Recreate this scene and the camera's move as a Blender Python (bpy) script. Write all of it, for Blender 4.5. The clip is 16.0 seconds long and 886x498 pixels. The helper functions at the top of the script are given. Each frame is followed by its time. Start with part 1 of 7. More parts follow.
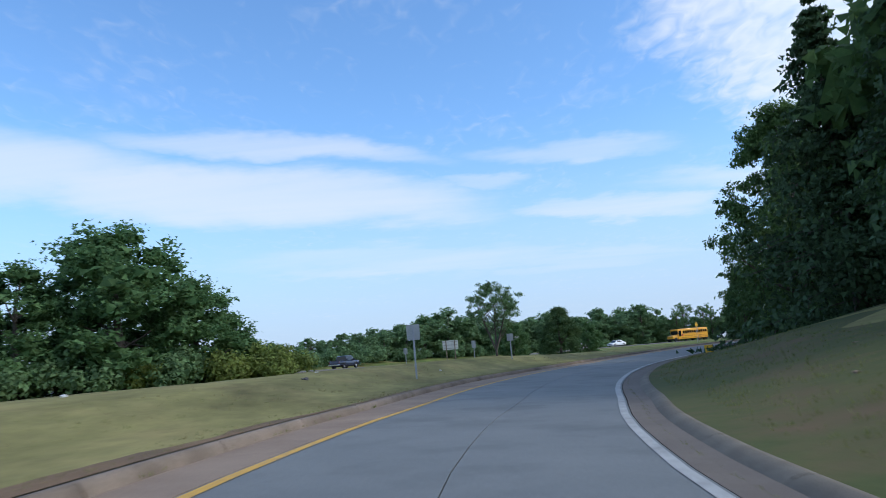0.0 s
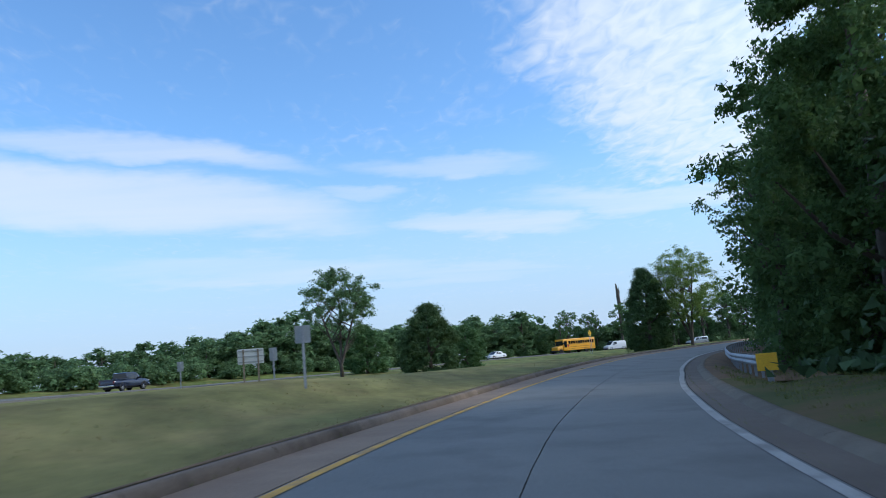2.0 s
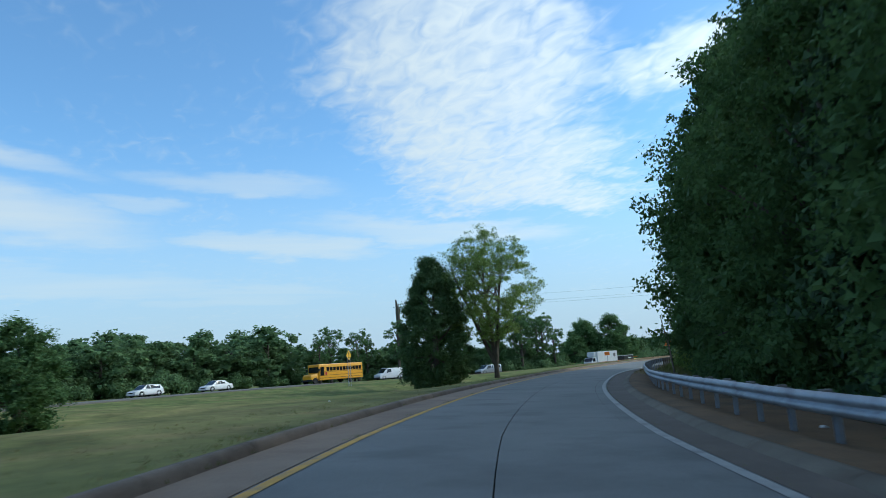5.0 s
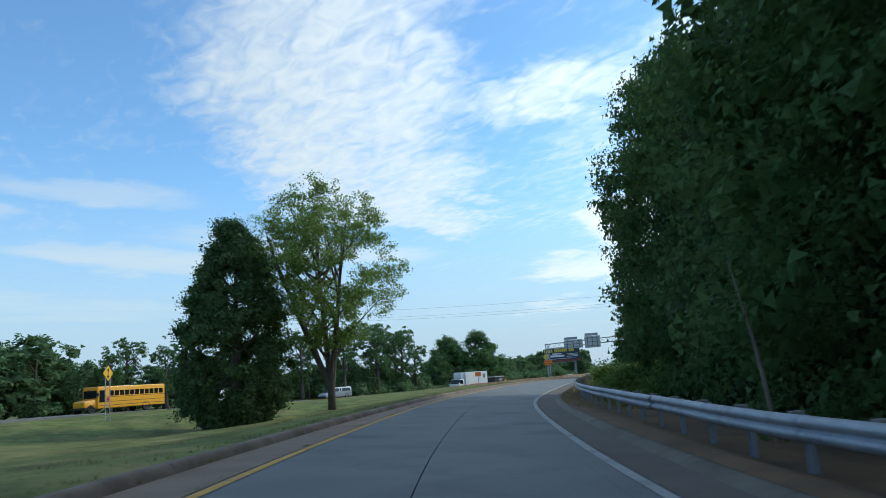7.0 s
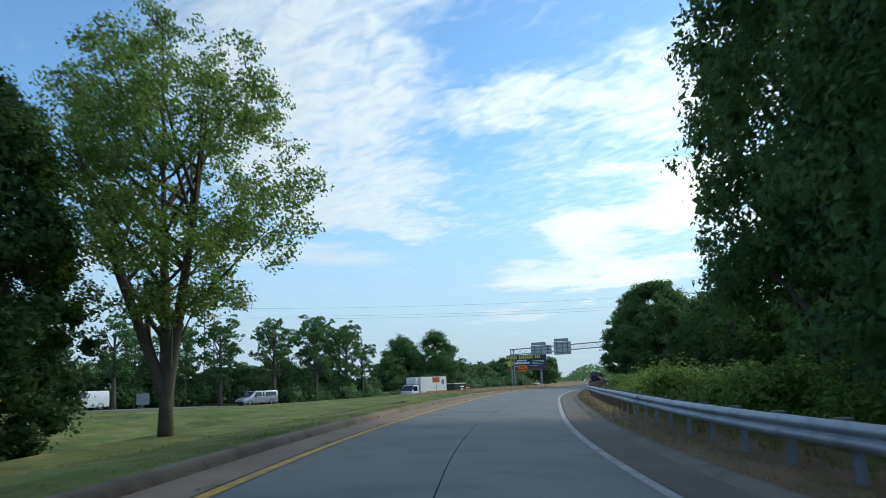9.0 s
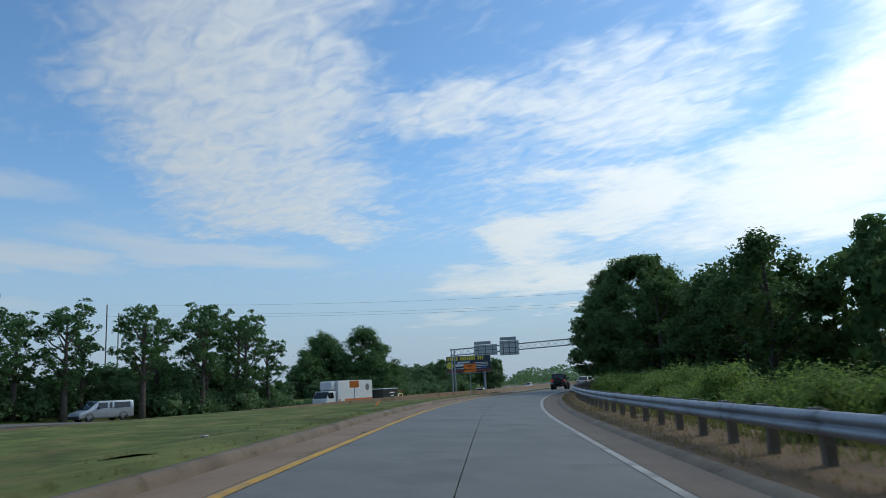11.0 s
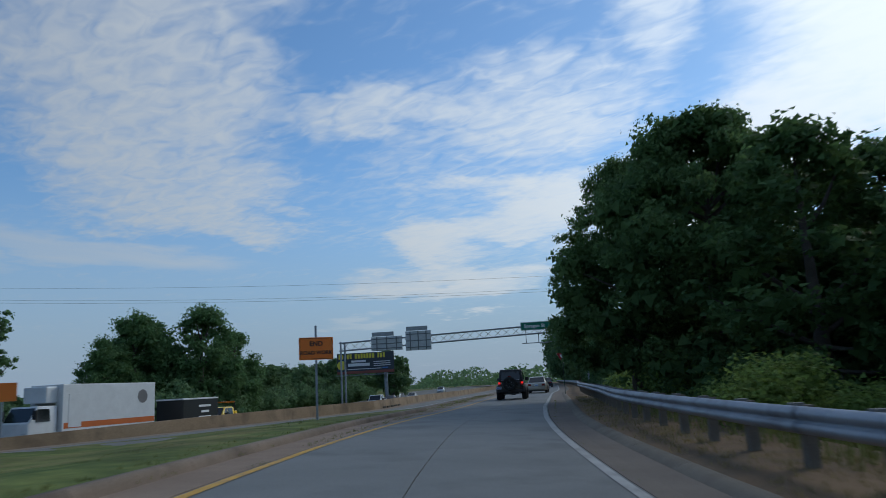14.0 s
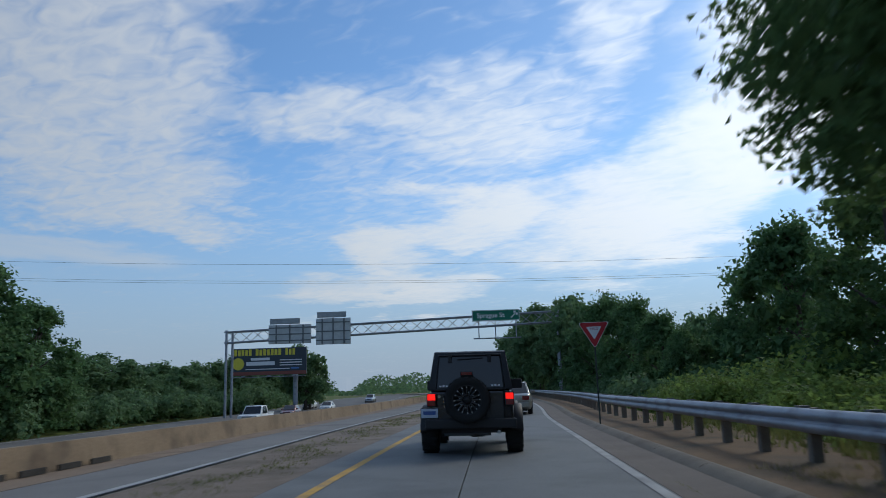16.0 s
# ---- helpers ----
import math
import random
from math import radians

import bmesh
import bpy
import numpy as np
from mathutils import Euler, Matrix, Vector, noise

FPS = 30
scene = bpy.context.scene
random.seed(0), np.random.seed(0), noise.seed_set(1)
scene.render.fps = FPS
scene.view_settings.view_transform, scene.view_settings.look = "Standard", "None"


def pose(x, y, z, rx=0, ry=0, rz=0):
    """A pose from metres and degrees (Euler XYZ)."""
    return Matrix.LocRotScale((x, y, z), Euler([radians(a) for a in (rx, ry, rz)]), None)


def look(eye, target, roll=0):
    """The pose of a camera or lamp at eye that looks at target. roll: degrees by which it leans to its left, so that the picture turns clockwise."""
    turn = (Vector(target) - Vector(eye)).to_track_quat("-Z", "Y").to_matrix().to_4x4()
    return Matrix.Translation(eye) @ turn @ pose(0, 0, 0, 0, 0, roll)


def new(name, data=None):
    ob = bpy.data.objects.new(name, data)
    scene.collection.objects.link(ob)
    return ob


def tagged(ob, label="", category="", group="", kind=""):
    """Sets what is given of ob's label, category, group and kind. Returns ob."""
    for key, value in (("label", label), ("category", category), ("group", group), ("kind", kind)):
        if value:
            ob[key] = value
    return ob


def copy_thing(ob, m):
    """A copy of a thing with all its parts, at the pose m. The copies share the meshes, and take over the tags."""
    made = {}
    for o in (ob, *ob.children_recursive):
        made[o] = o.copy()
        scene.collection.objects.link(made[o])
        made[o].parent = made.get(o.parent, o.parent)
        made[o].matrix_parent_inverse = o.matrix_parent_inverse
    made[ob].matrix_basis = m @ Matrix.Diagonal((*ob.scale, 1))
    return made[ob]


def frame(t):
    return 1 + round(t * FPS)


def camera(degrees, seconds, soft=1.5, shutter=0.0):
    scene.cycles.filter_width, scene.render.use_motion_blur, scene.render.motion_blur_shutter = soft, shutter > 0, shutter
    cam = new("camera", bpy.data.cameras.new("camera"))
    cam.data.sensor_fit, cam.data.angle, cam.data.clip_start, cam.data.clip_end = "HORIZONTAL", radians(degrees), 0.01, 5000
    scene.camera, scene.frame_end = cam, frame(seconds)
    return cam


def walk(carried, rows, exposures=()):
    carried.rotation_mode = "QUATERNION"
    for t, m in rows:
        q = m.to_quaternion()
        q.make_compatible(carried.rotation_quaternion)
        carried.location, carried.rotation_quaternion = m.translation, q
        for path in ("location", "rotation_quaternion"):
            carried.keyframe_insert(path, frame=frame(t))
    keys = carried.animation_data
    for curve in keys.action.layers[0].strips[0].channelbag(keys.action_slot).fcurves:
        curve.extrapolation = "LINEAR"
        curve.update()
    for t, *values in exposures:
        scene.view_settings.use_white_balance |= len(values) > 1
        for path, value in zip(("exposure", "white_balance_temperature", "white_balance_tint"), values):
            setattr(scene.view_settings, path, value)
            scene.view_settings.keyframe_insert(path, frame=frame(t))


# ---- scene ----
cam = camera(62.4, 16.0, soft=0.55, shutter=0.25)
# seconds, place, turn to the left, tilt up, lean to the right
ROWS = [
    (0.0, 0.000, -0.000, 1.213, 1.82, 8.48, 4.97),
    (0.5, 0.232, 7.500, 1.210, -0.48, 8.57, 5.38),
    (1.0, 0.901, 14.544, 1.190, -2.95, 8.55, 5.52),
    (1.5, 1.897, 21.139, 1.215, -5.53, 8.60, 5.04),
    (2.0, 3.319, 27.649, 1.211, -8.16, 8.61, 5.12),
    (2.5, 5.170, 34.174, 1.179, -10.73, 8.76, 5.26),
    (3.0, 7.329, 40.347, 1.200, -13.34, 8.77, 5.20),
    (3.2, 8.255, 42.819, 1.200, -14.32, 8.82, 5.18),
    (3.5, 9.734, 46.564, 1.200, -16.31, 8.95, 4.94),
    (4.0, 12.514, 52.993, 1.200, -19.44, 9.12, 4.59),
    (4.5, 15.647, 59.531, 1.200, -22.29, 9.23, 4.39),
    (5.0, 19.008, 65.889, 1.200, -24.90, 9.29, 4.34),
    (5.3, 21.046, 69.492, 1.207, -26.44, 9.33, 4.37),
    (5.5, 22.405, 71.807, 1.204, -28.86, 9.55, 4.49),
    (6.0, 25.609, 77.047, 1.202, -33.11, 9.91, 4.63),
    (6.5, 28.841, 82.112, 1.200, -34.76, 10.10, 4.59),
    (7.0, 31.946, 86.764, 1.195, -35.84, 10.16, 4.24),
    (7.5, 34.962, 91.045, 1.197, -36.94, 10.35, 3.54),
    (8.0, 38.114, 95.293, 1.186, -37.80, 10.47, 3.13),
    (8.5, 41.372, 99.492, 1.191, -38.37, 10.45, 2.70),
    (9.0, 44.910, 103.927, 1.200, -38.98, 10.44, 2.54),
    (9.5, 48.449, 108.085, 1.209, -39.67, 10.54, 2.36),
    (9.7, 49.970, 109.792, 1.200, -40.26, 10.57, 2.24),
    (10.0, 52.318, 112.368, 1.200, -41.03, 10.58, 2.34),
    (10.5, 56.423, 116.748, 1.200, -42.36, 10.57, 2.58),
    (11.0, 60.782, 121.189, 1.200, -43.80, 10.56, 2.88),
    (11.5, 65.399, 125.623, 1.200, -45.35, 10.54, 3.26),
    (11.8, 68.264, 128.274, 1.204, -46.31, 10.51, 3.50),
    (12.0, 70.194, 130.044, 1.200, -46.84, 10.41, 3.65),
    (12.5, 75.145, 134.587, 1.194, -48.69, 10.34, 3.32),
    (13.0, 80.704, 139.530, 1.192, -49.49, 10.44, 3.19),
    (13.5, 86.450, 144.486, 1.197, -50.21, 10.47, 3.13),
    (14.0, 92.693, 149.662, 1.185, -50.94, 10.53, 3.07),
    (14.5, 99.311, 154.848, 1.197, -51.88, 10.60, 2.62),
    (15.0, 105.985, 159.717, 1.206, -53.23, 10.82, 2.07),
    (15.5, 112.870, 164.315, 1.191, -54.17, 10.84, 2.06),
    (16.0, 119.696, 168.525, 1.233, -55.10, 10.89, 1.83),
]


def eye_pose(x, y, z, turn, tilt, lean):
    m = Matrix.Rotation(radians(turn), 4, "Z") @ Matrix.Rotation(radians(90 + tilt), 4, "X") @ Matrix.Rotation(radians(-lean), 4, "Z")
    return Matrix.Translation((x, y, z)) @ m


EXPOSURES = [(0.0, 0.62, 6200, 8), (3.0, 0.55, 6100, 3), (5.5, 0.45, 6300, -4), (7.0, 0.50, 6450, -2), (9.5, 0.48, 6700, -2), (12.0, -0.30, 6350, 4), (14.5, -0.38, 6200, 4), (16.0, -0.22, 6300, 6)]
walk(cam, [(t, eye_pose(*row)) for t, *row in ROWS], EXPOSURES)

# ---- sky, sun ----
SUN_AZ, SUN_EL = 102.0, 36.0      # degrees from +y towards +x, and above the horizon
world = bpy.data.worlds.new("sky")
scene.world = world
world.use_nodes = True
wn, wl = world.node_tree.nodes, world.node_tree.links
wn.clear()


def wmath(op, a, b=0.0, c=None):
    n = wn.new("ShaderNodeMath")
    n.operation = op
    for i, v in enumerate((a, b, c)):
        if v is None:
            continue
        if isinstance(v, (int, float)):
            n.inputs[i].default_value = v
        else:
            wl.new(v, n.inputs[i])
    return n.outputs[0]


def wsmooth(v, lo, hi):
    n = wn.new("ShaderNodeMapRange")
    n.interpolation_type = "SMOOTHSTEP"
    n.inputs["From Min"].default_value, n.inputs["From Max"].default_value = lo, hi
    wl.new(v, n.inputs["Value"])
    return n.outputs["Result"]


sky = wn.new("ShaderNodeTexSky")
sky.sky_type, sky.sun_disc = "NISHITA", False
sky.sun_elevation, sky.sun_rotation = radians(SUN_EL), radians(SUN_AZ)
sky.air_density, sky.dust_density, sky.ozone_density = 1.0, 0.6, 2.0
coord = wn.new("ShaderNodeTexCoord")
sep = wn.new("ShaderNodeSeparateXYZ")
wl.new(coord.outputs["Generated"], sep.inputs[0])
up = wmath("MAXIMUM", sep.outputs[2], 0.02)
# the cloud layer as a high flat sheet: place on the sheet = way / height
px = wmath("DIVIDE", sep.outputs[0], wmath("ADD", up, 0.05))
py = wmath("DIVIDE", sep.outputs[1], wmath("ADD", up, 0.05))
flat = wn.new("ShaderNodeCombineXYZ")
wl.new(px, flat.inputs[0]), wl.new(py, flat.inputs[1])


def cloud_noise(scale, detail, rough, stretch=(1, 1, 1), turn=0.0, distortion=0.0, shift=(0, 0, 0)):
    m = wn.new("ShaderNodeMapping")
    m.inputs["Rotation"].default_value = (0, 0, radians(turn))
    m.inputs["Scale"].default_value = stretch
    m.inputs["Location"].default_value = shift
    wl.new(flat.outputs[0], m.inputs[0])
    n = wn.new("ShaderNodeTexNoise")
    n.inputs["Scale"].default_value, n.inputs["Detail"].default_value = scale, detail
    n.inputs["Roughness"].default_value, n.inputs["Distortion"].default_value = rough, distortion
    wl.new(m.outputs[0], n.inputs["Vector"])
    return n.outputs["Fac"]


# bearing and height in degrees, frayed by noise, to place the clouds by
torn_x = wmath("SUBTRACT", cloud_noise(1.3, 5, 0.6, (1, 1, 1), 0, 0.0, (5.2, 1.1, 0)), 0.5)
torn_y = wmath("SUBTRACT", cloud_noise(1.3, 5, 0.6, (1, 1, 1), 0, 0.0, (1.7, 8.4, 0)), 0.5)
bearing = wmath("MULTIPLY", wmath("ARCTAN2", sep.outputs[0], sep.outputs[1]), 180 / math.pi)
rise = wmath("MULTIPLY", wmath("ARCSINE", sep.outputs[2]), 180 / math.pi)
FRAYED = (wmath("MULTIPLY_ADD", torn_x, 18.0, bearing), wmath("MULTIPLY_ADD", torn_y, 11.0, rise))
STREAKED = (wmath("MULTIPLY_ADD", torn_x, 14.0, bearing), wmath("MULTIPLY_ADD", torn_y, 4.0, rise))


def cloud(place, az, el, length, height, slope=0.0, weight=1.0, inner=0.0):
    """One soft cloud of the sheet at that bearing and height, in degrees."""
    c, s = math.cos(radians(slope)), math.sin(radians(slope))
    dx, dy = wmath("SUBTRACT", place[0], az), wmath("SUBTRACT", place[1], el)
    a = wmath("MULTIPLY", wmath("MULTIPLY_ADD", dx, c, wmath("MULTIPLY", dy, s)), 1 / length)
    b = wmath("MULTIPLY", wmath("MULTIPLY_ADD", dy, c, wmath("MULTIPLY", dx, -s)), 1 / height)
    d = wmath("MULTIPLY_ADD", a, a, wmath("MULTIPLY", b, b))
    return wmath("MULTIPLY", wsmooth(d, 1.7, inner), weight)


def gathered(clouds):
    out = clouds[0]
    for c in clouds[1:]:
        out = wmath("MAXIMUM", out, c)
    return out


ripple = cloud_noise(15.0, 2.5, 0.5, (1.0, 0.55, 1), -38, 0.8)
body = cloud_noise(1.6, 8, 0.62, (1, 1, 1), 0, 0.3, (3.1, 0.7, 0))
combed = cloud_noise(1.0, 8, 0.6, (0.22, 1.0, 1), -12, 0.5)
# long streaks low over the fields
streaks = gathered([cloud(STREAKED, *row) for row in (
    (-17, 13.4, 22, 2.5, -5, 1.0), (-15, 17.0, 16, 1.1, -5, 0.75), (-34, 15.5, 12, 3.0, 0, 0.9), (9.5, 14.9, 9, 1.1, -6, 0.75), (1, 13.6, 5, 0.8, -3, 0.7),
    (12, 10.3, 8, 1.1, -6, 0.8), (24, 10.6, 12, 1.2, -6, 0.75), (-6, 7.9, 15, 1.5, -3, 0.6), (9, 6.7, 10, 1.1, -4, 0.55), (44, 4.9, 3.5, 0.7, 0, 0.6))])
# the great rippled patch with its tail, the arc beside it, and the bright bank under the sun
patch = gathered([cloud(FRAYED, *row) for row in ((28.5, 25, 13.5, 11, 0, 1.0), (28.5, 16.4, 11, 4.2, -12, 1.0), (36, 13.6, 6, 2.2, -16, 1.0), (32, 36, 14, 9, 0, 0.8))])
arc = gathered([cloud(FRAYED, *row) for row in ((49, 21.3, 12, 2.2, 3, 0.9), (58, 21.5, 9, 4.5, 0, 0.8), (70, 27, 8, 3.6, 50, 0.8), (55, 16, 13, 9, 0, 0.45))])
bank = gathered([cloud(FRAYED, *row) for row in ((92, 23, 17, 10, 10, 1.0), (74, 15.0, 14, 5.2, 24, 1.0), (58, 13.0, 9, 2.6, 8, 0.95), (50.5, 11.3, 5, 3.0, -20, 0.9), (51.5, 7.9, 8, 1.7, 0, 0.8))])
grain = wmath("ADD", wmath("MULTIPLY", ripple, 0.54), wmath("MULTIPLY", body, 0.46))
low = wsmooth(wmath("MULTIPLY_ADD", streaks, 0.62, wmath("MULTIPLY", combed, 0.60)), 0.38, 1.05)
rippled = wsmooth(wmath("ADD", wmath("MULTIPLY", wmath("MAXIMUM", patch, arc), 0.46), grain), 0.50, 1.12)
massed = wsmooth(wmath("ADD", wmath("MULTIPLY", bank, 0.55), wmath("ADD", wmath("MULTIPLY", body, 0.62), wmath("MULTIPLY", ripple, 0.26))), 0.46, 1.04)
haze = wmath("MULTIPLY", wsmooth(sep.outputs[2], 0.32, 0.0), 0.92)
cover = wmath("MAXIMUM", wmath("MAXIMUM", wmath("MULTIPLY", low, 0.85), wmath("MULTIPLY", rippled, 0.92)), massed)
cover = wmath("MINIMUM", wmath("MULTIPLY", cover, 0.92), 1.0)
# unseen broken cloud added overhead and behind, to whiten the light in the shade
unseen_sky = wmath("MAXIMUM", wsmooth(sep.outputs[1], -0.02, -0.45), wsmooth(sep.outputs[2], 0.60, 0.82))
cover = wmath("MAXIMUM", cover, wmath("MULTIPLY", unseen_sky, wmath("MULTIPLY", wsmooth(body, 0.25, 0.62), 0.34)))
tint = wn.new("ShaderNodeMixRGB")
tint.blend_type = "MULTIPLY"
tint.inputs[0].default_value = 1.0
tint.inputs[2].default_value = (0.76, 0.96, 1.14, 1)
wl.new(sky.outputs[0], tint.inputs[1])
# thin cloud glows where the sun stands behind it
sx, sy, sz = (math.sin(radians(SUN_AZ)) * math.cos(radians(SUN_EL)), math.cos(radians(SUN_AZ)) * math.cos(radians(SUN_EL)), math.sin(radians(SUN_EL)))
toward = wmath("ADD", wmath("ADD", wmath("MULTIPLY", sep.outputs[0], sx), wmath("MULTIPLY", sep.outputs[1], sy)), wmath("MULTIPLY", sep.outputs[2], sz))
glow = wmath("ADD", 1.0, wmath("MULTIPLY", wmath("POWER", wmath("MAXIMUM", toward, 0.0), 2.6), 1.55))
cloud_mix = wn.new("ShaderNodeMixRGB")
wl.new(cover, cloud_mix.inputs[0])
hazy = wn.new("ShaderNodeMixRGB")
wl.new(haze, hazy.inputs[0])
wl.new(tint.outputs[0], hazy.inputs[1])
hazy.inputs[2].default_value = (2.45, 3.02, 4.05, 1)
wl.new(hazy.outputs[0], cloud_mix.inputs[1])
white = wn.new("ShaderNodeMixRGB")
white.blend_type = "MULTIPLY"
white.inputs[0].default_value = 1.0
white.inputs[1].default_value = (3.9, 4.05, 4.35, 1)
wl.new(glow, white.inputs[2])
wl.new(white.outputs[0], cloud_mix.inputs[2])
back = wn.new("ShaderNodeBackground")
back.inputs["Strength"].default_value = 0.14
wl.new(cloud_mix.outputs[0], back.inputs["Color"])
wout = wn.new("ShaderNodeOutputWorld")
wl.new(back.outputs[0], wout.inputs["Surface"])

sun = new("sun", bpy.data.lights.new("sun", "SUN"))
sun.data.energy, sun.data.angle, sun.data.color = 1.25, radians(18.0), (1.0, 0.92, 0.80)
sun.matrix_world = look((0, 0, 60), (-math.sin(radians(SUN_AZ)) * 50, -math.cos(radians(SUN_AZ)) * 50, 60 - 50 * math.tan(radians(SUN_EL))))

# ---- materials ----
def material(name, low, high, scale=1.0, fine=30.0, rough=0.8, bump=0.2, metal=0.0, fine_mix=0.35, stain=None, stain_scale=0.3,
             per_object=0.0, per_island=0.0, spec=0.4, rough_var=0.08):
    """A surface with two scales of colour variation, bump and, where given, stains."""
    m = bpy.data.materials.new(name)
    m.use_nodes = True
    n, l = m.node_tree.nodes, m.node_tree.links
    bsdf = n["Principled BSDF"]
    tc = n.new("ShaderNodeTexCoord")

    def noise_of(s, d=5):
        t = n.new("ShaderNodeTexNoise")
        t.inputs["Scale"].default_value, t.inputs["Detail"].default_value = s, d
        t.inputs["Roughness"].default_value = 0.6
        l.new(tc.outputs["Object"], t.inputs["Vector"])
        return t.outputs["Fac"]

    def mix(fac, a, b, blend="MIX"):
        x = n.new("ShaderNodeMixRGB")
        x.blend_type = blend
        for i, v in enumerate((fac, a, b)):
            if isinstance(v, (int, float)):
                x.inputs[i].default_value = v
            elif isinstance(v, tuple):
                x.inputs[i].default_value = (*v, 1)
            else:
                l.new(v, x.inputs[i])
        return x.outputs[0]

    def ramp(v, lo, hi):
        r = n.new("ShaderNodeMapRange")
        r.inputs["From Min"].default_value, r.inputs["From Max"].default_value = lo, hi
        l.new(v, r.inputs["Value"])
        return r.outputs["Result"]

    big, small = noise_of(scale), noise_of(fine)
    col = mix(ramp(big, 0.32, 0.68), low, high)
    col = mix(fine_mix, col, mix(ramp(small, 0.3, 0.7), tuple(c * 0.7 for c in low), tuple(min(1, c * 1.15) for c in high)))
    if stain:
        col = mix(ramp(noise_of(stain_scale, 7), 0.5, 0.72), col, stain)
    if per_object or per_island:
        if per_object:
            r = n.new("ShaderNodeObjectInfo").outputs["Random"]
        else:
            r = n.new("ShaderNodeNewGeometry").outputs["Random Per Island"]
        amount = per_object or per_island
        v = n.new("ShaderNodeMapRange")
        v.inputs["To Min"].default_value, v.inputs["To Max"].default_value = 1 - amount, 1 + amount
        l.new(r, v.inputs["Value"])
        hsv = n.new("ShaderNodeHueSaturation")
        l.new(v.outputs["Result"], hsv.inputs["Value"])
        l.new(col, hsv.inputs["Color"])
        col = hsv.outputs[0]
    l.new(col, bsdf.inputs["Base Color"])
    rr = n.new("ShaderNodeMapRange")
    rr.inputs["To Min"].default_value, rr.inputs["To Max"].default_value = max(0.02, rough - rough_var), min(1, rough + rough_var)
    l.new(small, rr.inputs["Value"])
    l.new(rr.outputs["Result"], bsdf.inputs["Roughness"])
    bsdf.inputs["Metallic"].default_value = metal
    bsdf.inputs["Specular IOR Level"].default_value = spec
    if bump:
        b = n.new("ShaderNodeBump")
        b.inputs["Strength"].default_value, b.inputs["Distance"].default_value = bump, 0.02
        l.new(small, b.inputs["Height"])
        l.new(b.outputs[0], bsdf.inputs["Normal"])
    return m


def leaf_material(name, low, high, amount=0.35, through_light=0.45):
    """Leaves: varied leaf by leaf and clump by clump, and letting some light through."""
    m = material(name, low, high, 0.5, 6.0, 0.68, 0.0, per_island=amount, spec=0.18, fine_mix=0.3)
    n, l = m.node_tree.nodes, m.node_tree.links
    bsdf, out = n["Principled BSDF"], n["Material Output"]
    tr = n.new("ShaderNodeBsdfTranslucent")
    l.new(bsdf.inputs["Base Color"].links[0].from_socket, tr.inputs["Color"])
    mix = n.new("ShaderNodeMixShader")
    mix.inputs[0].default_value = through_light
    l.new(bsdf.outputs[0], mix.inputs[1]), l.new(tr.outputs[0], mix.inputs[2])
    l.new(mix.outputs[0], out.inputs["Surface"])
    return m


def lamp_material(name, color, strength):
    m = bpy.data.materials.new(name)
    m.use_nodes = True
    b = m.node_tree.nodes["Principled BSDF"]
    b.inputs["Base Color"].default_value = (*color, 1)
    b.inputs["Roughness"].default_value = 0.2
    b.inputs["Emission Color"].default_value = (*color, 1)
    b.inputs["Emission Strength"].default_value = strength
    return m


def plain(name, color, rough=0.5, metal=0.0, spec=0.5, coat=0.0):
    m = material(name, tuple(c * 0.92 for c in color), tuple(min(1, c * 1.06) for c in color), 2.0, 60.0, rough, 0.03, metal, 0.2, spec=spec)
    m.node_tree.nodes["Principled BSDF"].inputs["Coat Weight"].default_value = coat
    return m


def glass_material(name, tint, rough=0.03):
    m = bpy.data.materials.new(name)
    m.use_nodes = True
    b = m.node_tree.nodes["Principled BSDF"]
    b.inputs["Base Color"].default_value = (*tint, 1)
    b.inputs["Roughness"].default_value = rough
    b.inputs["Specular IOR Level"].default_value = 0.6
    return m


CONCRETE = material("pavement_concrete", (0.125, 0.132, 0.130), (0.182, 0.188, 0.182), 0.35, 26, 0.72, 0.25, stain=(0.095, 0.099, 0.098), stain_scale=0.5)
GUTTER = material("gutter_concrete", (0.106, 0.086, 0.070), (0.166, 0.137, 0.112), 0.8, 30, 0.85, 0.3, stain=(0.12, 0.095, 0.075), stain_scale=0.7)
GUTTER_WARM = material("stained_gutter_concrete", (0.205, 0.145, 0.102), (0.300, 0.220, 0.158), 0.7, 28, 0.88, 0.3, stain=(0.19, 0.130, 0.092), stain_scale=0.6)
KERB = material("kerb_concrete", (0.112, 0.096, 0.074), (0.195, 0.168, 0.130), 1.1, 34, 0.88, 0.35, stain=(0.11, 0.088, 0.066), stain_scale=0.9, per_object=0.12)
KERB_WARM = material("stained_kerb_concrete", (0.150, 0.115, 0.086), (0.255, 0.198, 0.150), 1.0, 30, 0.9, 0.4, stain=(0.10, 0.074, 0.052), stain_scale=0.8, per_object=0.14)
JOINT = material("joint_dirt_and_slot_shade", (0.03, 0.028, 0.025), (0.06, 0.055, 0.05), 3, 40, 0.95, 0.3)
ASPHALT = material("asphalt", (0.115, 0.108, 0.098), (0.175, 0.165, 0.150), 0.3, 40, 0.85, 0.3, stain=(0.09, 0.09, 0.09), stain_scale=0.2)
ASPHALT_LANE = material("worn_lane_asphalt", (0.155, 0.148, 0.138), (0.225, 0.215, 0.198), 0.35, 40, 0.85, 0.3, stain=(0.115, 0.110, 0.105), stain_scale=0.25)
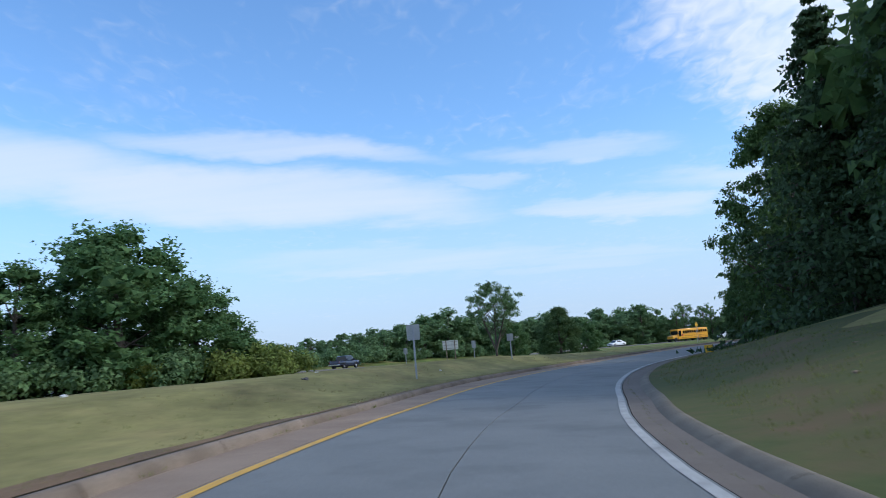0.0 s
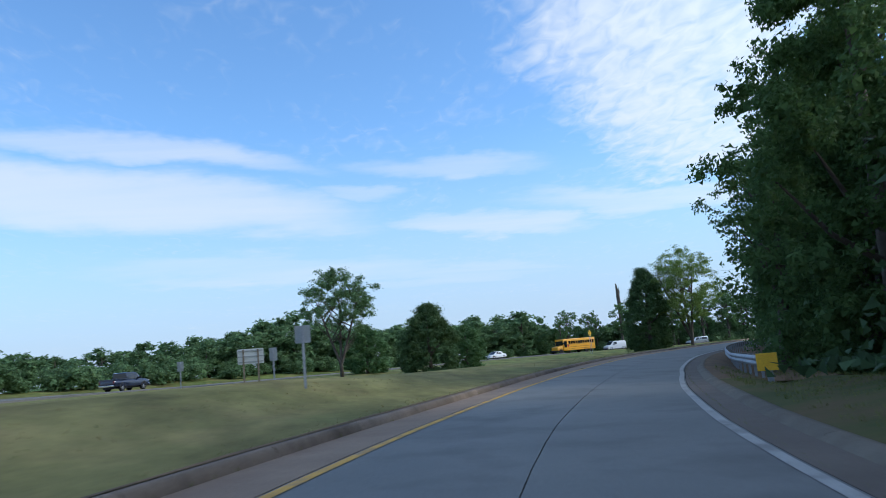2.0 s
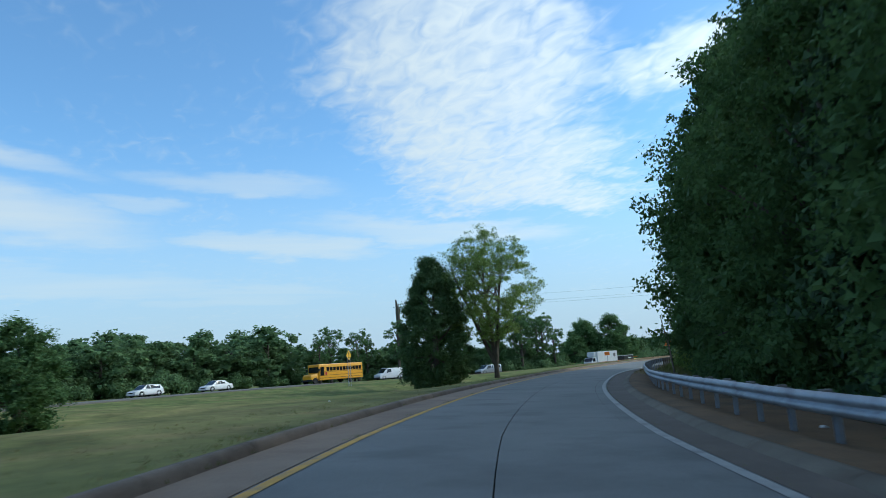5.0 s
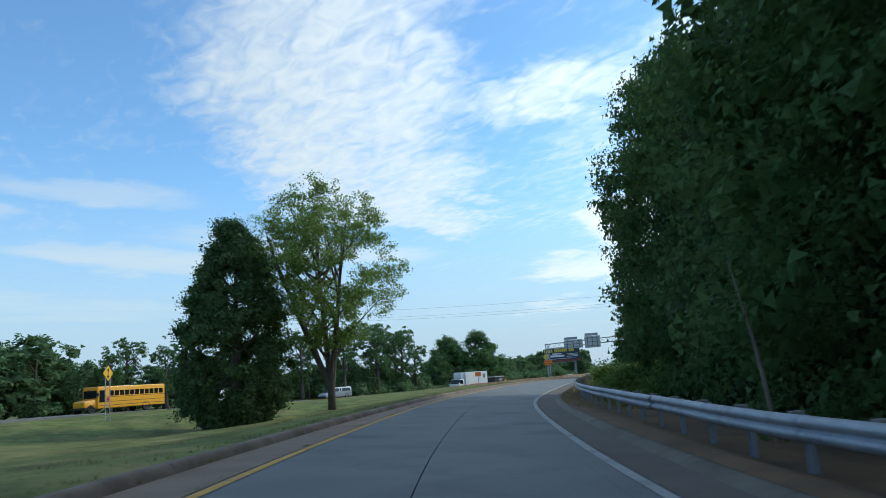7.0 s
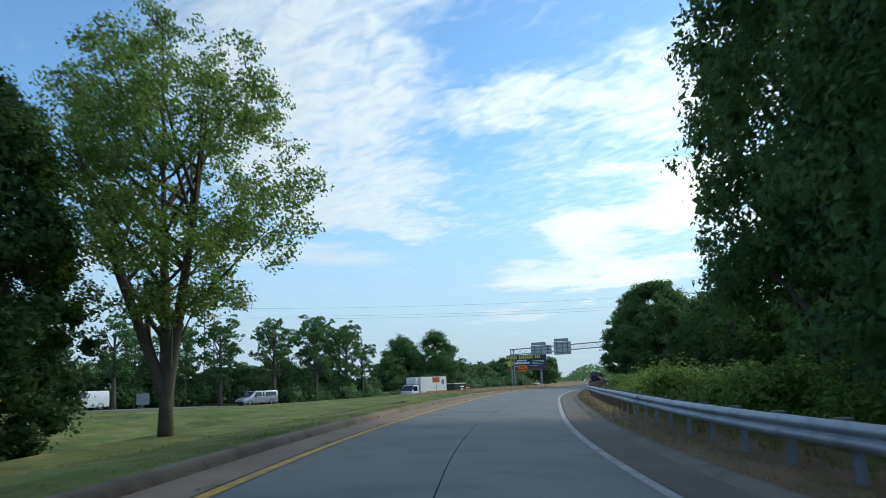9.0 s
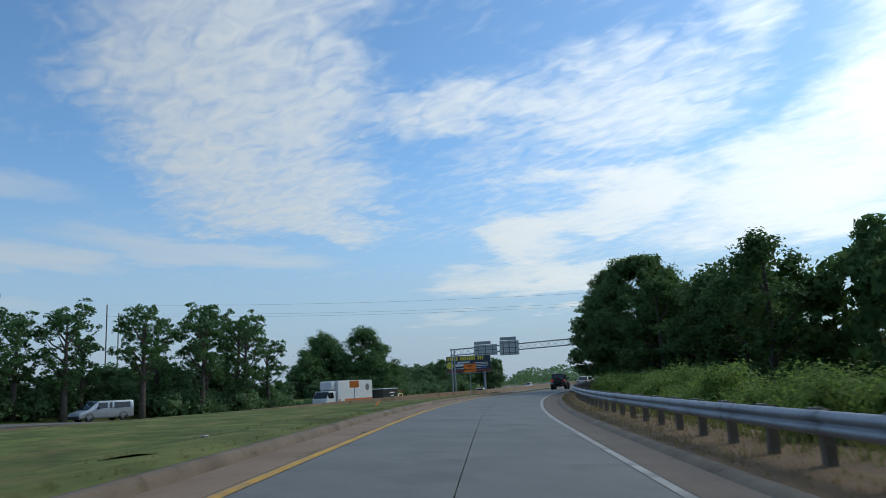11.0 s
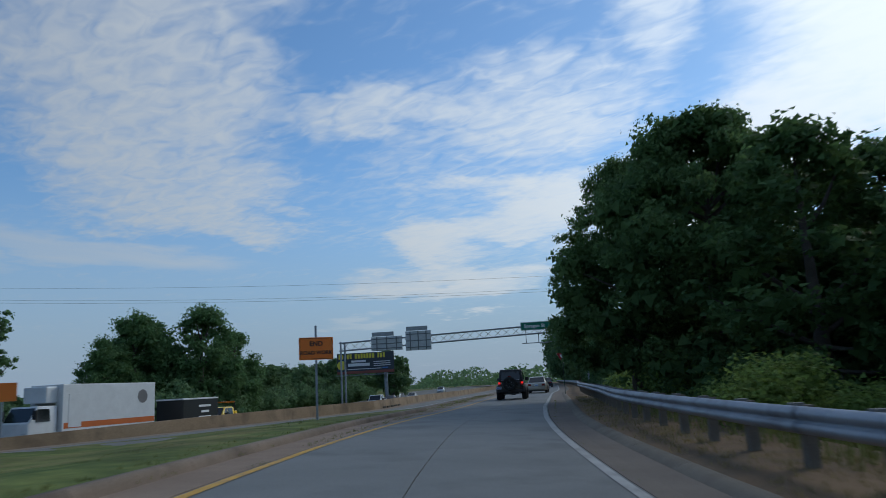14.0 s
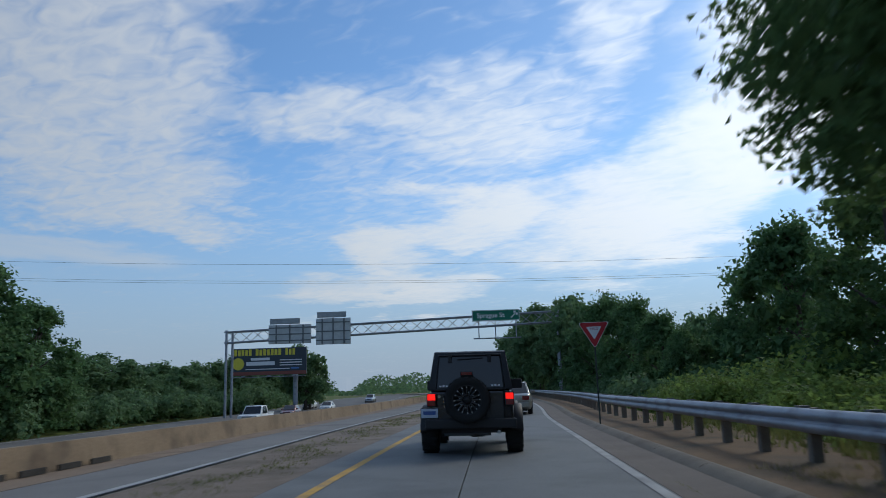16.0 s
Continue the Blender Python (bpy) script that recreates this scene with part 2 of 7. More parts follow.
GORE = material("dirty_gore_pavement", (0.155, 0.118, 0.088), (0.245, 0.195, 0.150), 0.5, 24, 0.92, 0.45, stain=(0.105, 0.082, 0.055), stain_scale=0.55)
DIRTY_EDGE = material("dirt_on_pavement", (0.19, 0.135, 0.090), (0.28, 0.205, 0.14), 0.6, 24, 0.95, 0.5, stain=(0.13, 0.095, 0.065), stain_scale=0.7)
WHITE_LINE = material("road_paint_white", (0.27, 0.27, 0.26), (0.45, 0.45, 0.435), 2.2, 40, 0.75, 0.25, stain=(0.18, 0.18, 0.172), stain_scale=1.4)
YELLOW_LINE = material("road_paint_yellow", (0.48, 0.27, 0.05), (0.62, 0.36, 0.06), 2.4, 40, 0.75, 0.25, stain=(0.27, 0.195, 0.12), stain_scale=2.2)
GRASS = material("mown_grass", (0.056, 0.096, 0.027), (0.158, 0.178, 0.051), 0.22, 1.9, 0.95, 0.6, stain=(0.225, 0.182, 0.078), stain_scale=0.33, spec=0.12, fine_mix=0.5)


def dry_towards_south(m, dry):
    """The grass grows drier towards the start of the slip road."""
    n, l = m.node_tree.nodes, m.node_tree.links
    base = n["Principled BSDF"].inputs["Base Color"]
    fresh = base.links[0].from_socket
    tc, xyz, blur = n.new("ShaderNodeTexCoord"), n.new("ShaderNodeSeparateXYZ"), n.new("ShaderNodeTexNoise")
    blur.inputs["Scale"].default_value, blur.inputs["Detail"].default_value = 0.07, 6
    l.new(tc.outputs["Object"], xyz.inputs[0]), l.new(tc.outputs["Object"], blur.inputs["Vector"])
    along = n.new("ShaderNodeMath")
    along.operation = "MULTIPLY_ADD"
    along.inputs[1].default_value = 240.0
    l.new(blur.outputs["Fac"], along.inputs[0]), l.new(xyz.outputs["Y"], along.inputs[2])
    fac = n.new("ShaderNodeMapRange")
    for k, v in zip(("From Min", "From Max", "To Min", "To Max"), (262.0, 150.0, 0.0, 0.66)):
        fac.inputs[k].default_value = v
    l.new(along.outputs[0], fac.inputs["Value"])
    mix = n.new("ShaderNodeMixRGB")
    l.new(fac.outputs["Result"], mix.inputs[0]), l.new(fresh, mix.inputs[1])
    mix.inputs[2].default_value = (*dry, 1)
    # mottled in long uneven patches
    stretch, mottle, level, over = n.new("ShaderNodeMapping"), n.new("ShaderNodeTexNoise"), n.new("ShaderNodeMapRange"), n.new("ShaderNodeMixRGB")
    stretch.inputs["Rotation"].default_value = (0, 0, radians(-25))
    stretch.inputs["Scale"].default_value = (1.0, 0.4, 1.0)
    mottle.inputs["Scale"].default_value, mottle.inputs["Detail"].default_value, mottle.inputs["Roughness"].default_value = 0.55, 9, 0.68
    for k, v in zip(("From Min", "From Max", "To Min", "To Max"), (0.30, 0.70, 0.20, 0.82)):
        level.inputs[k].default_value = v
    l.new(tc.outputs["Object"], stretch.inputs[0]), l.new(stretch.outputs[0], mottle.inputs["Vector"])
    l.new(mottle.outputs["Fac"], level.inputs["Value"])
    over.blend_type = "OVERLAY"
    over.inputs[0].default_value = 0.75
    l.new(mix.outputs[0], over.inputs[1]), l.new(level.outputs["Result"], over.inputs[2])
    l.new(over.outputs[0], base)


dry_towards_south(GRASS, (0.230, 0.190, 0.080))
# grass colour darkened to paint in the pines' shade on the bank
GRASS_SHADED = material("shade_darkened_grass", (0.058, 0.082, 0.028), (0.120, 0.112, 0.046), 0.30, 4.0, 0.95, 0.4, stain=(0.150, 0.100, 0.060), stain_scale=0.35, spec=0.12, fine_mix=0.2)
SOIL = material("bare_soil", (0.115, 0.070, 0.036), (0.205, 0.125, 0.062), 0.6, 14, 0.95, 0.6, stain=(0.072, 0.056, 0.034), stain_scale=0.5)
BLADES = leaf_material("grass_blades", (0.130, 0.165, 0.045), (0.225, 0.225, 0.080), 0.25, 0.4)
BARK = material("bark", (0.065, 0.052, 0.042), (0.13, 0.11, 0.09), 2.0, 22, 0.95, 0.8)
LEAF_ELM = leaf_material("elm_leaves", (0.150, 0.238, 0.064), (0.240, 0.325, 0.094))
LEAF_OAK = leaf_material("oak_leaves", (0.080, 0.162, 0.066), (0.138, 0.236, 0.090), 0.25)
# paler and bluer than near leaves: distance haze is mixed into this colour
LEAF_FAR = leaf_material("hazy_belt_leaves", (0.105, 0.190, 0.086), (0.172, 0.265, 0.118), 0.28)
LEAF_DARK = leaf_material("shaded_wood_leaves", (0.070, 0.134, 0.047), (0.124, 0.202, 0.067), 0.22)
# wood leaves in a lighter colour that stands in for pale windscreen haze
LEAF_VEILED = leaf_material("veil_lightened_leaves", (0.092, 0.166, 0.062), (0.162, 0.250, 0.090), 0.25, 0.52)
LEAF_LIGHT = leaf_material("pale_leaves", (0.135, 0.192, 0.048), (0.230, 0.280, 0.080), 0.4, 0.45)
LEAF_CEDAR = leaf_material("cedar_needles", (0.064, 0.122, 0.052), (0.114, 0.178, 0.070), 0.3, 0.4)
LEAF_PINE = leaf_material("pine_needles", (0.044, 0.084, 0.040), (0.080, 0.130, 0.056), 0.35, 0.25)
LEAF_VINE = leaf_material("vine_leaves", (0.138, 0.226, 0.055), (0.245, 0.328, 0.085), 0.4, 0.48)
GALVANISED = material("galvanised_steel", (0.27, 0.29, 0.325), (0.40, 0.425, 0.46), 1.2, 22, 0.56, 0.08, 0.5, stain=(0.19, 0.195, 0.21), stain_scale=1.5)
SIGN_BACK = material("sign_back_aluminium", (0.24, 0.26, 0.27), (0.36, 0.38, 0.39), 1.5, 25, 0.5, 0.04, 0.55)
PALE_SIGN = material("pale_sign_back", (0.42, 0.44, 0.44), (0.56, 0.58, 0.57), 1.5, 25, 0.55, 0.04, 0.2)
WEATHERED_WOOD = material("weathered_wood", (0.13, 0.105, 0.08), (0.25, 0.21, 0.165), 3.0, 40, 0.9, 0.5)
GREY_WOOD = material("greyed_wood", (0.16, 0.155, 0.145), (0.27, 0.26, 0.24), 3.0, 40, 0.9, 0.5)
BARRIER = material("barrier_concrete", (0.20, 0.142, 0.086), (0.33, 0.245, 0.158), 0.5, 20, 0.88, 0.3, stain=(0.125, 0.09, 0.06), stain_scale=0.8)
YELLOW_SHEET = material("yellow_reflective_sheet", (0.72, 0.40, 0.02), (0.86, 0.50, 0.03), 2, 30, 0.45, 0.05)
ORANGE_SHEET = material("orange_reflective_sheet", (0.95, 0.20, 0.03), (1.0, 0.26, 0.04), 2, 30, 0.5, 0.03)
BLACK_INK = plain("black_ink", (0.02, 0.02, 0.02), 0.6)
WHITE_INK = plain("white_ink", (0.75, 0.75, 0.75), 0.5)

# ---- mesh helpers ----
def mesh_object(name, verts, faces, mat, parent=None, label="", smooth=False):
    me = bpy.data.meshes.new(name)
    me.from_pydata([tuple(v) for v in verts], [], faces)
    me.materials.append(mat)
    if smooth:
        me.polygons.foreach_set("use_smooth", [True] * len(me.polygons))
    me.update()
    ob = new(name, me)
    if parent:
        ob.parent = parent
    if label:
        tagged(ob, label)
    return ob


def part(name, bm, mat, parent, label="", smooth=False):
    """Links a bmesh as one mesh object under a thing or a part."""
    me = bpy.data.meshes.new(name)
    bmesh.ops.recalc_face_normals(bm, faces=bm.faces)
    bm.to_mesh(me)
    bm.free()
    me.materials.append(mat)
    if smooth:
        me.polygons.foreach_set("use_smooth", [True] * len(me.polygons))
    ob = new(name, me)
    if parent:
        ob.parent = parent
    if label:
        tagged(ob, label)
    return ob


def shared(name, me, m, parent):
    ob = new(name, me)
    ob.parent = parent
    ob.matrix_basis = m
    return ob


def add_box(bm, lo, hi, m=None, bevel=0.0):
    c = [(a + b) / 2 for a, b in zip(lo, hi)]
    s = [abs(b - a) for a, b in zip(lo, hi)]
    t = Matrix.Translation(c) @ Matrix.Diagonal((*s, 1))
    if m is not None:
        t = m @ t
    got = bmesh.ops.create_cube(bm, size=1.0, matrix=t)
    if bevel:
        edges = list({e for v in got["verts"] for e in v.link_edges})
        bmesh.ops.bevel(bm, geom=edges, offset=bevel, segments=2, affect="EDGES", profile=0.6)
    return bm


def box_bm(lo, hi, bevel=0.0, m=None):
    return add_box(bmesh.new(), lo, hi, m, bevel)


def add_tube(bm, pts, radii, sides=8, cap=True):
    """A round bar of changing thickness along a line of points."""
    pts = [Vector(p) for p in pts]
    rings = []
    for i, p in enumerate(pts):
        d = (pts[min(i + 1, len(pts) - 1)] - pts[max(i - 1, 0)]).normalized()
        a = d.orthogonal().normalized() if i == 0 else (side - d * side.dot(d)).normalized()
        side = a
        b = d.cross(a)
        r = radii[i] if hasattr(radii, "__len__") else radii
        rings.append([bm.verts.new(p + (a * math.cos(k * math.tau / sides) + b * math.sin(k * math.tau / sides)) * r) for k in range(sides)])
    for r0, r1 in zip(rings, rings[1:]):
        for k in range(sides):
            bm.faces.new((r0[k], r0[(k + 1) % sides], r1[(k + 1) % sides], r1[k]))
    if cap:
        bm.faces.new(rings[0][::-1]), bm.faces.new(rings[-1])
    return bm


def tube_bm(pts, radii, sides=8):
    return add_tube(bmesh.new(), pts, radii, sides)


# ---- the line of the slip road ----
def spline(points, step=1.0):
    """A smooth line through control points, sampled about every step metres."""
    p = [np.array(q, float) for q in points]
    p = [2 * p[0] - p[1]] + p + [2 * p[-1] - p[-2]]
    out = []
    for a, b, c, d in zip(p, p[1:], p[2:], p[3:]):
        n = max(2, int(np.linalg.norm(c - b) / step))
        for u in np.arange(n) / n:
            out.append(0.5 * (2 * b + (c - a) * u + (2 * a - 5 * b + 4 * c - d) * u * u + (3 * b - a - 3 * c + d) * u ** 3))
    out.append(p[-2])
    return np.array(out)


class Line:
    """A road's centre line with distance along it and offset to the right."""
    def __init__(self, points):
        self.p = spline(points)
        seg = np.linalg.norm(np.diff(self.p, axis=0), axis=1)
        self.s = np.r_[0, np.cumsum(seg)]
        self.length = self.s[-1]

    def at(self, s):
        x = np.array([np.interp(s, self.s, self.p[:, k]) for k in (0, 1)])
        a = np.array([np.interp(s + 1.5, self.s, self.p[:, k]) - np.interp(s - 1.5, self.s, self.p[:, k]) for k in (0, 1)])
        a /= np.linalg.norm(a)
        return x, a

    def place(self, s, d):
        x, a = self.at(s)
        return x[0] + a[1] * d, x[1] - a[0] * d

    def turn(self, s):
        """Degrees by which a thing that faces +y is turned to face along the road."""
        _, a = self.at(s)
        return math.degrees(math.atan2(-a[0], a[1]))

    def find(self, xy):
        """Distance along and offset to the right for many places at once."""
        xy = np.asarray(xy, float)
        s_out, d_out = np.empty(len(xy)), np.empty(len(xy))
        tang = np.gradient(self.p, axis=0)
        tang /= np.linalg.norm(tang, axis=1)[:, None]
        for k in range(0, len(xy), 4000):
            q = xy[k:k + 4000]
            dist = ((q[:, None] - self.p[None]) ** 2).sum(-1)
            j = dist.argmin(1)
            v = q - self.p[j]
            along = (v * tang[j]).sum(1)
            s_out[k:k + 4000] = self.s[j] + along * ((j > 0) & (j < len(self.p) - 1))
            side = v[:, 0] * tang[j, 1] - v[:, 1] * tang[j, 0]
            d_out[k:k + 4000] = np.sign(side) * np.sqrt(dist[np.arange(len(q)), j])
        return s_out, d_out


BACK = 60.0     # the line begins this far behind the first view
RAMP = Line([(-6.0, -60.0), (-3.0, -30.0), (0.0, 0.0), (0.9, 14.5), (3.3, 27.6), (7.4, 40.4), (13.9, 56.2), (22.3, 71.7), (31.95, 86.8),
             (41.4, 99.5), (54.3, 114.6), (70.2, 130.0), (86.4, 144.5), (106.0, 159.7), (119.7, 168.5), (143.0, 182.6), (170.0, 198.0),
             (238.2, 239.8), (411.0, 350.0)])
# the lane wanders a little off that line
drift = np.interp(RAMP.s - BACK, [-60, 0, 8, 17, 28, 40, 48, 56, 66, 82, 160, 190, 222], [0, -0.4, -0.4, 0.1, 0, 0.05, 0.3, 0.5, 0.45, 0, 0, -0.35, 0])
way = np.gradient(RAMP.p, axis=0)
way /= np.linalg.norm(way, axis=1)[:, None]
RAMP.p = RAMP.p + np.column_stack([way[:, 1], -way[:, 0]]) * drift[:, None]
HIGHWAY = Line([(-120, 8), (-62, 42), (-36, 70), (-22, 95), (-11, 118), (6, 143), (31, 166), (60, 184), (92, 192), (114, 197.5), (134, 208), (178, 237),
                (240, 278), (420, 395)])
MEDIAN_WALL = Line([(58, 162), (72, 165), (88, 168.3), (106, 173.2), (119.3, 178.7)] + [RAMP.place(BACK + q, d) for q, d in ((222, -8.0), (240, -8.2), (270, -9.0), (330, -10.0), (470, -11.5))])


def camber(s):
    return math.tan(radians(float(np.interp(s - BACK, [0, 20, 42, 80, 120, 150, 160, 185, 215, 260], [3.2, 2.4, 1.6, 3.0, 2.9, 4.2, 4.4, 3.3, 0.6, 0.3]))))


def road_z(s, d):
    return 0.06 - d * camber(s)


def highway_z(u):
    return float(np.interp(u, [0, 128, 144, 154, 190, 240, 275, 310, 345, 420, 500], [1.22, 1.18, 0.92, 0.80, 0.6, 0.4, -0.2, -1.45, -1.6, -1.45, -0.3]))


LEFT_EDGE, RIGHT_EDGE = -4.3, 2.88       # foot of the kerbs
NOSE = BACK + 216.0                       # where the grass between the roads ends


def narrow(s):
    """How much nearer the left kerb comes where the gutter narrows."""
    return float(np.interp(s - BACK, [0, 8, 29, 50, 92, 125, 174, 207], [0.62, 0.62, 0.38, 0.68, 0.45, 0.80, 0.78, 0.65]))


def right_shift(s):
    """How the right-hand gutter and kerb swing in and out beside the lane."""
    return float(np.interp(s - BACK, [0, 15, 30, 50, 97, 125, 175, 203, 215], [-0.45, -0.5, -0.25, -0.33, -0.08, 0.05, 0.05, 0.0, -0.15]))


def line_shift(s):
    return float(np.interp(s - BACK, [0, 16, 29, 48, 56, 97, 125, 175, 203, 215, 232], [-0.2, -0.22, 0.0, -0.14, 0.0, 0.02, 0.0, 0.0, 0.0, -0.28, -0.1]))


def field_left(s, d):
    """Height of the grass to the left of the slip road."""
    q = s - BACK
    far = float(np.interp(q, [-60, 0, 30, 46, 60, 100, 130, 160, 200], [1.2, 1.1, 1.1, 1.08, 0.75, 0.3, -0.25, 0.15, 0.15]))
    z0 = road_z(s, LEFT_EDGE) + 0.12
    k = min(1.0, max(0.0, (-d - 4.6) / 4.3))
    k = k * k * (3 - 2 * k)
    return z0 + (far - z0) * k


def field_right(s, d):
    """Height of the bank to the right: a rising slope first, falling ground behind the rail later on."""
    q = s - BACK
    z0 = road_z(s, RIGHT_EDGE) + 0.09
    e = max(0.0, d - 3.4)
    rise = min(2.1, e * 0.21)
    fall = -min(2.2, max(0.0, e - 2.4) * 0.35)
    k = min(1.0, max(0.0, (q - 36) / 26.0))
    dip = float(np.interp(q, [38, 48, 60, 86, 104, 112, 126, 142], [0, 0.34, 0.36, 0.24, 0.27, 0.20, 0.12, 0]))
    return z0 + rise * (1 - k) + fall * k - dip * min(1.0, e)


def ground_z(s, d, u, e):
    """Height of the open ground from its place beside both roads."""
    z = field_left(s, d) if d < 0 else field_right(s, d)
    if d < -9:
        q = s - BACK
        z -= min(1.0, (-9 - d) / 3) * (1.4 * math.exp(-((q - 83) / 15) ** 2 - ((d + 20) / 9) ** 2) + 0.75 * math.exp(-((q - 138) / 12) ** 2 - ((d + 15) / 8) ** 2))
        z -= 0.5 * float(np.interp(q, [-40, -10, 45, 62], [0, 1, 1, 0])) * min(1.0, max(0.0, (-11 - d) / 9))
    reach = float(np.interp(u, [240, 290], [34, 19]))
    w = min(1.0, max(0.0, (reach - abs(e)) / (reach - 12))) if d < -8 else 0.0
    w = w * w * (3 - 2 * w)
    z += (high_z(u, max(-10.0, min(12.0, e))) - 0.05 - z) * w
    return z + float(np.interp(u, [60, 90, 150, 170, 190, 230], [0, 1.05, 1.05, 1.2, 1.1, 0])) * min(1.0, max(0.0, (-10.5 - e) / 8)) if e < -10.5 and d < -8 else z


def sweep(name, line, s0, s1, step, profile, mat, parent=None, label="", smooth=False, height=road_z, shift=None):
    """A strip along a road; profile: (offset, height above the road there)."""
    n = max(1, int(math.ceil((s1 - s0) / step)))
    verts, faces = [], []
    for i in range(n + 1):
        s = s0 + (s1 - s0) * i / n
        for d, z in profile:
            d += shift(s) if shift else 0.0
            x, y = line.place(s, d)
            verts.append((x, y, height(s, d) + z))
    m = len(profile)
    for i in range(n):
        for k in range(m - 1):
            a = i * m + k
            faces.append((a, a + m, a + m + 1, a + 1))
    return mesh_object(name, verts, faces, mat, parent, label, smooth)


def high_z(u, e):
    """The carriageway leans to the inside of its first curve."""
    return highway_z(u) - e * 0.013 * float(np.interp(u, [60, 90, 140, 170], [0, 1, 1, 0]))


# ---- ground, one sheet to the horizon ----
def growing(lo, hi, step, reach):
    mid = list(np.arange(lo, hi + step, step))
    out, a, g = [], hi, step
    while a < reach:
        g *= 1.5
        a += g
        out.append(a)
    low, a, g = [], lo, step
    while a > -reach:
        g *= 1.5
        a -= g
        low.append(a)
    return np.array(low[::-1] + mid + out)


gx, gy = growing(-70, 260, 3.0, 4200), growing(-50, 300, 3.0, 4200)
GX, GY = np.meshgrid(gx, gy, indexing="ij")
flat_xy = np.stack([GX.ravel(), GY.ravel()], -1)
gs, gd = RAMP.find(flat_xy)
gu, ge = HIGHWAY.find(flat_xy)
zs = []
for (x, y), s, d, u, e in zip(flat_xy, gs, gd, gu, ge):
    z = ground_z(s, d, u, e)
    near = -0.5 if (-10.5 if s < BACK + 150 else -7.5) < d < 8.5 else 0.0
    if s > NOSE - 20 and -14 < d < 8.5:
        near = -0.5
    if abs(e) < 11.5:
        near = min(near, -0.25)
    roll = 0.10 * noise.noise(Vector((x * 0.05, y * 0.05, 0))) if near == 0 else 0.0
    zs.append(z + near + roll)
gv = np.column_stack([flat_xy, zs])
nx, ny = len(gx), len(gy)
gf = [(i * ny + j, (i + 1) * ny + j, (i + 1) * ny + j + 1, i * ny + j + 1) for i in range(nx - 1) for j in range(ny - 1)]
tagged(mesh_object("ground", gv, gf, GRASS, smooth=True), "patchy mown grassland of green and straw yellow", "ground", kind="structure")


def verge(name, s0, s1, offsets, rule, mat, label):
    n = int((s1 - s0) / 1.2)
    verts, faces, m = [], [], len(offsets)
    for i in range(n + 1):
        s = s0 + (s1 - s0) * i / n
        for k, d in enumerate(offsets):
            e = d + (narrow(s) if k < 2 and d < 0 else right_shift(s) if k < 1 else 0.0)
            x, y = RAMP.place(s, e)
            u = 0.04 * noise.noise(Vector((x * 0.5, y * 0.5, 0))) if 0 < k < m - 1 else 0.0
            z = road_z(s, e) + (0.125 if d < 0 else 0.07) if k == 0 else rule(s, d)
            verts.append((x, y, z + u - (0.45 if k == m - 1 else 0.0)))
    for i in range(n):
        for k in range(m - 1):
            a = i * m + k
            faces.append((a, a + m, a + m + 1, a + 1))
    return tagged(mesh_object(name, verts, faces, mat, smooth=True), label, "verge", kind="structure")


verge("grass_verge_left", 0, BACK + 150, [-4.49, -4.90, -6.0, -7.5, -9.0, -10.5, -12.0, -13.5], field_left, GRASS, "mown grass verge behind the kerb, green with straw patches")


def bare_edge():
    """Worn brown earth between kerb and grass, ragged and narrowing along the road."""
    verts, faces, n, m = [], [], 150, 4
    for i in range(n + 1):
        s = BACK - 8 + 72 * i / n
        inner = -4.49 + narrow(s)
        wide = max(0.10, max(0.18, 1.9 - 5.2 * i / n) * (0.75 + 0.75 * noise.noise(Vector((s * 0.45, 7.0, 0)))) + 0.14 * noise.noise(Vector((s * 2.1, 2.0, 0))))
        for k in range(m):
            d = inner - wide * k / (m - 1)
            u = (inner - d) / 0.41
            flat = road_z(s, inner) + 0.125
            z = flat + (field_left(s, -4.90) - flat) * min(1.0, u) if u <= 1 else field_left(s, d)
            verts.append((*RAMP.place(s, d), z + (0.014 if 0 < k < m - 1 else -0.01 if k else 0.012)))
    for i in range(n):
        for k in range(m - 1):
            a = i * m + k
            faces.append((a, a + m, a + m + 1, a + 1))
    tagged(mesh_object("bare_earth_edge", verts, faces, SOIL, smooth=True), "worn brown earth between kerb and grass", "verge", kind="structure")


bare_edge()


def wall_offset(s):
    """How far left of the slip road the median wall stands."""
    (_,), (d,) = MEDIAN_WALL.find([RAMP.place(s, 0)])
    return -abs(d)


def tapered_verge():
    verts, faces, n, m = [], [], 70, 8
    for i in range(n + 1):
        s = BACK + 149.6 + (NOSE - BACK - 149.6) * i / n
        inner = -4.49 + narrow(s)
        outer = max(-13.5, wall_offset(s) + 0.12)
        outer = inner + (outer - inner) * min(1.0, max(0.02, (NOSE - s) / 20.0))
        for k in range(m):
            d = inner + (outer - inner) * k / (m - 1)
            x, y = RAMP.place(s, d)
            z = road_z(s, d) + 0.125 if k == 0 else field_left(s, d)
            verts.append((x, y, z + (0.04 * noise.noise(Vector((x * 0.5, y * 0.5, 0))) if 0 < k < m - 1 else 0)))
    for i in range(n):
        for k in range(m - 1):
            a = i * m + k
            faces.append((a, a + m, a + m + 1, a + 1))
    tagged(mesh_object("grass_strip_median", verts, faces, GRASS, smooth=True), "green grass strip narrowing between kerb and wall", "verge", kind="structure")


tapered_verge()
verge("grass_bank_right", 0, BACK + 50, [3.19, 3.6, 4.5, 5.5, 7.0, 8.5, 10.0, 12.0, 14.0], field_right, GRASS_SHADED, "shaded grassy bank rising from the kerb")
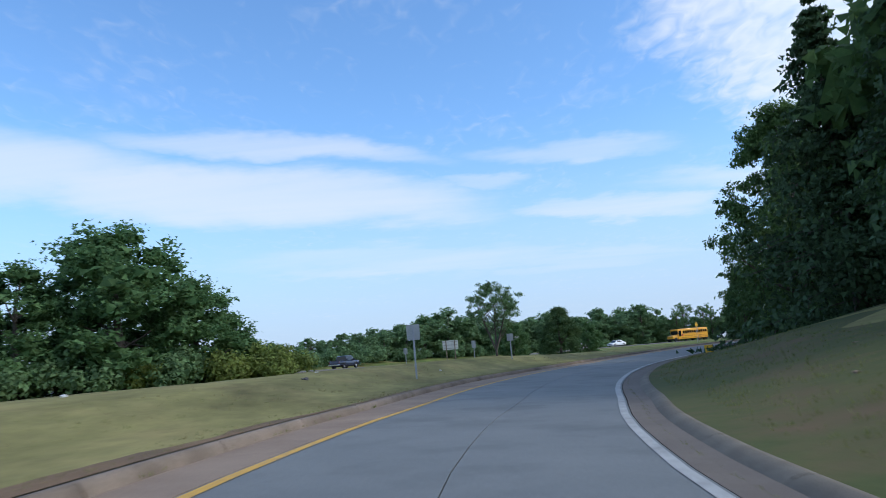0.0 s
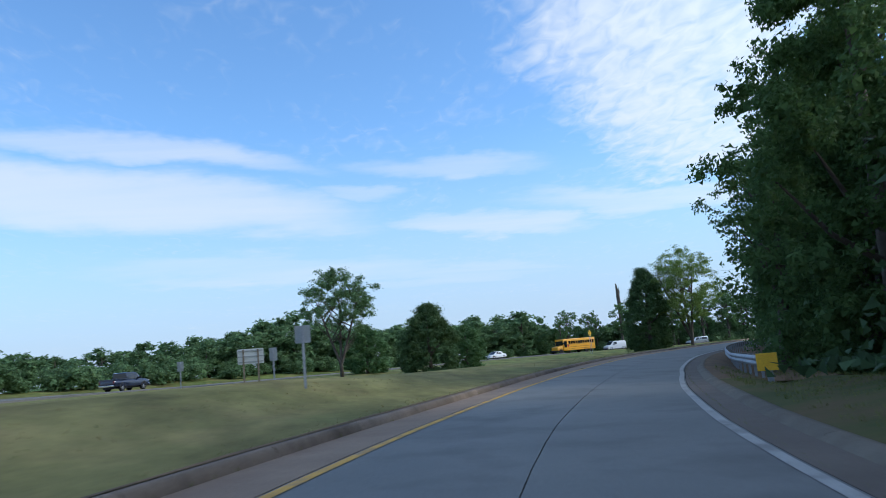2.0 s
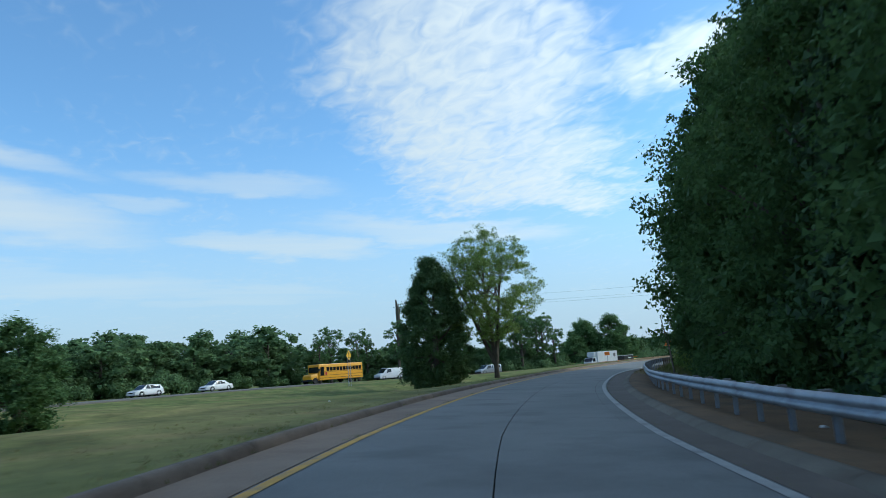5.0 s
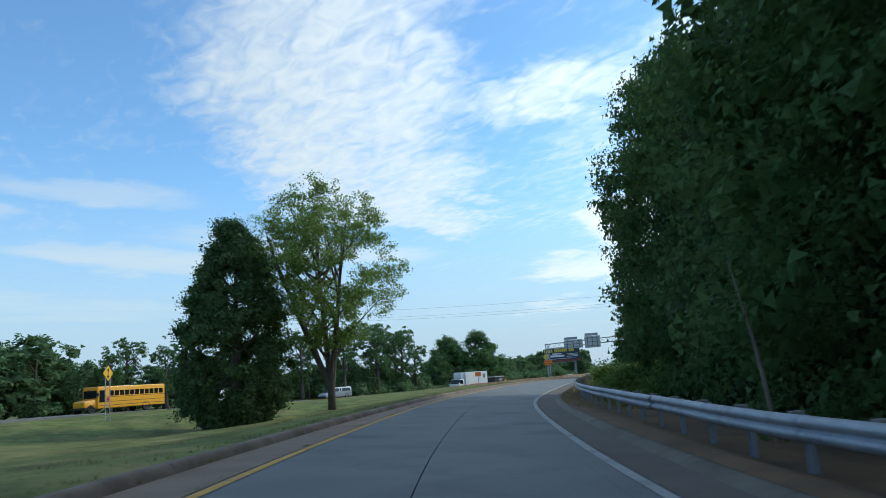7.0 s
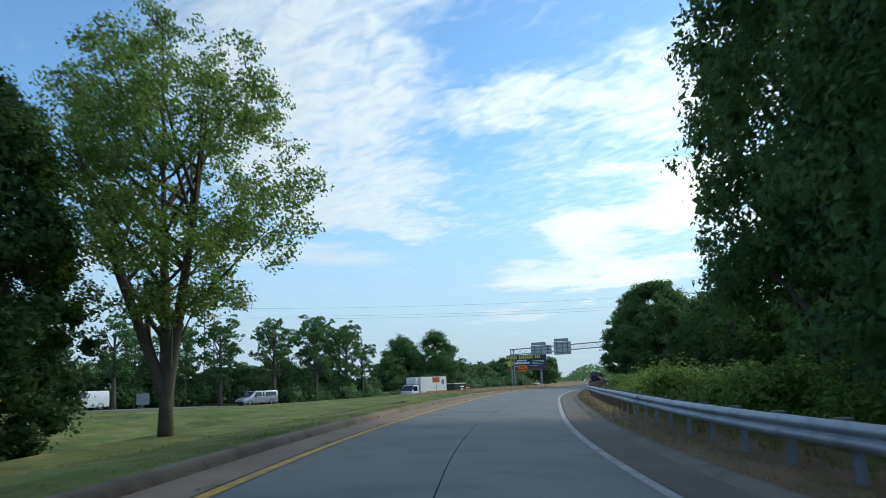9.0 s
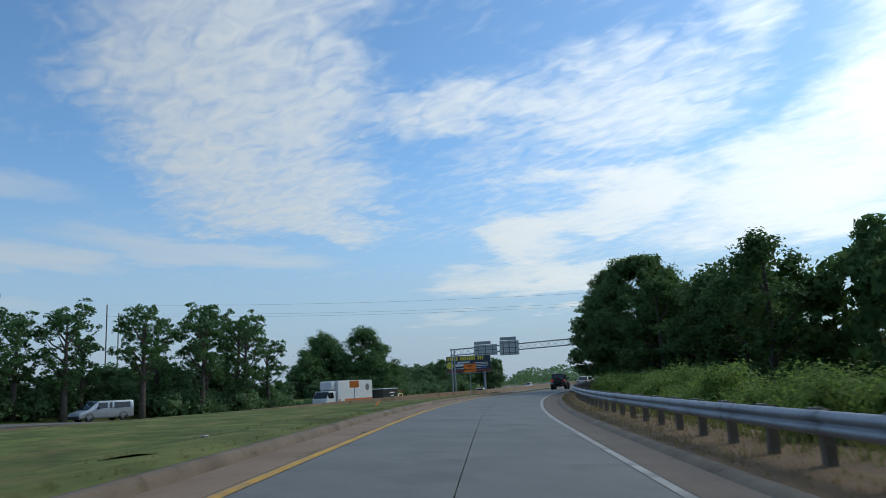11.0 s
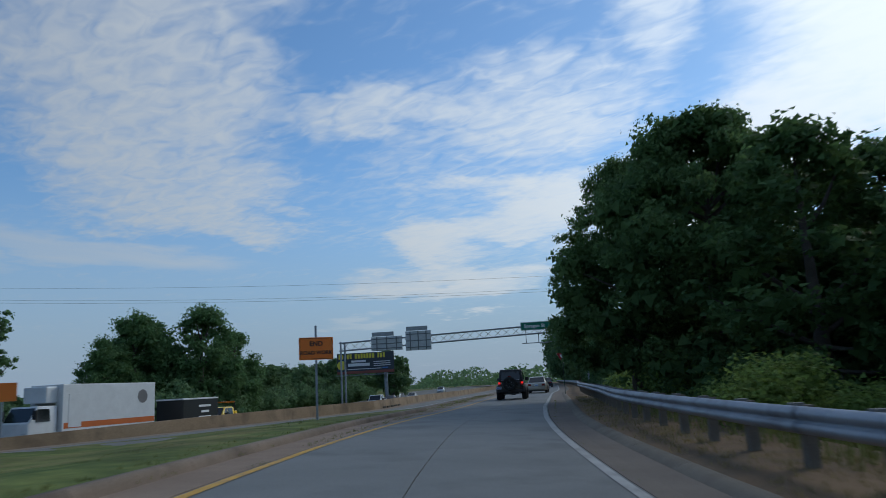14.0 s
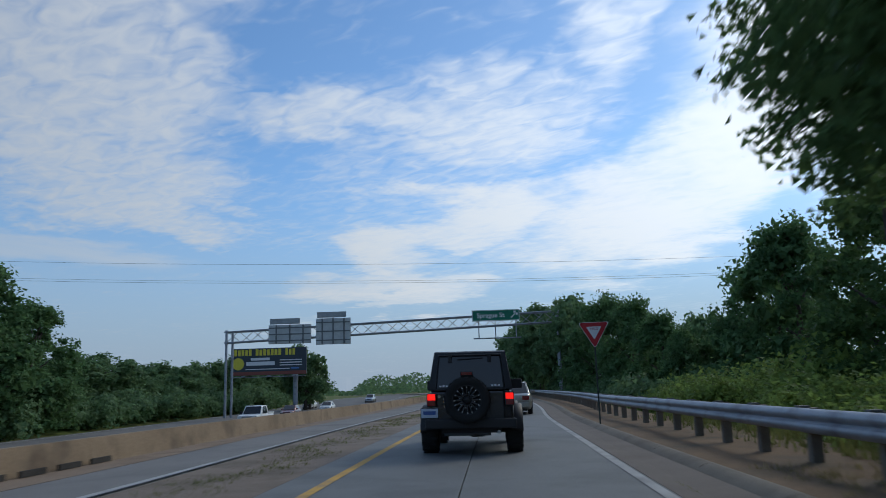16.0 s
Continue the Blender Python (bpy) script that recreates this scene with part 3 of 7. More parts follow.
verge("soil_verge_right", BACK + 50, RAMP.length, [3.19, 3.5, 4.2, 5.0, 6.0, 7.5, 9.0, 11.0, 13.0], field_right, SOIL, "brown bare soil strip under the guard rail")

# ---- the slip road ----
road = new("slip_road", None)
tagged(road, "grey concrete slip road with painted edge lines", "road", kind="structure")
END = RAMP.length
sweep("road_base", RAMP, 0, END, 3, [(-4.4, -0.10), (3.0, -0.10)], JOINT, road)
sweep("lane_slab", RAMP, 0, END, 2, [(-2.80, -0.05), (-2.795, 0), (-1.5, 0.004), (-0.432, 0), (-0.43, -0.05)], CONCRETE, road)
sweep("lane_slab", RAMP, 0, END, 2, [(-0.418, -0.05), (-0.416, 0), (0.6, 0.002), (1.70, 0.001)], CONCRETE, road)
sweep("lane_slab", RAMP, 0, END, 2, [(1.69, -0.001), (2.14, -0.001), (2.142, -0.05)], CONCRETE, road, shift=line_shift)
sweep("gutter_left", RAMP, 0, NOSE, 2, [(-4.35, 0.0), (-3.75, -0.015), (-2.835, -0.005), (-2.83, -0.05)], GUTTER_WARM, road, "brown stained concrete gutter")
sweep("gutter_right", RAMP, 0, END, 2, [(2.158, -0.05), (2.16, -0.006), (2.5, -0.02), (2.78, -0.01)], GUTTER, road, "brown stained concrete gutter", shift=line_shift)
sweep("gutter_right", RAMP, 0, END, 2, [(2.50, -0.024), (2.75, -0.015), (3.05, 0.0)], GUTTER, road, shift=right_shift)
sweep("yellow_line", RAMP, 0, END, 2, [(-2.76, 0.006), (-2.62, 0.008)], YELLOW_LINE, road, "worn yellow edge line", shift=lambda s: float(np.interp(s - BACK, [196, 220], [0, 0.48])))
sweep("white_line", RAMP, 0, END, 2, [(1.96, 0.006), (2.10, 0.006)], WHITE_LINE, road, "worn white edge line", shift=line_shift)


def kerb_run(name, side, s0, s1, foot, label):
    kerb = tagged(new(name, None), label, "kerb", kind="structure")
    s = s0
    while s < s1 - 0.1:
        e = min(s + 3.04, s1)
        prof = [(foot, -0.03), (foot + side * 0.06, 0.010), (foot + side * 0.13, 0.048), (foot + side * 0.19, 0.072), (foot + side * 0.26, 0.080), (foot + side * 0.335, 0.076), (foot + side * 0.35, -0.1)]
        if side < 0:
            prof = [(foot, -0.03), (foot - 0.025, 0.05), (foot - 0.055, 0.10), (foot - 0.09, 0.125), (foot - 0.13, 0.132), (foot - 0.21, 0.126), (foot - 0.22, -0.1)][::-1]
        sweep("kerb_stone", RAMP, s, e - 0.02, 1.6, prof, KERB if side > 0 else KERB_WARM, kerb, smooth=True, shift=narrow if side < 0 else right_shift)
        s = e
    return kerb


kerb_run("kerb_left", -1, 0, NOSE, LEFT_EDGE, "low weathered concrete kerb with brown stains")
kerb_run("kerb_right", 1, 0, RAMP.length - 120, RIGHT_EDGE, "low weathered concrete kerb with brown stains")

# ---- the highway beyond the grass ----
hw = tagged(new("highway", None), "pale grey asphalt highway beyond the grass", "road", kind="structure")
sweep("carriageway", HIGHWAY, 0, HIGHWAY.length, 3, [(-9.5, -0.2), (-9.45, 0.03), (0, 0.10), (9.45, 0.03), (9.5, -0.2)], ASPHALT, hw, height=high_z)
for d in (-8.3, 7.9):
    sweep("edge_line", HIGHWAY, 0, HIGHWAY.length, 4, [(d, 0.06), (d + 0.15, 0.06)], WHITE_LINE, hw, height=high_z)


# ---- paved wedge where the roads meet, and the wall ----
def wall_z(u, e=0):
    """The wall sinks behind the grass towards its start."""
    return float(np.interp(u, [0, 25, 38, 52], [-0.72, -0.66, -0.44, -0.28]))


def paved_wedge():
    wedge = tagged(new("paved_wedge", None), "worn pavement wedge, brown with dirt and weeds", "pavement", kind="structure")
    n, s0, s1 = 120, NOSE - 17.0, RAMP.length - 20

    def band(name, mat, first, last, label, lift=0.0):
        verts, faces, m = [], [], 5
        for i in range(n + 1):
            s = s0 + (s1 - s0) * (i / n) ** 1.4
            w = wall_offset(s) + 0.25
            a, b = first(s, w), last(s, w)
            for k in range(m):
                d = a + (b - a) * k / (m - 1)
                x, y = RAMP.place(s, d)
                verts.append((x, y, road_z(s, max(d, -4.2)) - 0.012 - 0.05 * (d + 2.8) / (w + 2.8) + lift))
        for i in range(n):
            for k in range(m - 1):
                q = i * m + k
                faces.append((q, q + m, q + m + 1, q + 1))
        mesh_object(name, verts, faces, mat, wedge, label)

    band("gore", GORE, lambda s, w: -2.83, lambda s, w: w * 0.63, "dirty brown gore pavement")
    band("traffic_lane", ASPHALT_LANE, lambda s, w: w * 0.63, lambda s, w: w + 0.9, "grey worn traffic lane")
    band("dirty_edge", DIRTY_EDGE, lambda s, w: w + 0.9, lambda s, w: w, "brown dirt along the wall's foot", 0.004)
    lv, lf = [], []
    for i in range(60):
        s = NOSE - 14 + i * 3.0
        w = wall_offset(s)
        for d in (w * 0.63, w * 0.63 + 0.13):
            x, y = RAMP.place(s, d)
            lv.append((x, y, road_z(s, max(d, -4.2)) + 0.004))
    for i in range(59):
        lf.append((2 * i, 2 * i + 2, 2 * i + 3, 2 * i + 1))
    mesh_object("lane_line", lv, lf, WHITE_LINE, wedge, "worn white lane line")


paved_wedge()
wall = tagged(new("median_wall", None), "brown-stained concrete median barrier wall", "barrier", kind="structure")
u = 0.0
while u < MEDIAN_WALL.length - 1:
    e = min(u + 6.1, MEDIAN_WALL.length)
    sweep("wall_section", MEDIAN_WALL, u, e - 0.015, 3.1, [(-0.30, -0.3), (-0.30, 0.08), (-0.17, 0.33), (-0.09, 0.80), (0.09, 0.80), (0.17, 0.33), (0.30, 0.08), (0.30, -0.3)][::-1], BARRIER, wall, height=wall_z)
    u = e

# ---- trees ----
def leaves_mesh(name, centres, sizes, outward, mat, rng, droop=0.0, slender=0.62, corners=4, spread=0.6):
    """Many small leaf sprays, one island each, that lie over the outside of their clumps like shingles."""
    n = len(centres)

    def unit(v):
        return v / (np.linalg.norm(v, axis=1)[:, None] + 1e-6)

    face = unit(outward + [0, 0, 0.35] + rng.normal(0, spread, (n, 3)))
    a = unit(np.cross(face, rng.normal(0, 1, (n, 3))) - [0, 0, droop])
    b = unit(np.cross(face, a))
    h, w = sizes[:, None] * 0.5, sizes[:, None] * 0.5 * slender
    v = np.empty((n, corners, 3))
    if corners == 4:
        v[:, 0] = centres - a * h
        v[:, 1] = centres + a * h * 0.1 + b * w + face * w * 0.3
        v[:, 2] = centres + a * h
        v[:, 3] = centres - a * h * 0.05 - b * w + face * w * 0.25
    else:
        v[:, 0] = centres - a * h * 1.1
        v[:, 1] = centres + a * h * 0.7 + b * w * 1.35 + face * w * 0.3
        v[:, 2] = centres + a * h * 0.6 - b * w * 1.35
    me = bpy.data.meshes.new(name)
    me.vertices.add(n * corners)
    me.vertices.foreach_set("co", v.astype(np.float32).ravel())
    me.loops.add(n * corners)
    me.loops.foreach_set("vertex_index", np.arange(n * corners, dtype=np.int32))
    me.polygons.add(n)
    me.polygons.foreach_set("loop_start", np.arange(0, n * corners, corners, dtype=np.int32))
    me.polygons.foreach_set("loop_total", np.full(n, corners, dtype=np.int32))
    me.update(calc_edges=True)
    me.materials.append(mat)
    return me


def core_leaves(clumps, radii, count, rng, pts, out, sizes, big):
    """Larger sprays deep inside the clumps, so that the crown is not seen through."""
    p, d = clump_points(clumps, radii * 0.62, count, rng, 0.8, 0.1)
    return np.concatenate([pts, p]), np.concatenate([out, d]), np.concatenate([sizes, big * rng.uniform(0.7, 1.3, count)])


def clump_points(clumps, radii, count, rng, squash=0.75, shell=0.55):
    """Leaf places spread over rounded clumps, thicker towards their outsides."""
    k = rng.choice(len(clumps), count, p=radii ** 2 / (radii ** 2).sum())
    d = rng.normal(0, 1, (count, 3))
    d /= np.linalg.norm(d, axis=1)[:, None]
    r = radii[k] * (shell + (1 - shell) * rng.random(count)) * (1 + 0.22 * rng.normal(0, 1, count).clip(-1.5, 1.6))
    p = d * r[:, None]
    p[:, 2] *= squash
    return clumps[k] + p, d


def sprigs(clumps, radii, per, rng, full=1.0):
    """Smaller tufts over the outside of the clumps, more of them above than below."""
    k = np.repeat(np.arange(len(clumps)), per)
    d = rng.normal(0, 1, (len(k), 3)) + [0, 0, 0.25]
    d /= np.linalg.norm(d, axis=1)[:, None]
    p = clumps[k] + d * (radii[k] * rng.uniform(0.55, 1.08, len(k)))[:, None] * [1, 1, 0.8]
    return p, radii[k] * rng.uniform(0.26, 0.48, len(k)) * full


def make_tree(height, width, leaves, leaf_size, mat, seed, clear=0.28, clumps=34, clump_size=0.15, label="", name="tree", taper=0.0, lean=0.3, forks=1, stout=1.0, core=0.10, corners=4, bullet=False, core_size=2.6, sprig=9, dome=0.0, foot=0.62, stems=None, full=1.0):
    """A broadleaf tree: tapered trunk with limbs, and a crown of leaf clumps with gaps."""
    rng = np.random.default_rng(seed)
    tree = tagged(new(name, None), label, "tree")
    z0, rz = height * clear, height * (1 - clear) / 2
    cz = z0 + rz
    c = []
    while len(c) < clumps:
        p = rng.uniform(-1, 1, 3)
        q = np.linalg.norm(p)
        if dome and q < 1.0:
            h, a = rng.random(), rng.uniform(0, math.tau)
            r = width / 2 * 0.86 * min(1.0, max(0.0, (1 - h) / (1 - dome)) ** 0.6) * min(1.0, 0.72 + 1.6 * h) * rng.uniform(0.2, 1.0) ** 0.5
            c.append((math.cos(a) * r, math.sin(a) * r, z0 + (height - z0) * (0.04 + 0.90 * h)))
        elif bullet and q < 1.0:
            h, a = rng.random() ** 1.1, rng.uniform(0, math.tau)
            r = width / 2 * 0.9 * float(np.interp(h, [0, 0.12, 0.3, 0.5, 0.7, 0.88, 1], [foot, 0.88, 1, 0.93, 0.70, 0.40, 0.06])) * math.sqrt(rng.uniform(0.35, 1.0))
            c.append((math.cos(a) * r, math.sin(a) * r, height * (0.04 + 0.90 * h)))
        elif 0.35 < q < 1.0:
            narrow_top = 1 - taper * max(0, p[2])
            c.append((p[0] * width / 2 * 0.88 * narrow_top, p[1] * width / 2 * 0.88 * narrow_top, cz + p[2] * rz * 0.9))
    c = np.array(c)
    radii = height * clump_size * rng.uniform(0.55, 1.15, len(c))
    tuft_c, tuft_r = sprigs(c, radii, sprig, rng, full)
    pts, out = clump_points(tuft_c, tuft_r, leaves, rng, 0.7, 0.3)
    sizes = leaf_size * rng.uniform(0.6, 1.35, leaves)
    if core:
        pts, out, sizes = core_leaves(c, radii, int(leaves * core), rng, pts, out, sizes, leaf_size * core_size)
    pts[:, 2] = np.maximum(pts[:, 2], 0.25)
    ob = new("crown", leaves_mesh("crown", pts, sizes, out, mat, rng, 0.25, corners=corners))
    ob.parent = tree
    bm = bmesh.new()
    r0 = (height * 0.020 + 0.05) * stout
    for f in range(len(stems) if stems else forks):
        off = Vector((rng.uniform(-1, 1), rng.uniform(-1, 1), 0)) * (lean * (1 + (2.2 if forks < 3 else 0.5) * f))
        if stems:
            off = Vector((*stems[f], 0))
        line = [Vector((0, 0, -0.4)) + off * 0.02 * f, Vector((0, 0, height * 0.12)), off * 0.5 + Vector((0, 0, height * 0.38)), off + Vector((0, 0, height * 0.66)), off * 1.2 + Vector((0, 0, height * 0.80))]
        add_tube(bm, line, [r0 * 1.35, r0, r0 * 0.72, r0 * 0.36, r0 * 0.06], 9)
        for j in rng.choice(len(c), min(len(c), 12 if forks > 2 else 26 if stout < 1 else 13 if leaves > 3500 else 6), replace=False):
            e = Vector(c[j])
            s = min(0.8, max(0.16 + 0.16 * rng.random(), e.z / height - (0.24 if stout < 1 else 0.18)))
            b = line[1].lerp(line[3], min(1, max(0, (s - 0.12) / 0.54)))
            mid = b.lerp(e, 0.5) + Vector((0, 0, -0.03 * height * rng.random()))
            add_tube(bm, [b, mid, e], [r0 * 0.38, r0 * 0.24, r0 * 0.05], 5, False)
    part("trunk", bm, BARK, tree, smooth=True)
    return tree


def make_conifer(height, width, leaves, mat, seed, label, name="conifer", bare=0.04, power=0.9, spray=0.34, tiers=26):
    """A conifer: straight trunk and tiers of drooping boughs."""
    rng = np.random.default_rng(seed)
    tree = tagged(new(name, None), label, "tree")
    bm = bmesh.new()
    r0 = height * 0.016 + 0.04
    add_tube(bm, [(0, 0, -0.4), (0, 0, height * 0.5), (0.05, 0, height * 0.97)], [r0 * 1.2, r0 * 0.7, 0.02], 8)
    pts, outs = [], []
    per = leaves // (tiers * 7)
    for i in range(tiers):
        h = bare + (1 - bare) * (i + rng.random() * 0.7) / tiers
        for k in range(7):
            a = rng.uniform(0, math.tau)
            reach = width / 2 * (1 - h) ** power * rng.uniform(0.6, 1.15) + 0.15
            base = np.array([0, 0, h * height])
            tip = np.array([math.cos(a) * reach, math.sin(a) * reach, h * height - reach * 0.22])
            if k % 3 == 0:
                add_tube(bm, [tuple(base), tuple((base + tip) / 2 + [0, 0, 0.05]), tuple(tip)], [0.045, 0.03, 0.01], 4, False)
            u = rng.random(per) ** 0.7
            p = base + (tip - base) * u[:, None] + rng.normal(0, 1, (per, 3)) * (0.09 + 0.14 * reach * (1 - 0.5 * u))[:, None] * [1, 1, 0.55]
            pts.append(p)
            outs.append(np.tile([math.cos(a), math.sin(a), -0.1], (per, 1)))
    pts, outs = np.concatenate(pts), np.concatenate(outs)
    pts[:, 2] = np.maximum(pts[:, 2], 0.15)
    ob = new("crown", leaves_mesh("crown", pts, spray * rng.uniform(0.6, 1.3, len(pts)), outs, mat, rng, 0.15, 0.5, 3, 0.9))
    ob.parent = tree
    part("trunk", bm, BARK, tree, smooth=True)
    return tree


def make_bush(height, width, leaves, leaf_size, mat, seed, label, name="bush", corners=4):
    rng = np.random.default_rng(seed)
    bush = tagged(new(name, None), label, "bush")
    n = 16
    a, q = rng.uniform(0, math.tau, n), np.sqrt(rng.random(n))
    c = np.column_stack([np.cos(a) * q * width * 0.42, np.sin(a) * q * width * 0.42, height * (0.2 + 0.55 * rng.random(n) * (1 - 0.5 * q))])
    radii = height * rng.uniform(0.20, 0.36, n)
    pts, out = clump_points(c, radii, leaves, rng, 0.85, 0.6)
    pts[:, 2] = np.abs(pts[:, 2])
    sizes = leaf_size * rng.uniform(0.6, 1.4, leaves)
    pts, out, sizes = core_leaves(c, radii, leaves // 9, rng, pts, out, sizes, leaf_size * 2.4)
    pts[:, 2] = np.abs(pts[:, 2])
    ob = new("foliage", leaves_mesh("foliage", pts, sizes, out, mat, rng, 0.1, corners=corners))
    ob.parent = bush
    bm = bmesh.new()
    for j in range(7):
        add_tube(bm, [(0, 0, -0.2), tuple(c[j] * [0.4, 0.4, 0.6]), tuple(c[j])], [0.05, 0.035, 0.012], 5, False)
    bmesh.ops.remove_doubles(bm, verts=[v for v in bm.verts if v.co.z < -0.1], dist=0.11)     # one rootstock
    part("stem", bm, BARK, bush)
    return bush


def terrain(x, y):
    (s,), (d,) = RAMP.find([(x, y)])
    (u,), (e,) = HIGHWAY.find([(x, y)])
    return ground_z(s, d, u, e)


rnd = random.Random(7)
used = {}


def plant(kind, x, y, scale=1.0, group="", z=None, label="", squeeze=1.0):
    """One more of a kind of plant, turned and sized; the first use moves the original."""
    z = terrain(x, y) - 0.05 if z is None else z
    m = pose(x, y, z, 0, 0, rnd.uniform(0, 360)) @ Matrix.Diagonal((scale * squeeze, scale * squeeze, scale, 1))
    if kind not in used:
        used[kind] = True
        kind.matrix_basis = m
        ob = kind
    else:
        ob = copy_thing(kind, pose(0, 0, 0))
        ob.matrix_basis = m
    tagged(ob, label, "", group)
    return ob


def by_road(s, d):
    return RAMP.place(BACK + s, d)


SETBACK = [make_tree(16, 9.4, 8500, 0.32, LEAF_DARK, 21 + k, clear=0.02, clumps=90, clump_size=0.09, core=0.2, core_size=1.8, corners=3, dome=0.55, full=1.3, label="leafy tree standing back behind the roadside bushes") for k in range(3)]
EDGE_WOOD = [make_tree(16, 9.6, 27000, 0.172, LEAF_DARK, 11 + k, clear=0.02, clumps=110, clump_size=0.085, core=0.16, core_size=2.0, corners=3, dome=0.55, full=1.25, label="tall leafy tree at the edge of the shaded wood") for k in range(4)]
CLEAR_WOOD = make_tree(16, 9.2, 31000, 0.16, LEAF_DARK, 62, clear=0.24, clumps=100, clump_size=0.085, core=0.16, core_size=2.0, corners=3, dome=0.5, full=1.25, label="tall leafy tree ending the wood above low bushes")
WOOD = [make_tree(16, 8.5, 3000, 0.62, LEAF_DARK, 17 + k, clear=0.03, clumps=50, clump_size=0.115, corners=3, label="tall leafy tree in the shaded wood beside the road") for k in range(3)]
WOOD_PINE = [make_conifer(16, 7.5, 15000, LEAF_PINE, 31 + k, "tall dark pine with drooping boughs at the wood's edge", "pine_tree", spray=0.30) for k in range(2)]
FAR = [make_tree(11, 9.0, 3000, 0.44, LEAF_FAR, 51 + k, clear=0.0, clumps=55, full=1.5, clump_size=0.125, corners=3, sprig=5, core=0.25, core_size=2.4, label="green leafy tree in the belt beyond the highway") for k in range(6)]
MID = [make_tree(12, 9.5, 11500, 0.27, LEAF_OAK, 71 + k, clear=0.0, clumps=125, full=1.7, clump_size=0.105, core=0.3, core_size=2.2, sprig=6, corners=3, dome=0.5, label="full green leafy tree in a roadside clump") for k in range(3)]
BIG_PINE = make_conifer(18.8, 15.0, 26000, LEAF_PINE, 37, "tall dark pine with long drooping boughs at the wood's edge", "pine_tree", spray=0.34, power=1.0, tiers=34)
REACHING = make_tree(19.5, 13.0, 46000, 0.18, LEAF_DARK, 85, clear=0.05, clumps=115, clump_size=0.07, corners=3, core=0.16, core_size=1.8, dome=0.6, label="tall leafy tree with boughs reaching over the verge")
AIRY = make_tree(12.5, 6.0, 8000, 0.15, LEAF_OAK, 89, clear=0.34, clumps=46, clump_size=0.07, core=0.0, lean=0.7, label="slim tree with thin airy foliage before the dark wood")
BROAD = make_tree(15.0, 16.0, 62000, 0.21, LEAF_VEILED, 83, clear=0.10, clumps=190, clump_size=0.085, core=0.3, core_size=2.6, dome=0.5, full=1.3, corners=3, label="broad dark leafy tree behind the guard rail")
OVERHANG = make_tree(14.2, 12.0, 72000, 0.135, LEAF_VEILED, 87, clear=0.22, clumps=125, clump_size=0.072, core=0.08, core_size=2.0, corners=3, dome=0.2, full=1.3, label="dark leafy tree whose crown hangs over the guard rail")
THIN = [make_tree(13, 6.2, 5600, 0.25, LEAF_OAK, 91 + k, clear=0.20, clumps=48, clump_size=0.06, core=0.0, full=1.3, corners=3, label="scrubby open tree with pale trunk and thin foliage") for k in range(3)]
PALE_BUSH = [make_bush(3.2, 5.0, 3600, 0.24, LEAF_LIGHT, 111 + k, "pale green roadside bush") for k in range(2)]
VINE_BUSH = [make_bush(3.1, 4.6, 8500, 0.115, LEAF_VINE, 121 + k, "bright green vine-covered bush behind the guard rail", corners=3) for k in range(3)]
VINE_BACK = [make_bush(3.1, 4.8, 4800, 0.17, LEAF_VINE, 125 + k, "green vine-covered bush in the second row behind the rail", corners=3) for k in range(2)]
THICKET = [make_bush(5.4, 7.0, 5500, 0.235, LEAF_VINE, 131 + k, "tall green thicket behind the guard rail", "thicket", 3) for k in range(3)]
DARK_THICKET = [make_bush(5.0, 7.5, 2600, 0.42, LEAF_FAR, 141 + k, "dense dark green thicket beyond the highway", "thicket", 3) for k in range(3)]

# the wood beside the slip road
for k in range(28):
    s = 19 + k * 4.4
    for row in range(2):
        d = float(np.interp(s, [-20, 10, 30, 48, 62, 112, 142], [13.6, 13.0, 12.0, 11.4, 10.8, 10.2, 9.9])) + row * 5.5 + rnd.uniform(-0.8, 0.8)
        x, y = by_road(s + rnd.uniform(-1.2, 1.2) + row * 2, d)
        near = row == 0
        if near and (s < 52 or 53 < s < 62):
            continue
        kind = rnd.choice(WOOD_PINE) if near and (rnd.random() < 0.25 or 22 < s < 36) else CLEAR_WOOD if near and s > 129 else rnd.choice(EDGE_WOOD if near else WOOD)
        plant(kind, x, y, rnd.uniform(0.90, 1.12) * (1.12 if 64 < s < 84 else 0.95 if 44 < s < 64 else 1.08 if 84 < s < 112 else 1.28 if near else 1.1), "trees of the wood", squeeze=0.82 if near and s > 112 else 1.0)
for s, d, k in ((19, 14.5, 1.0), (26, 14.0, 1.05), (33, 14.5, 1.1)):
    plant(WOOD_PINE[s % 2], *by_road(s, d), k, "trees of the wood")
plant(BIG_PINE, *by_road(44.5, 12.2), 1.0, "trees of the wood")
plant(REACHING, *by_road(59.5, 10.0), 1.0, "trees of the wood")
plant(AIRY, *by_road(68.0, 6.8), 1.0, "trees of the wood")
plant(CLEAR_WOOD, *by_road(142.0, 11.0), 1.25, "trees of the wood", squeeze=0.76)
# lower growth and set-back trees on the falling ground
for k in range(9):
    x, y = by_road(146 + k * 6.0, 24 + rnd.uniform(-2, 2.5))
    plant(rnd.choice(WOOD), x, y, rnd.uniform(0.70, 0.84), "trees of the wood")
for x, y, h in ((118, 149, 11.0), (113, 143, 11.8), (131, 152, 11.8), (139, 156, 10.5)):
    plant(rnd.choice(SETBACK), x, y, (h + 1.2) / 16, "trees of the wood", squeeze=1.25)
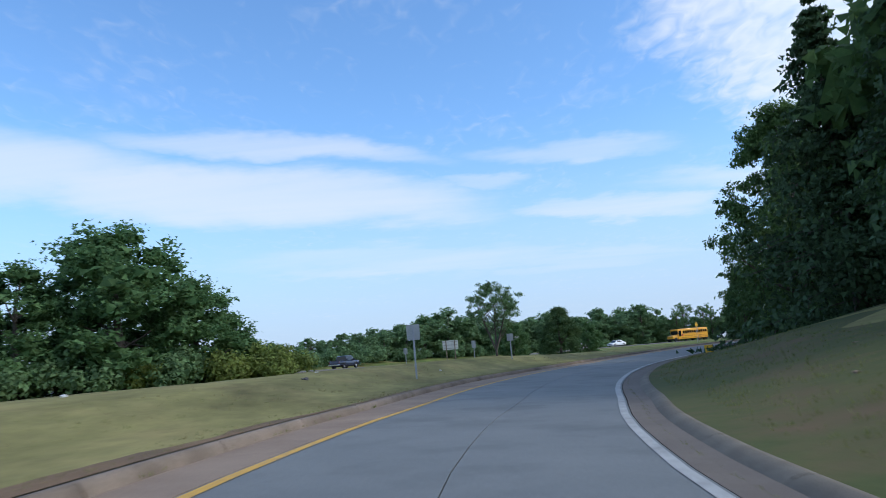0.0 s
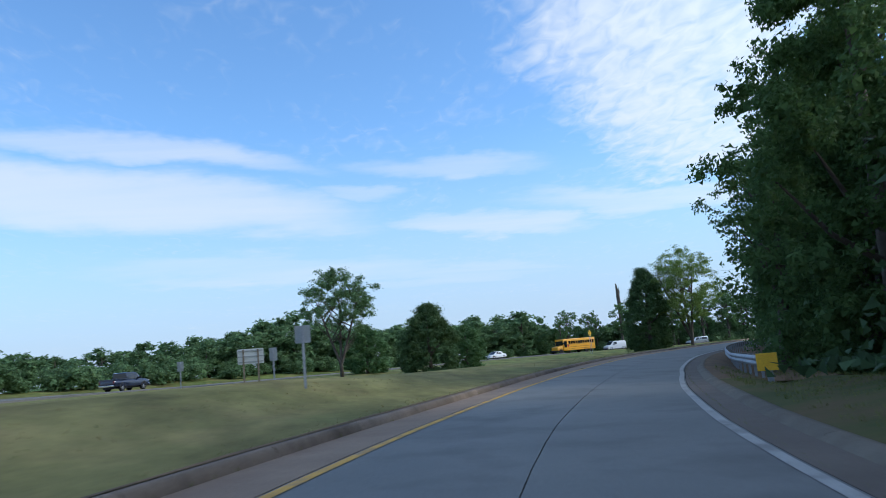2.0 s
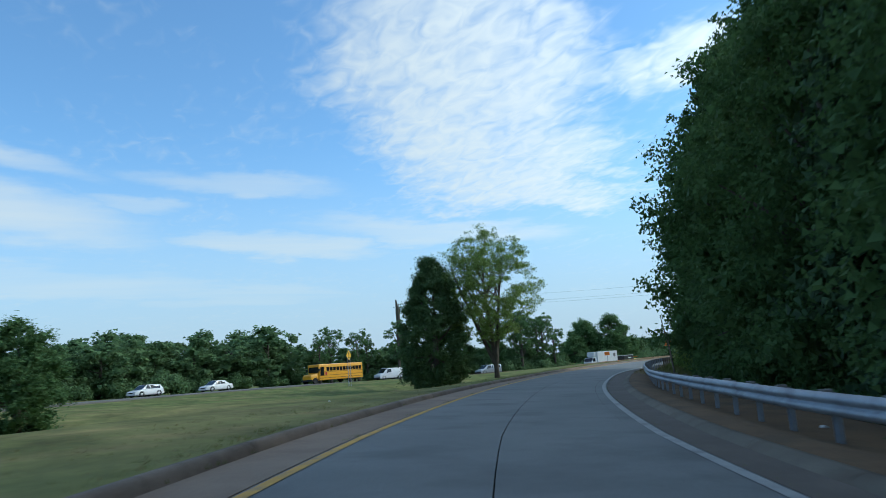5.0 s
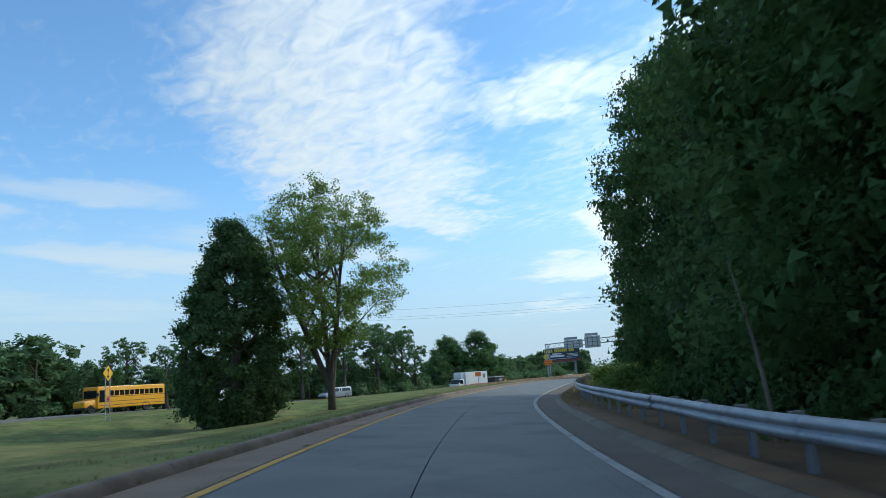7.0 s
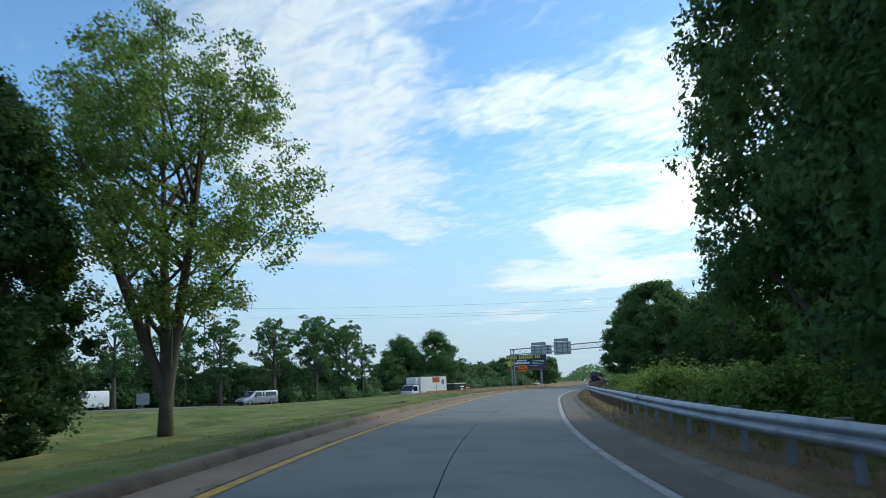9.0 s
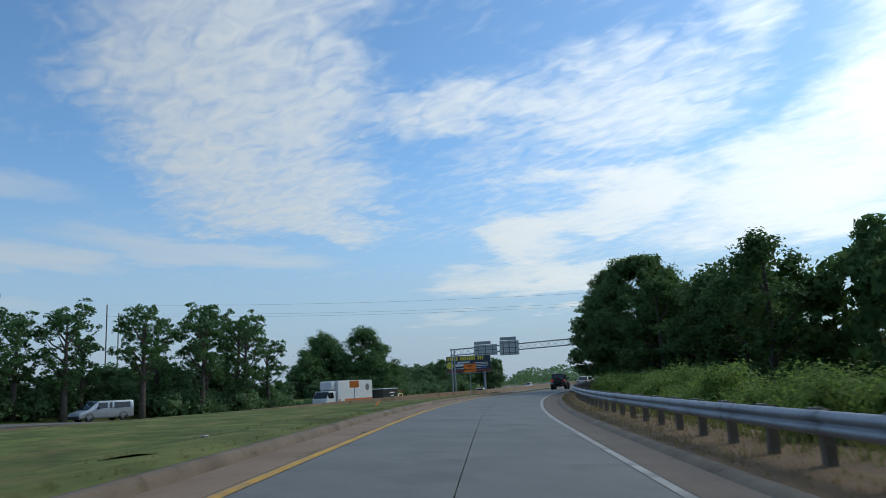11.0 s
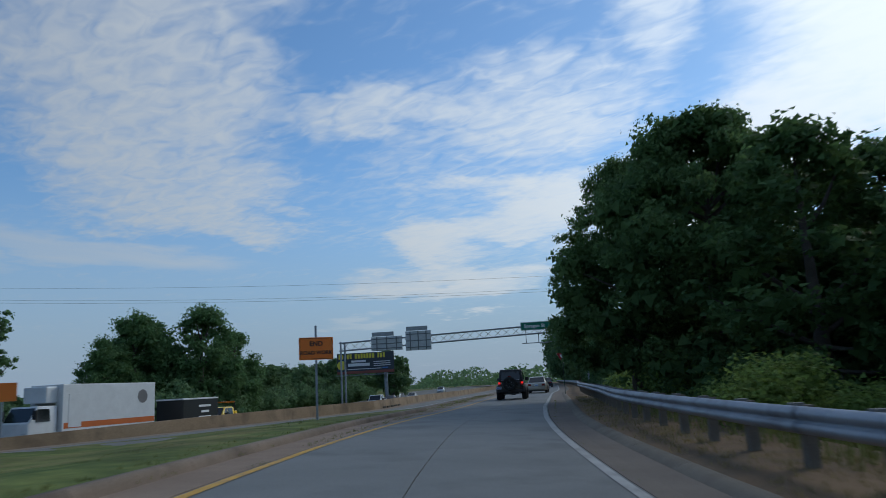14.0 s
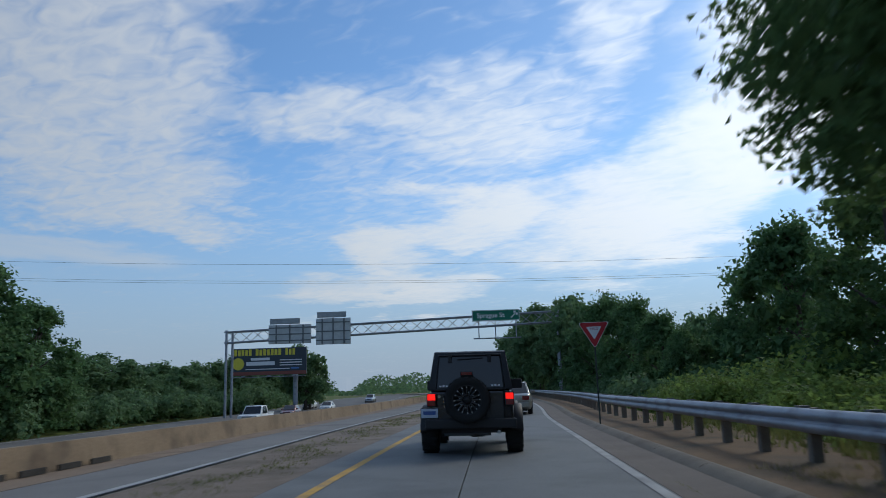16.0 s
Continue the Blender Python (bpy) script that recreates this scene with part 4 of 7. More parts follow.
for q, d, k in ((212, 15.5, 0.74), (219, 17.0, 0.72), (206, 19.5, 0.78), (199, 17.0, 0.72), (213, 21.0, 0.82), (209, 11.5, 0.74), (224, 13.0, 0.84), (230, 13.5, 0.66)):
    plant(SETBACK[q % 3], *by_road(q, d), k, "trees of the wood", squeeze=1.3)
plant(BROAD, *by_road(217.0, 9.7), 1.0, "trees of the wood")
for q, d, k in ((219, 13.5, 0.42), (224, 14.5, 0.48), (213, 12.5, 0.40)):
    plant(SETBACK[q % 3], *by_road(q, d), k, "trees of the wood", squeeze=1.4)
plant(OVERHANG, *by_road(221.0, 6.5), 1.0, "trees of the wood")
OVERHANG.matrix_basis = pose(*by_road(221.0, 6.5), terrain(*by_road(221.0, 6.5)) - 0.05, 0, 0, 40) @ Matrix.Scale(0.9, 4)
for k in range(19):
    s = 104 + k * 5.6 + rnd.uniform(-1, 1)
    near_spot, near_size = by_road(s, 7.7 + rnd.uniform(-0.4, 0.8)), rnd.uniform(0.72, 1.08) * (1.18 if 172 < s < 192 else 1.0)
    back_spot, back_size = by_road(s + 3, 11.0 + rnd.uniform(-0.8, 0.8)), rnd.uniform(0.95, 1.35) * (1.2 if 172 < s < 192 else 1.0)
    if s > 127:
        plant(VINE_BUSH[k % 3], *near_spot, near_size, "bushes behind the rail")
        plant(VINE_BACK[k % 2], *back_spot, back_size, "bushes behind the rail")
for k in range(15):
    s = 214 + k * 7.0
    x, y = by_road(s, 9.3 + 0.02 * k + rnd.uniform(-0.5, 0.9))
    plant((VINE_BUSH if k < 8 else DARK_THICKET)[k % 3], x, y, rnd.uniform(1.1, 1.5) if k < 8 else 0.75, "bushes behind the rail")
    x, y = by_road(s + 3.5, 12.5 + rnd.uniform(-0.7, 1))
    plant((THICKET if k < 7 else DARK_THICKET)[k % 3], x, y, rnd.uniform(0.85, 1.1), "thickets behind the rail")
    x, y = by_road(s + 4, 17.5 + rnd.uniform(-1.5, 2.5))
    plant(rnd.choice(SETBACK if k < 6 else MID if k < 8 else FAR), x, y, rnd.uniform(0.78, 0.9) if 2 < k < 6 else rnd.uniform(0.45, 0.55) if k < 3 else rnd.uniform(1.0, 1.1) if k < 8 else rnd.uniform(0.8, 0.95), "trees along the slip road")
for k, q in enumerate((0.62, 0.78, 0.98, 1.15, 1.25, 1.35, 1.4, 1.4, 1.4, 1.4, 1.4, 1.4, 1.4, 1.4, 1.4)):
    x, y = by_road(270 + k * 9, 13.5 - min(k, 9) * 0.72 + rnd.uniform(-1, 1))
    plant(rnd.choice(MID if k < 4 else FAR), x, y, q, "trees along the slip road")

# the clump of trees in the field on the outside of the curve
for x, y, h in ((-24.6, 50.5, 13.0), (-30, 47, 9.6), (-20.5, 54, 8.6), (-36, 44, 9.2), (-43, 38, 10.0), (-50, 33, 10.2), (-57, 28, 9.5), (-28, 56, 9.5), (-38, 52, 9.0), (-64, 22, 9), (-47, 46, 9)):
    plant(rnd.choice(MID), x, y, h / 12.6, "clump of trees in the field", squeeze=1.35)
for x, y, k in ((-16.5, 55.0, 1.25), (-14.4, 56.0, 0.9), (-18.5, 53.0, 1.1), (-22, 49.5, 0.8), (-31, 43, 0.7), (-39, 38, 0.8), (-46, 32, 0.8)):
    plant(PALE_BUSH[0 if k > 1.0 else 1], x, y, k, "bushes beside the clump")

for x, y, k in ((-20.5, 50.5, 0.7), (-25.5, 47.0, 0.8), (-29.5, 44.0, 0.75), (-34, 41.5, 0.8), (-39.5, 38.0, 0.8), (-44.5, 34.0, 0.85), (-50.5, 29.5, 0.85), (-57, 25, 0.85)):
    plant(DARK_THICKET[int(-x) % 3], x, y, k, "thickets at the clump's foot", label="dense green thicket at the foot of a tree clump")

# the belt beyond the highway
(gap_u,), _ = HIGHWAY.find([(122.0, 219.0)])
(hedge_from, hedge_to), _ = HIGHWAY.find([(100.0, 194.0), (235.0, 275.0)])
for k in range(66):
    u = 138 + k * 5.6
    for row in range(2):
        d = -20 - row * 7 + rnd.uniform(-2.5, 2.5)
        x, y = HIGHWAY.place(u, d)
        h = np.interp(u, [158, 182, 230, 252, 258, 320, 324, 350, 354, 370, 376, 430, 500], [4.6, 8.0, 10.4, 11.0, 7.4, 5.6, 2.8, 3.2, 6.8, 8.2, 7.2, 7.0, 7.8]) * rnd.uniform(0.9, 1.1)
        h *= 0.92 + 0.55 * noise.noise(Vector((u * 0.06, row * 3.0, 2.0)))
        plant(rnd.choice(FAR), x, y, h / 11, "tree belt beyond the highway", squeeze=1.15 if 322 < u < 354 else 1.5)
for k in range(17):
    x, y = HIGHWAY.place(256 + k * 3.9, -12.5 + rnd.uniform(-1.5, 1.5) - 3.0 * (k % 2))
    plant(THIN[k % 3], x, y, rnd.uniform(0.72, 1.08) * (1.12 if k > 9 else 1.0), "scrubby trees by the highway")
for x, y, k, q in ((138.5, 236.0, 1.05, 1.0), (146.0, 233.5, 1.18, 1.05), (152.5, 236.5, 0.98, 1.1), (133.5, 233.5, 0.72, 1.1), (141.5, 239.0, 1.0, 1.1)):
    plant(MID[int(x) % 3], x, y, k, "round trees beyond the highway", label="full round dark green tree beyond the highway", squeeze=q)
for k in range(30):
    x, y = HIGHWAY.place(140 + k * 6.4, -16.5 + rnd.uniform(-1.0, 1.5))
    plant(DARK_THICKET[k % 3], x, y, rnd.uniform(0.55, 0.95), "thickets beyond the highway")
k, u = 0, hedge_from
while u < hedge_to:
    x, y = HIGHWAY.place(u, -13.6 + rnd.uniform(-0.6, 0.8))
    plant(DARK_THICKET[k % 3], x, y, 0.45 if abs(u - gap_u) < 12 else rnd.uniform(0.6, 1.1), "thickets beyond the highway")
    u += rnd.uniform(4.2, 6.0)
    k += 1

for x, y, k in ((206.5, 257.5, 1.0), (209.5, 259.5, 0.85)):
    plant(FAR[2], x, y, k, "tree belt beyond the highway")

# single trees on the grass
ELM = make_tree(16.0, 11.3, 52000, 0.135, LEAF_ELM, 203, clear=0.24, clumps=190, clump_size=0.052, full=1.9, corners=3, label="open-crowned twin-stemmed elm on the mown grass", name="elm_tree", forks=3, stout=0.6, core=0.0, sprig=6, stems=((-2.6, 2.1), (0.9, -0.5), (0.2, 1.6)))
plant(ELM, 53.3, 129.5, 1.0)
ELM.matrix_basis = pose(53.3, 129.5, -0.8)
CEDAR = make_tree(13.6, 7.8, 56000, 0.14, LEAF_CEDAR, 207, clear=0.0, clumps=420, foot=0.5, clump_size=0.060, core=0.35, full=1.8, corners=3, bullet=True, sprig=6, label="dense dark green cedar tree on the mown grass", name="cedar_tree")
plant(CEDAR, 47.6, 131.0, 1.0, z=-1.1)
SMALL_CEDAR = make_tree(7.4, 6.0, 26000, 0.125, LEAF_CEDAR, 212, clear=0.0, clumps=210, clump_size=0.085, core=0.35, full=1.8, corners=3, label="small bushy cedar on the mown grass", name="cedar_tree", bullet=True, foot=0.95, sprig=6)
plant(SMALL_CEDAR, 10.7, 93.0, 1.0, z=-0.85)
OPEN_TREE = make_tree(10.6, 8.6, 22000, 0.13, LEAF_FAR, 214, clear=0.34, clumps=95, clump_size=0.06, full=1.9, corners=3, label="slender open-crowned tree on the mown grass", forks=3, stout=0.55, core=0.02, sprig=6, stems=((-1.9, 0.3), (0.2, 0.2), (1.8, -0.4)))
plant(OPEN_TREE, 2.8, 98.5, 1.0)
OPEN_TREE.matrix_basis = pose(2.8, 98.5, 0.35)
plant(MID[0], 5.4, 104.5, 0.44, "trees in the field", label="dark rounded small tree behind a slender one", squeeze=1.25)
plant(MID[1], 15.5, 102.0, 0.42, "trees in the field", label="pale green rounded small tree in the field", squeeze=1.1)

# woods far off, nobody could count them
def far_woods():
    rng = np.random.default_rng(401)
    n = 60000

    def top(a):
        return 5 + 3 * np.sin(a * 23) + 2 * np.sin(a * 61 + 1) + 1.5 * np.sin(a * 140)

    az = np.radians(rng.uniform(-60, 100, n))
    dist = rng.uniform(420, 620, n)
    z = -4 + (top(az) + 5) * rng.random(n) ** 0.6
    c = np.column_stack([60 + np.sin(az) * dist, 90 + np.cos(az) * dist, z])
    me = leaves_mesh("far_woods", c, rng.uniform(1.2, 2.4, n), np.tile([0.0, -0.4, 0.4], (n, 1)), LEAF_FAR, rng, corners=3)
    tagged(new("far_woods", me), "distant green woodland along the horizon", "woods", kind="stuff")
    # the deep of the wood behind its leaves
    verts, faces, m = [], [], 900
    for i in range(m + 1):
        a = radians(-62 + 164 * i / m)
        h = float(top(np.array(a))) * 0.8 + 1.2 * noise.noise(Vector((i * 0.8, 0, 0))) - 0.5
        for z, r in ((-6, 610), (h, 614)):
            verts.append((60 + math.sin(a) * r, 90 + math.cos(a) * r, z))
    for i in range(m):
        faces.append((2 * i, 2 * i + 2, 2 * i + 3, 2 * i + 1))
    tagged(mesh_object("far_wood_edge", verts, faces, LEAF_FAR), "dense distant wood edge along the horizon", "woods", kind="stuff")


far_woods()

# ---- guard rail ----
RAIL_D, RAIL_START = 4.25, BACK + 49.8
rail = tagged(new("guard_rail", None), "galvanised steel guard rail on posts beside the slip road", "guard rail")
W_BEAM = [(0.0, 0.41), (-0.035, 0.43), (-0.075, 0.47), (-0.08, 0.51), (-0.045, 0.545), (-0.005, 0.565), (-0.045, 0.59), (-0.08, 0.625), (-0.075, 0.665), (-0.035, 0.705), (0.0, 0.725),
          (0.004, 0.725), (-0.031, 0.70), (-0.07, 0.662), (-0.04, 0.59), (0.0, 0.565), (-0.04, 0.545), (-0.07, 0.472), (-0.031, 0.435), (0.004, 0.41)]


def rail_z(s, d):
    return field_right(s, RAIL_D)


rail_rng = random.Random(12)
s, lift = RAIL_START, 0.0
while s < RAMP.length - 150:
    e = s + 3.81
    bend = rail_rng.uniform(-0.018, 0.018)
    prof = [(RAIL_D + a - 0.17 + bend, b) for a, b in W_BEAM]
    sweep("rail_beam", RAMP, s, e + 0.12, 1.3, prof, GALVANISED, rail, smooth=True, height=rail_z)
    s = e


def steel_post():
    bm = bmesh.new()
    add_box(bm, (-0.036, -0.075, -0.5), (0.036, -0.065, 0.70))
    add_box(bm, (-0.036, 0.065, -0.5), (0.036, 0.075, 0.70))
    add_box(bm, (-0.004, -0.064, -0.5), (0.004, 0.064, 0.70))
    return bm


first_post = part("steel_post", steel_post(), GALVANISED, rail)
first_block = part("wood_block", box_bm((-0.10, -0.07, 0.42), (0.05, 0.07, 0.75), 0.008), GREY_WOOD, rail)
first_wood = part("wood_post", box_bm((-0.075, -0.075, -0.5), (0.075, 0.075, 0.72), 0.01), WEATHERED_WOOD, rail)
k, s = 0, RAIL_START + 0.3
while s < RAMP.length - 151:
    x, y = RAMP.place(s, RAIL_D + 0.02)
    m = pose(x, y, rail_z(s, 0), rail_rng.uniform(-1.5, 1.5), rail_rng.uniform(-1.5, 1.5), RAMP.turn(s))
    xb, yb = RAMP.place(s, RAIL_D - 0.06)
    mb = pose(xb, yb, rail_z(s, 0), 0, 0, RAMP.turn(s))
    late = s > BACK + 140
    if k == 0:
        first_post.matrix_basis, first_block.matrix_basis = m, mb
    elif late and first_wood.get("placed") is None:
        first_wood.matrix_basis, first_wood["placed"] = m, 1
        shared("wood_block", first_block.data, mb, rail)
    else:
        shared("wood_post" if late else "steel_post", (first_wood if late else first_post).data, m, rail)
        shared("wood_block", first_block.data, mb, rail)
    k, s = k + 1, s + 1.905
# the yellow end of the rail
x, y = RAMP.place(RAIL_START - 0.4, RAIL_D - 0.15)
m = pose(x, y, field_right(RAIL_START, RAIL_D), 0, 0, RAMP.turn(RAIL_START) - 6)
bm = box_bm((-0.26, -0.06, 0.34), (0.26, -0.03, 0.80), 0.012)
bm.transform(m)
part("end_plate", bm, YELLOW_SHEET, rail, "yellow reflective end plate")
bm = box_bm((-0.16, -0.028, 0.38), (0.12, 0.55, 0.76), 0.02)
bm.transform(m)
part("terminal_box", bm, GALVANISED, rail, "galvanised impact head behind the end plate")
bm = box_bm((-0.16, 0.0, 0.36), (0.10, 1.3, 0.74), 0.02)
bm.transform(m)
part("end_box", bm, GALVANISED, rail)
bm = box_bm((-0.04, 0.0, -0.4), (0.04, 0.10, 0.4), 0.0)
bm.transform(m)
part("end_post", bm, GALVANISED, rail)

# ---- signs ----
def turn_to(x, y, tx, ty):
    """Degrees that turn a thing's -y face towards a place."""
    return math.degrees(math.atan2(tx - x, -(ty - y)))


def text_part(words, size, mat, parent, m, name="lettering", bold=0.0):
    cu = bpy.data.curves.new("words", "FONT")
    cu.body, cu.size, cu.align_x, cu.align_y, cu.extrude, cu.offset = words, size, "CENTER", "CENTER", 0.002, bold
    tmp = bpy.data.objects.new("words", cu)
    scene.collection.objects.link(tmp)
    bpy.context.view_layer.update()
    me = bpy.data.meshes.new_from_object(tmp.evaluated_get(bpy.context.evaluated_depsgraph_get()))
    bpy.data.objects.remove(tmp)
    me.materials.clear()
    me.materials.append(mat)
    ob = new(name, me)
    ob.parent = parent
    ob.matrix_basis = m
    return ob


def rounded_plate(w, h, r, t, y=0.0, z=0.0):
    """A flat plate with rounded corners, upright, facing -y."""
    bm = bmesh.new()
    ring = []
    for cx, cz, a0 in ((w / 2 - r, h / 2 - r, 0), (-w / 2 + r, h / 2 - r, 90), (-w / 2 + r, -h / 2 + r, 180), (w / 2 - r, -h / 2 + r, 270)):
        for k in range(5):
            a = radians(a0 + k * 22.5)
            ring.append(bm.verts.new((cx + r * math.cos(a), y, z + cz + r * math.sin(a))))
    f = bm.faces.new(ring)
    got = bmesh.ops.extrude_face_region(bm, geom=[f])
    bmesh.ops.translate(bm, vec=(0, t, 0), verts=[v for v in got["geom"] if isinstance(v, bmesh.types.BMVert)])
    return bm


def sign_on_post(name, x, y, base, w, h, mid, label, sheet, facing, posts=1, post_r=0.035, back=True, ribs=0):
    """A sign on posts; the post stands before the sheet where its back is seen."""
    ob = tagged(new(name, None), label, "sign")
    ob.matrix_basis = pose(x, y, base, 0, 0, facing)
    z = mid - base
    part("panel", rounded_plate(w, h, min(w, h) * 0.07, 0.012, 0.0, z), sheet, ob)
    for k in range(posts):
        px_ = 0 if posts == 1 else (-0.28 + 0.56 * k / (posts - 1)) * w
        part("post", box_bm((px_ - post_r, -0.05, -0.5), (px_ + post_r, -0.002, z + h * 0.46), 0.004), GALVANISED if posts == 1 else WEATHERED_WOOD, ob)
    for k in range(ribs):
        zz = z + h * (-0.36 + 0.72 * k / max(1, ribs - 1))
        part("rib", box_bm((-w * 0.48, -0.03, zz - 0.03), (w * 0.48, -0.003, zz + 0.03)), SIGN_BACK, ob)
    return ob


sign_on_post("road_sign", -2.4, 29.2, 1.0, 0.52, 0.62, 2.34, "grey road sign back on a steel post in grass", SIGN_BACK, 6)
sign_on_post("road_sign", 2.25, 46.75, 0.85, 0.40, 0.45, 2.18, "grey road sign back on a steel post in grass", SIGN_BACK, 3)
sign_on_post("road_sign", -0.1, 63.4, terrain(-0.1, 63.4), 0.36, 0.62, 2.2, "small grey sign back on a slim post", SIGN_BACK, 0)
sign_on_post("road_sign", -7.3, 77.2, terrain(-7.3, 77.2), 0.40, 0.62, 2.3, "small grey sign back on a slim post", SIGN_BACK, 0)
sign_on_post("guide_sign", -2.45, 73.9, terrain(-2.45, 73.9), 1.55, 0.92, 2.48, "wide pale sign back on two wooden posts", PALE_SIGN, 8, posts=2, post_r=0.05, ribs=3)
sign_on_post("guide_sign", 8.1, 141.2, 0.6, 1.2, 3.0, 4.0, "tall narrow grey sign back beyond the highway", SIGN_BACK, 40, post_r=0.05)
sign_on_post("road_sign", 69.7, 187.1, -0.6, 1.3, 1.2, 1.0, "pale sign on a post by the highway", SIGN_BACK, turn_to(69.7, 187.1, 45, 104))

def solid_arrow(z, up):
    """Half of a two-headed upright arrow, a thin plate."""
    bm = bmesh.new()
    rim = [(-0.05, 0.02), (0.05, 0.02), (0.05, 0.20), (0.13, 0.20), (0.0, 0.37), (-0.13, 0.20), (-0.05, 0.20)]
    front = [bm.verts.new((x, -0.007, z + up * h)) for x, h in rim]
    back = [bm.verts.new((x, -0.001, z + up * h)) for x, h in rim]
    bm.faces.new(front)
    bm.faces.new(back[::-1])
    for q in range(len(rim)):
        bm.faces.new((front[q], back[q], back[(q + 1) % len(rim)], front[(q + 1) % len(rim)]))
    bmesh.ops.recalc_face_normals(bm, faces=bm.faces)
    return bm


# yellow diamond
dia = tagged(new("warning_sign", None), "yellow diamond warning sign with a black arrow on two steel posts", "sign")
dia.matrix_basis = pose(43.0, 144.2, terrain(43.0, 144.2), 0, 0, turn_to(43, 144.2, 28, 80) + 57)
zd = 3.45 - terrain(43.0, 144.2)
bm = rounded_plate(0.80, 0.80, 0.05, 0.012)
bm.transform(Matrix.Translation((0, 0, zd)) @ Matrix.Rotation(radians(45), 4, "Y"))
part("panel", bm, YELLOW_SHEET, dia)
part("symbol", solid_arrow(zd, 1), BLACK_INK, dia, "black arrow shaft with its head")
part("symbol", solid_arrow(zd, -1), BLACK_INK, dia, "black arrow shaft with its head")
for side in (-0.25, 0.25):
    part("post", box_bm((side - 0.03, 0.013, -0.5), (side + 0.03, 0.06, zd + 0.2), 0.004), GALVANISED, dia)

# end of road work
end_sign = tagged(new("road_work_sign", None), "orange road work sign with black letters on a post", "sign")
end_sign.matrix_basis = pose(109.8, 169.5, -0.27, 0, 0, turn_to(109.8, 169.5, 99, 154) + 4)
part("panel", rounded_plate(1.20, 0.78, 0.04, 0.012, 0, 2.95), ORANGE_SHEET, end_sign)
part("border", rounded_plate(1.14, 0.72, 0.035, 0.0015, -0.002, 2.95), BLACK_INK, end_sign)
part("field", rounded_plate(1.115, 0.695, 0.03, 0.002, -0.005, 2.95), ORANGE_SHEET, end_sign)
text_part("END", 0.23, BLACK_INK, end_sign, pose(0, -0.009, 3.11, 90, 0, 0), bold=0.006)
text_part("ROAD WORK", 0.18, BLACK_INK, end_sign, pose(0, -0.009, 2.80, 90, 0, 0), bold=0.006)
part("post", box_bm((-0.035, 0.014, -0.6), (0.035, 0.07, 3.75), 0.004), GALVANISED, end_sign)

for x, y, z, w in ((103.0, 178.3, 1.75, 0.9),):
    ob = tagged(new("road_work_sign", None), "small orange road work sign on a post by the wall", "sign")
    ob.matrix_basis = pose(x, y, -0.2, 0, 0, turn_to(x, y, 75, 130))
    part("panel", rounded_plate(w, w * 0.72, 0.03, 0.012, 0, z + 0.2), ORANGE_SHEET, ob)
    part("post", box_bm((-0.035, 0.014, -0.6), (0.035, 0.07, z + 0.3), 0.004), GALVANISED, ob)

# give-way triangle
DARK_POST = material("green_painted_post", (0.035, 0.05, 0.04), (0.06, 0.075, 0.06), 2, 30, 0.7, 0.05)
RED_SHEET = material("red_reflective_sheet", (0.38, 0.015, 0.02), (0.50, 0.025, 0.03), 2, 30, 0.5, 0.03)
yx, yy = 140.0, 177.35
(ys,), (yd,) = RAMP.find([(yx, yy)])
give = tagged(new("yield_sign", None), "red and white triangular yield sign behind the guard rail", "sign")
give.matrix_basis = pose(yx, yy, field_right(ys, max(yd, 3.3)), 0, 0, turn_to(yx, yy, 112, 163))


def triangle(size, t, y, z):
    bm = bmesh.new()
    h = size * 0.866
    pts = [(-size / 2, z + h / 3), (size / 2, z + h / 3), (0, z - 2 * h / 3)]
    ring = []
    for i, (a, b) in enumerate(pts):
        for o in (pts[i - 1], pts[(i + 1) % 3]):
            d = Vector((o[0] - a, 0, o[1] - b)).normalized() * size * 0.06
            ring.append(bm.verts.new((a + d.x, y, b + d.z)))
    f = bm.faces.new(ring)
    got = bmesh.ops.extrude_face_region(bm, geom=[f])
    bmesh.ops.translate(bm, vec=(0, t, 0), verts=[v for v in got["geom"] if isinstance(v, bmesh.types.BMVert)])
    return bm


zg = 2.80 - field_right(ys, max(yd, 3.3))
part("panel", triangle(0.90, 0.012, 0, zg), WHITE_INK, give, "white sheet")
part("border", triangle(0.86, 0.002, -0.003, zg), RED_SHEET, give, "red border")
part("field", triangle(0.45, 0.002, -0.006, zg), WHITE_INK, give)
text_part("YIELD", 0.10, RED_SHEET, give, pose(0, -0.009, zg + 0.06, 90, 0, 0))
part("post", box_bm((-0.022, 0.013, -0.6), (0.022, 0.05, zg + 0.2), 0.004), DARK_POST, give)

# ---- sign gantry over the highway ----
GREEN_SHEET = material("green_reflective_sheet", (0.005, 0.13, 0.075), (0.012, 0.19, 0.11), 2, 30, 0.5, 0.03)
gantry = tagged(new("sign_gantry", None), "grey steel lattice sign gantry spanning the highway", "gantry")
GA = Matrix.Translation((180, 246, 0)) @ Matrix(((0.56, 0.83, 0, 0), (-0.83, 0.56, 0, 0), (0, 0, 1, 0), (0, 0, 0, 1)))
gantry.matrix_basis = GA      # x runs across the road, y ahead


def chord_top(x):
    return 9.25 + (10.60 - 9.25) * x / 43


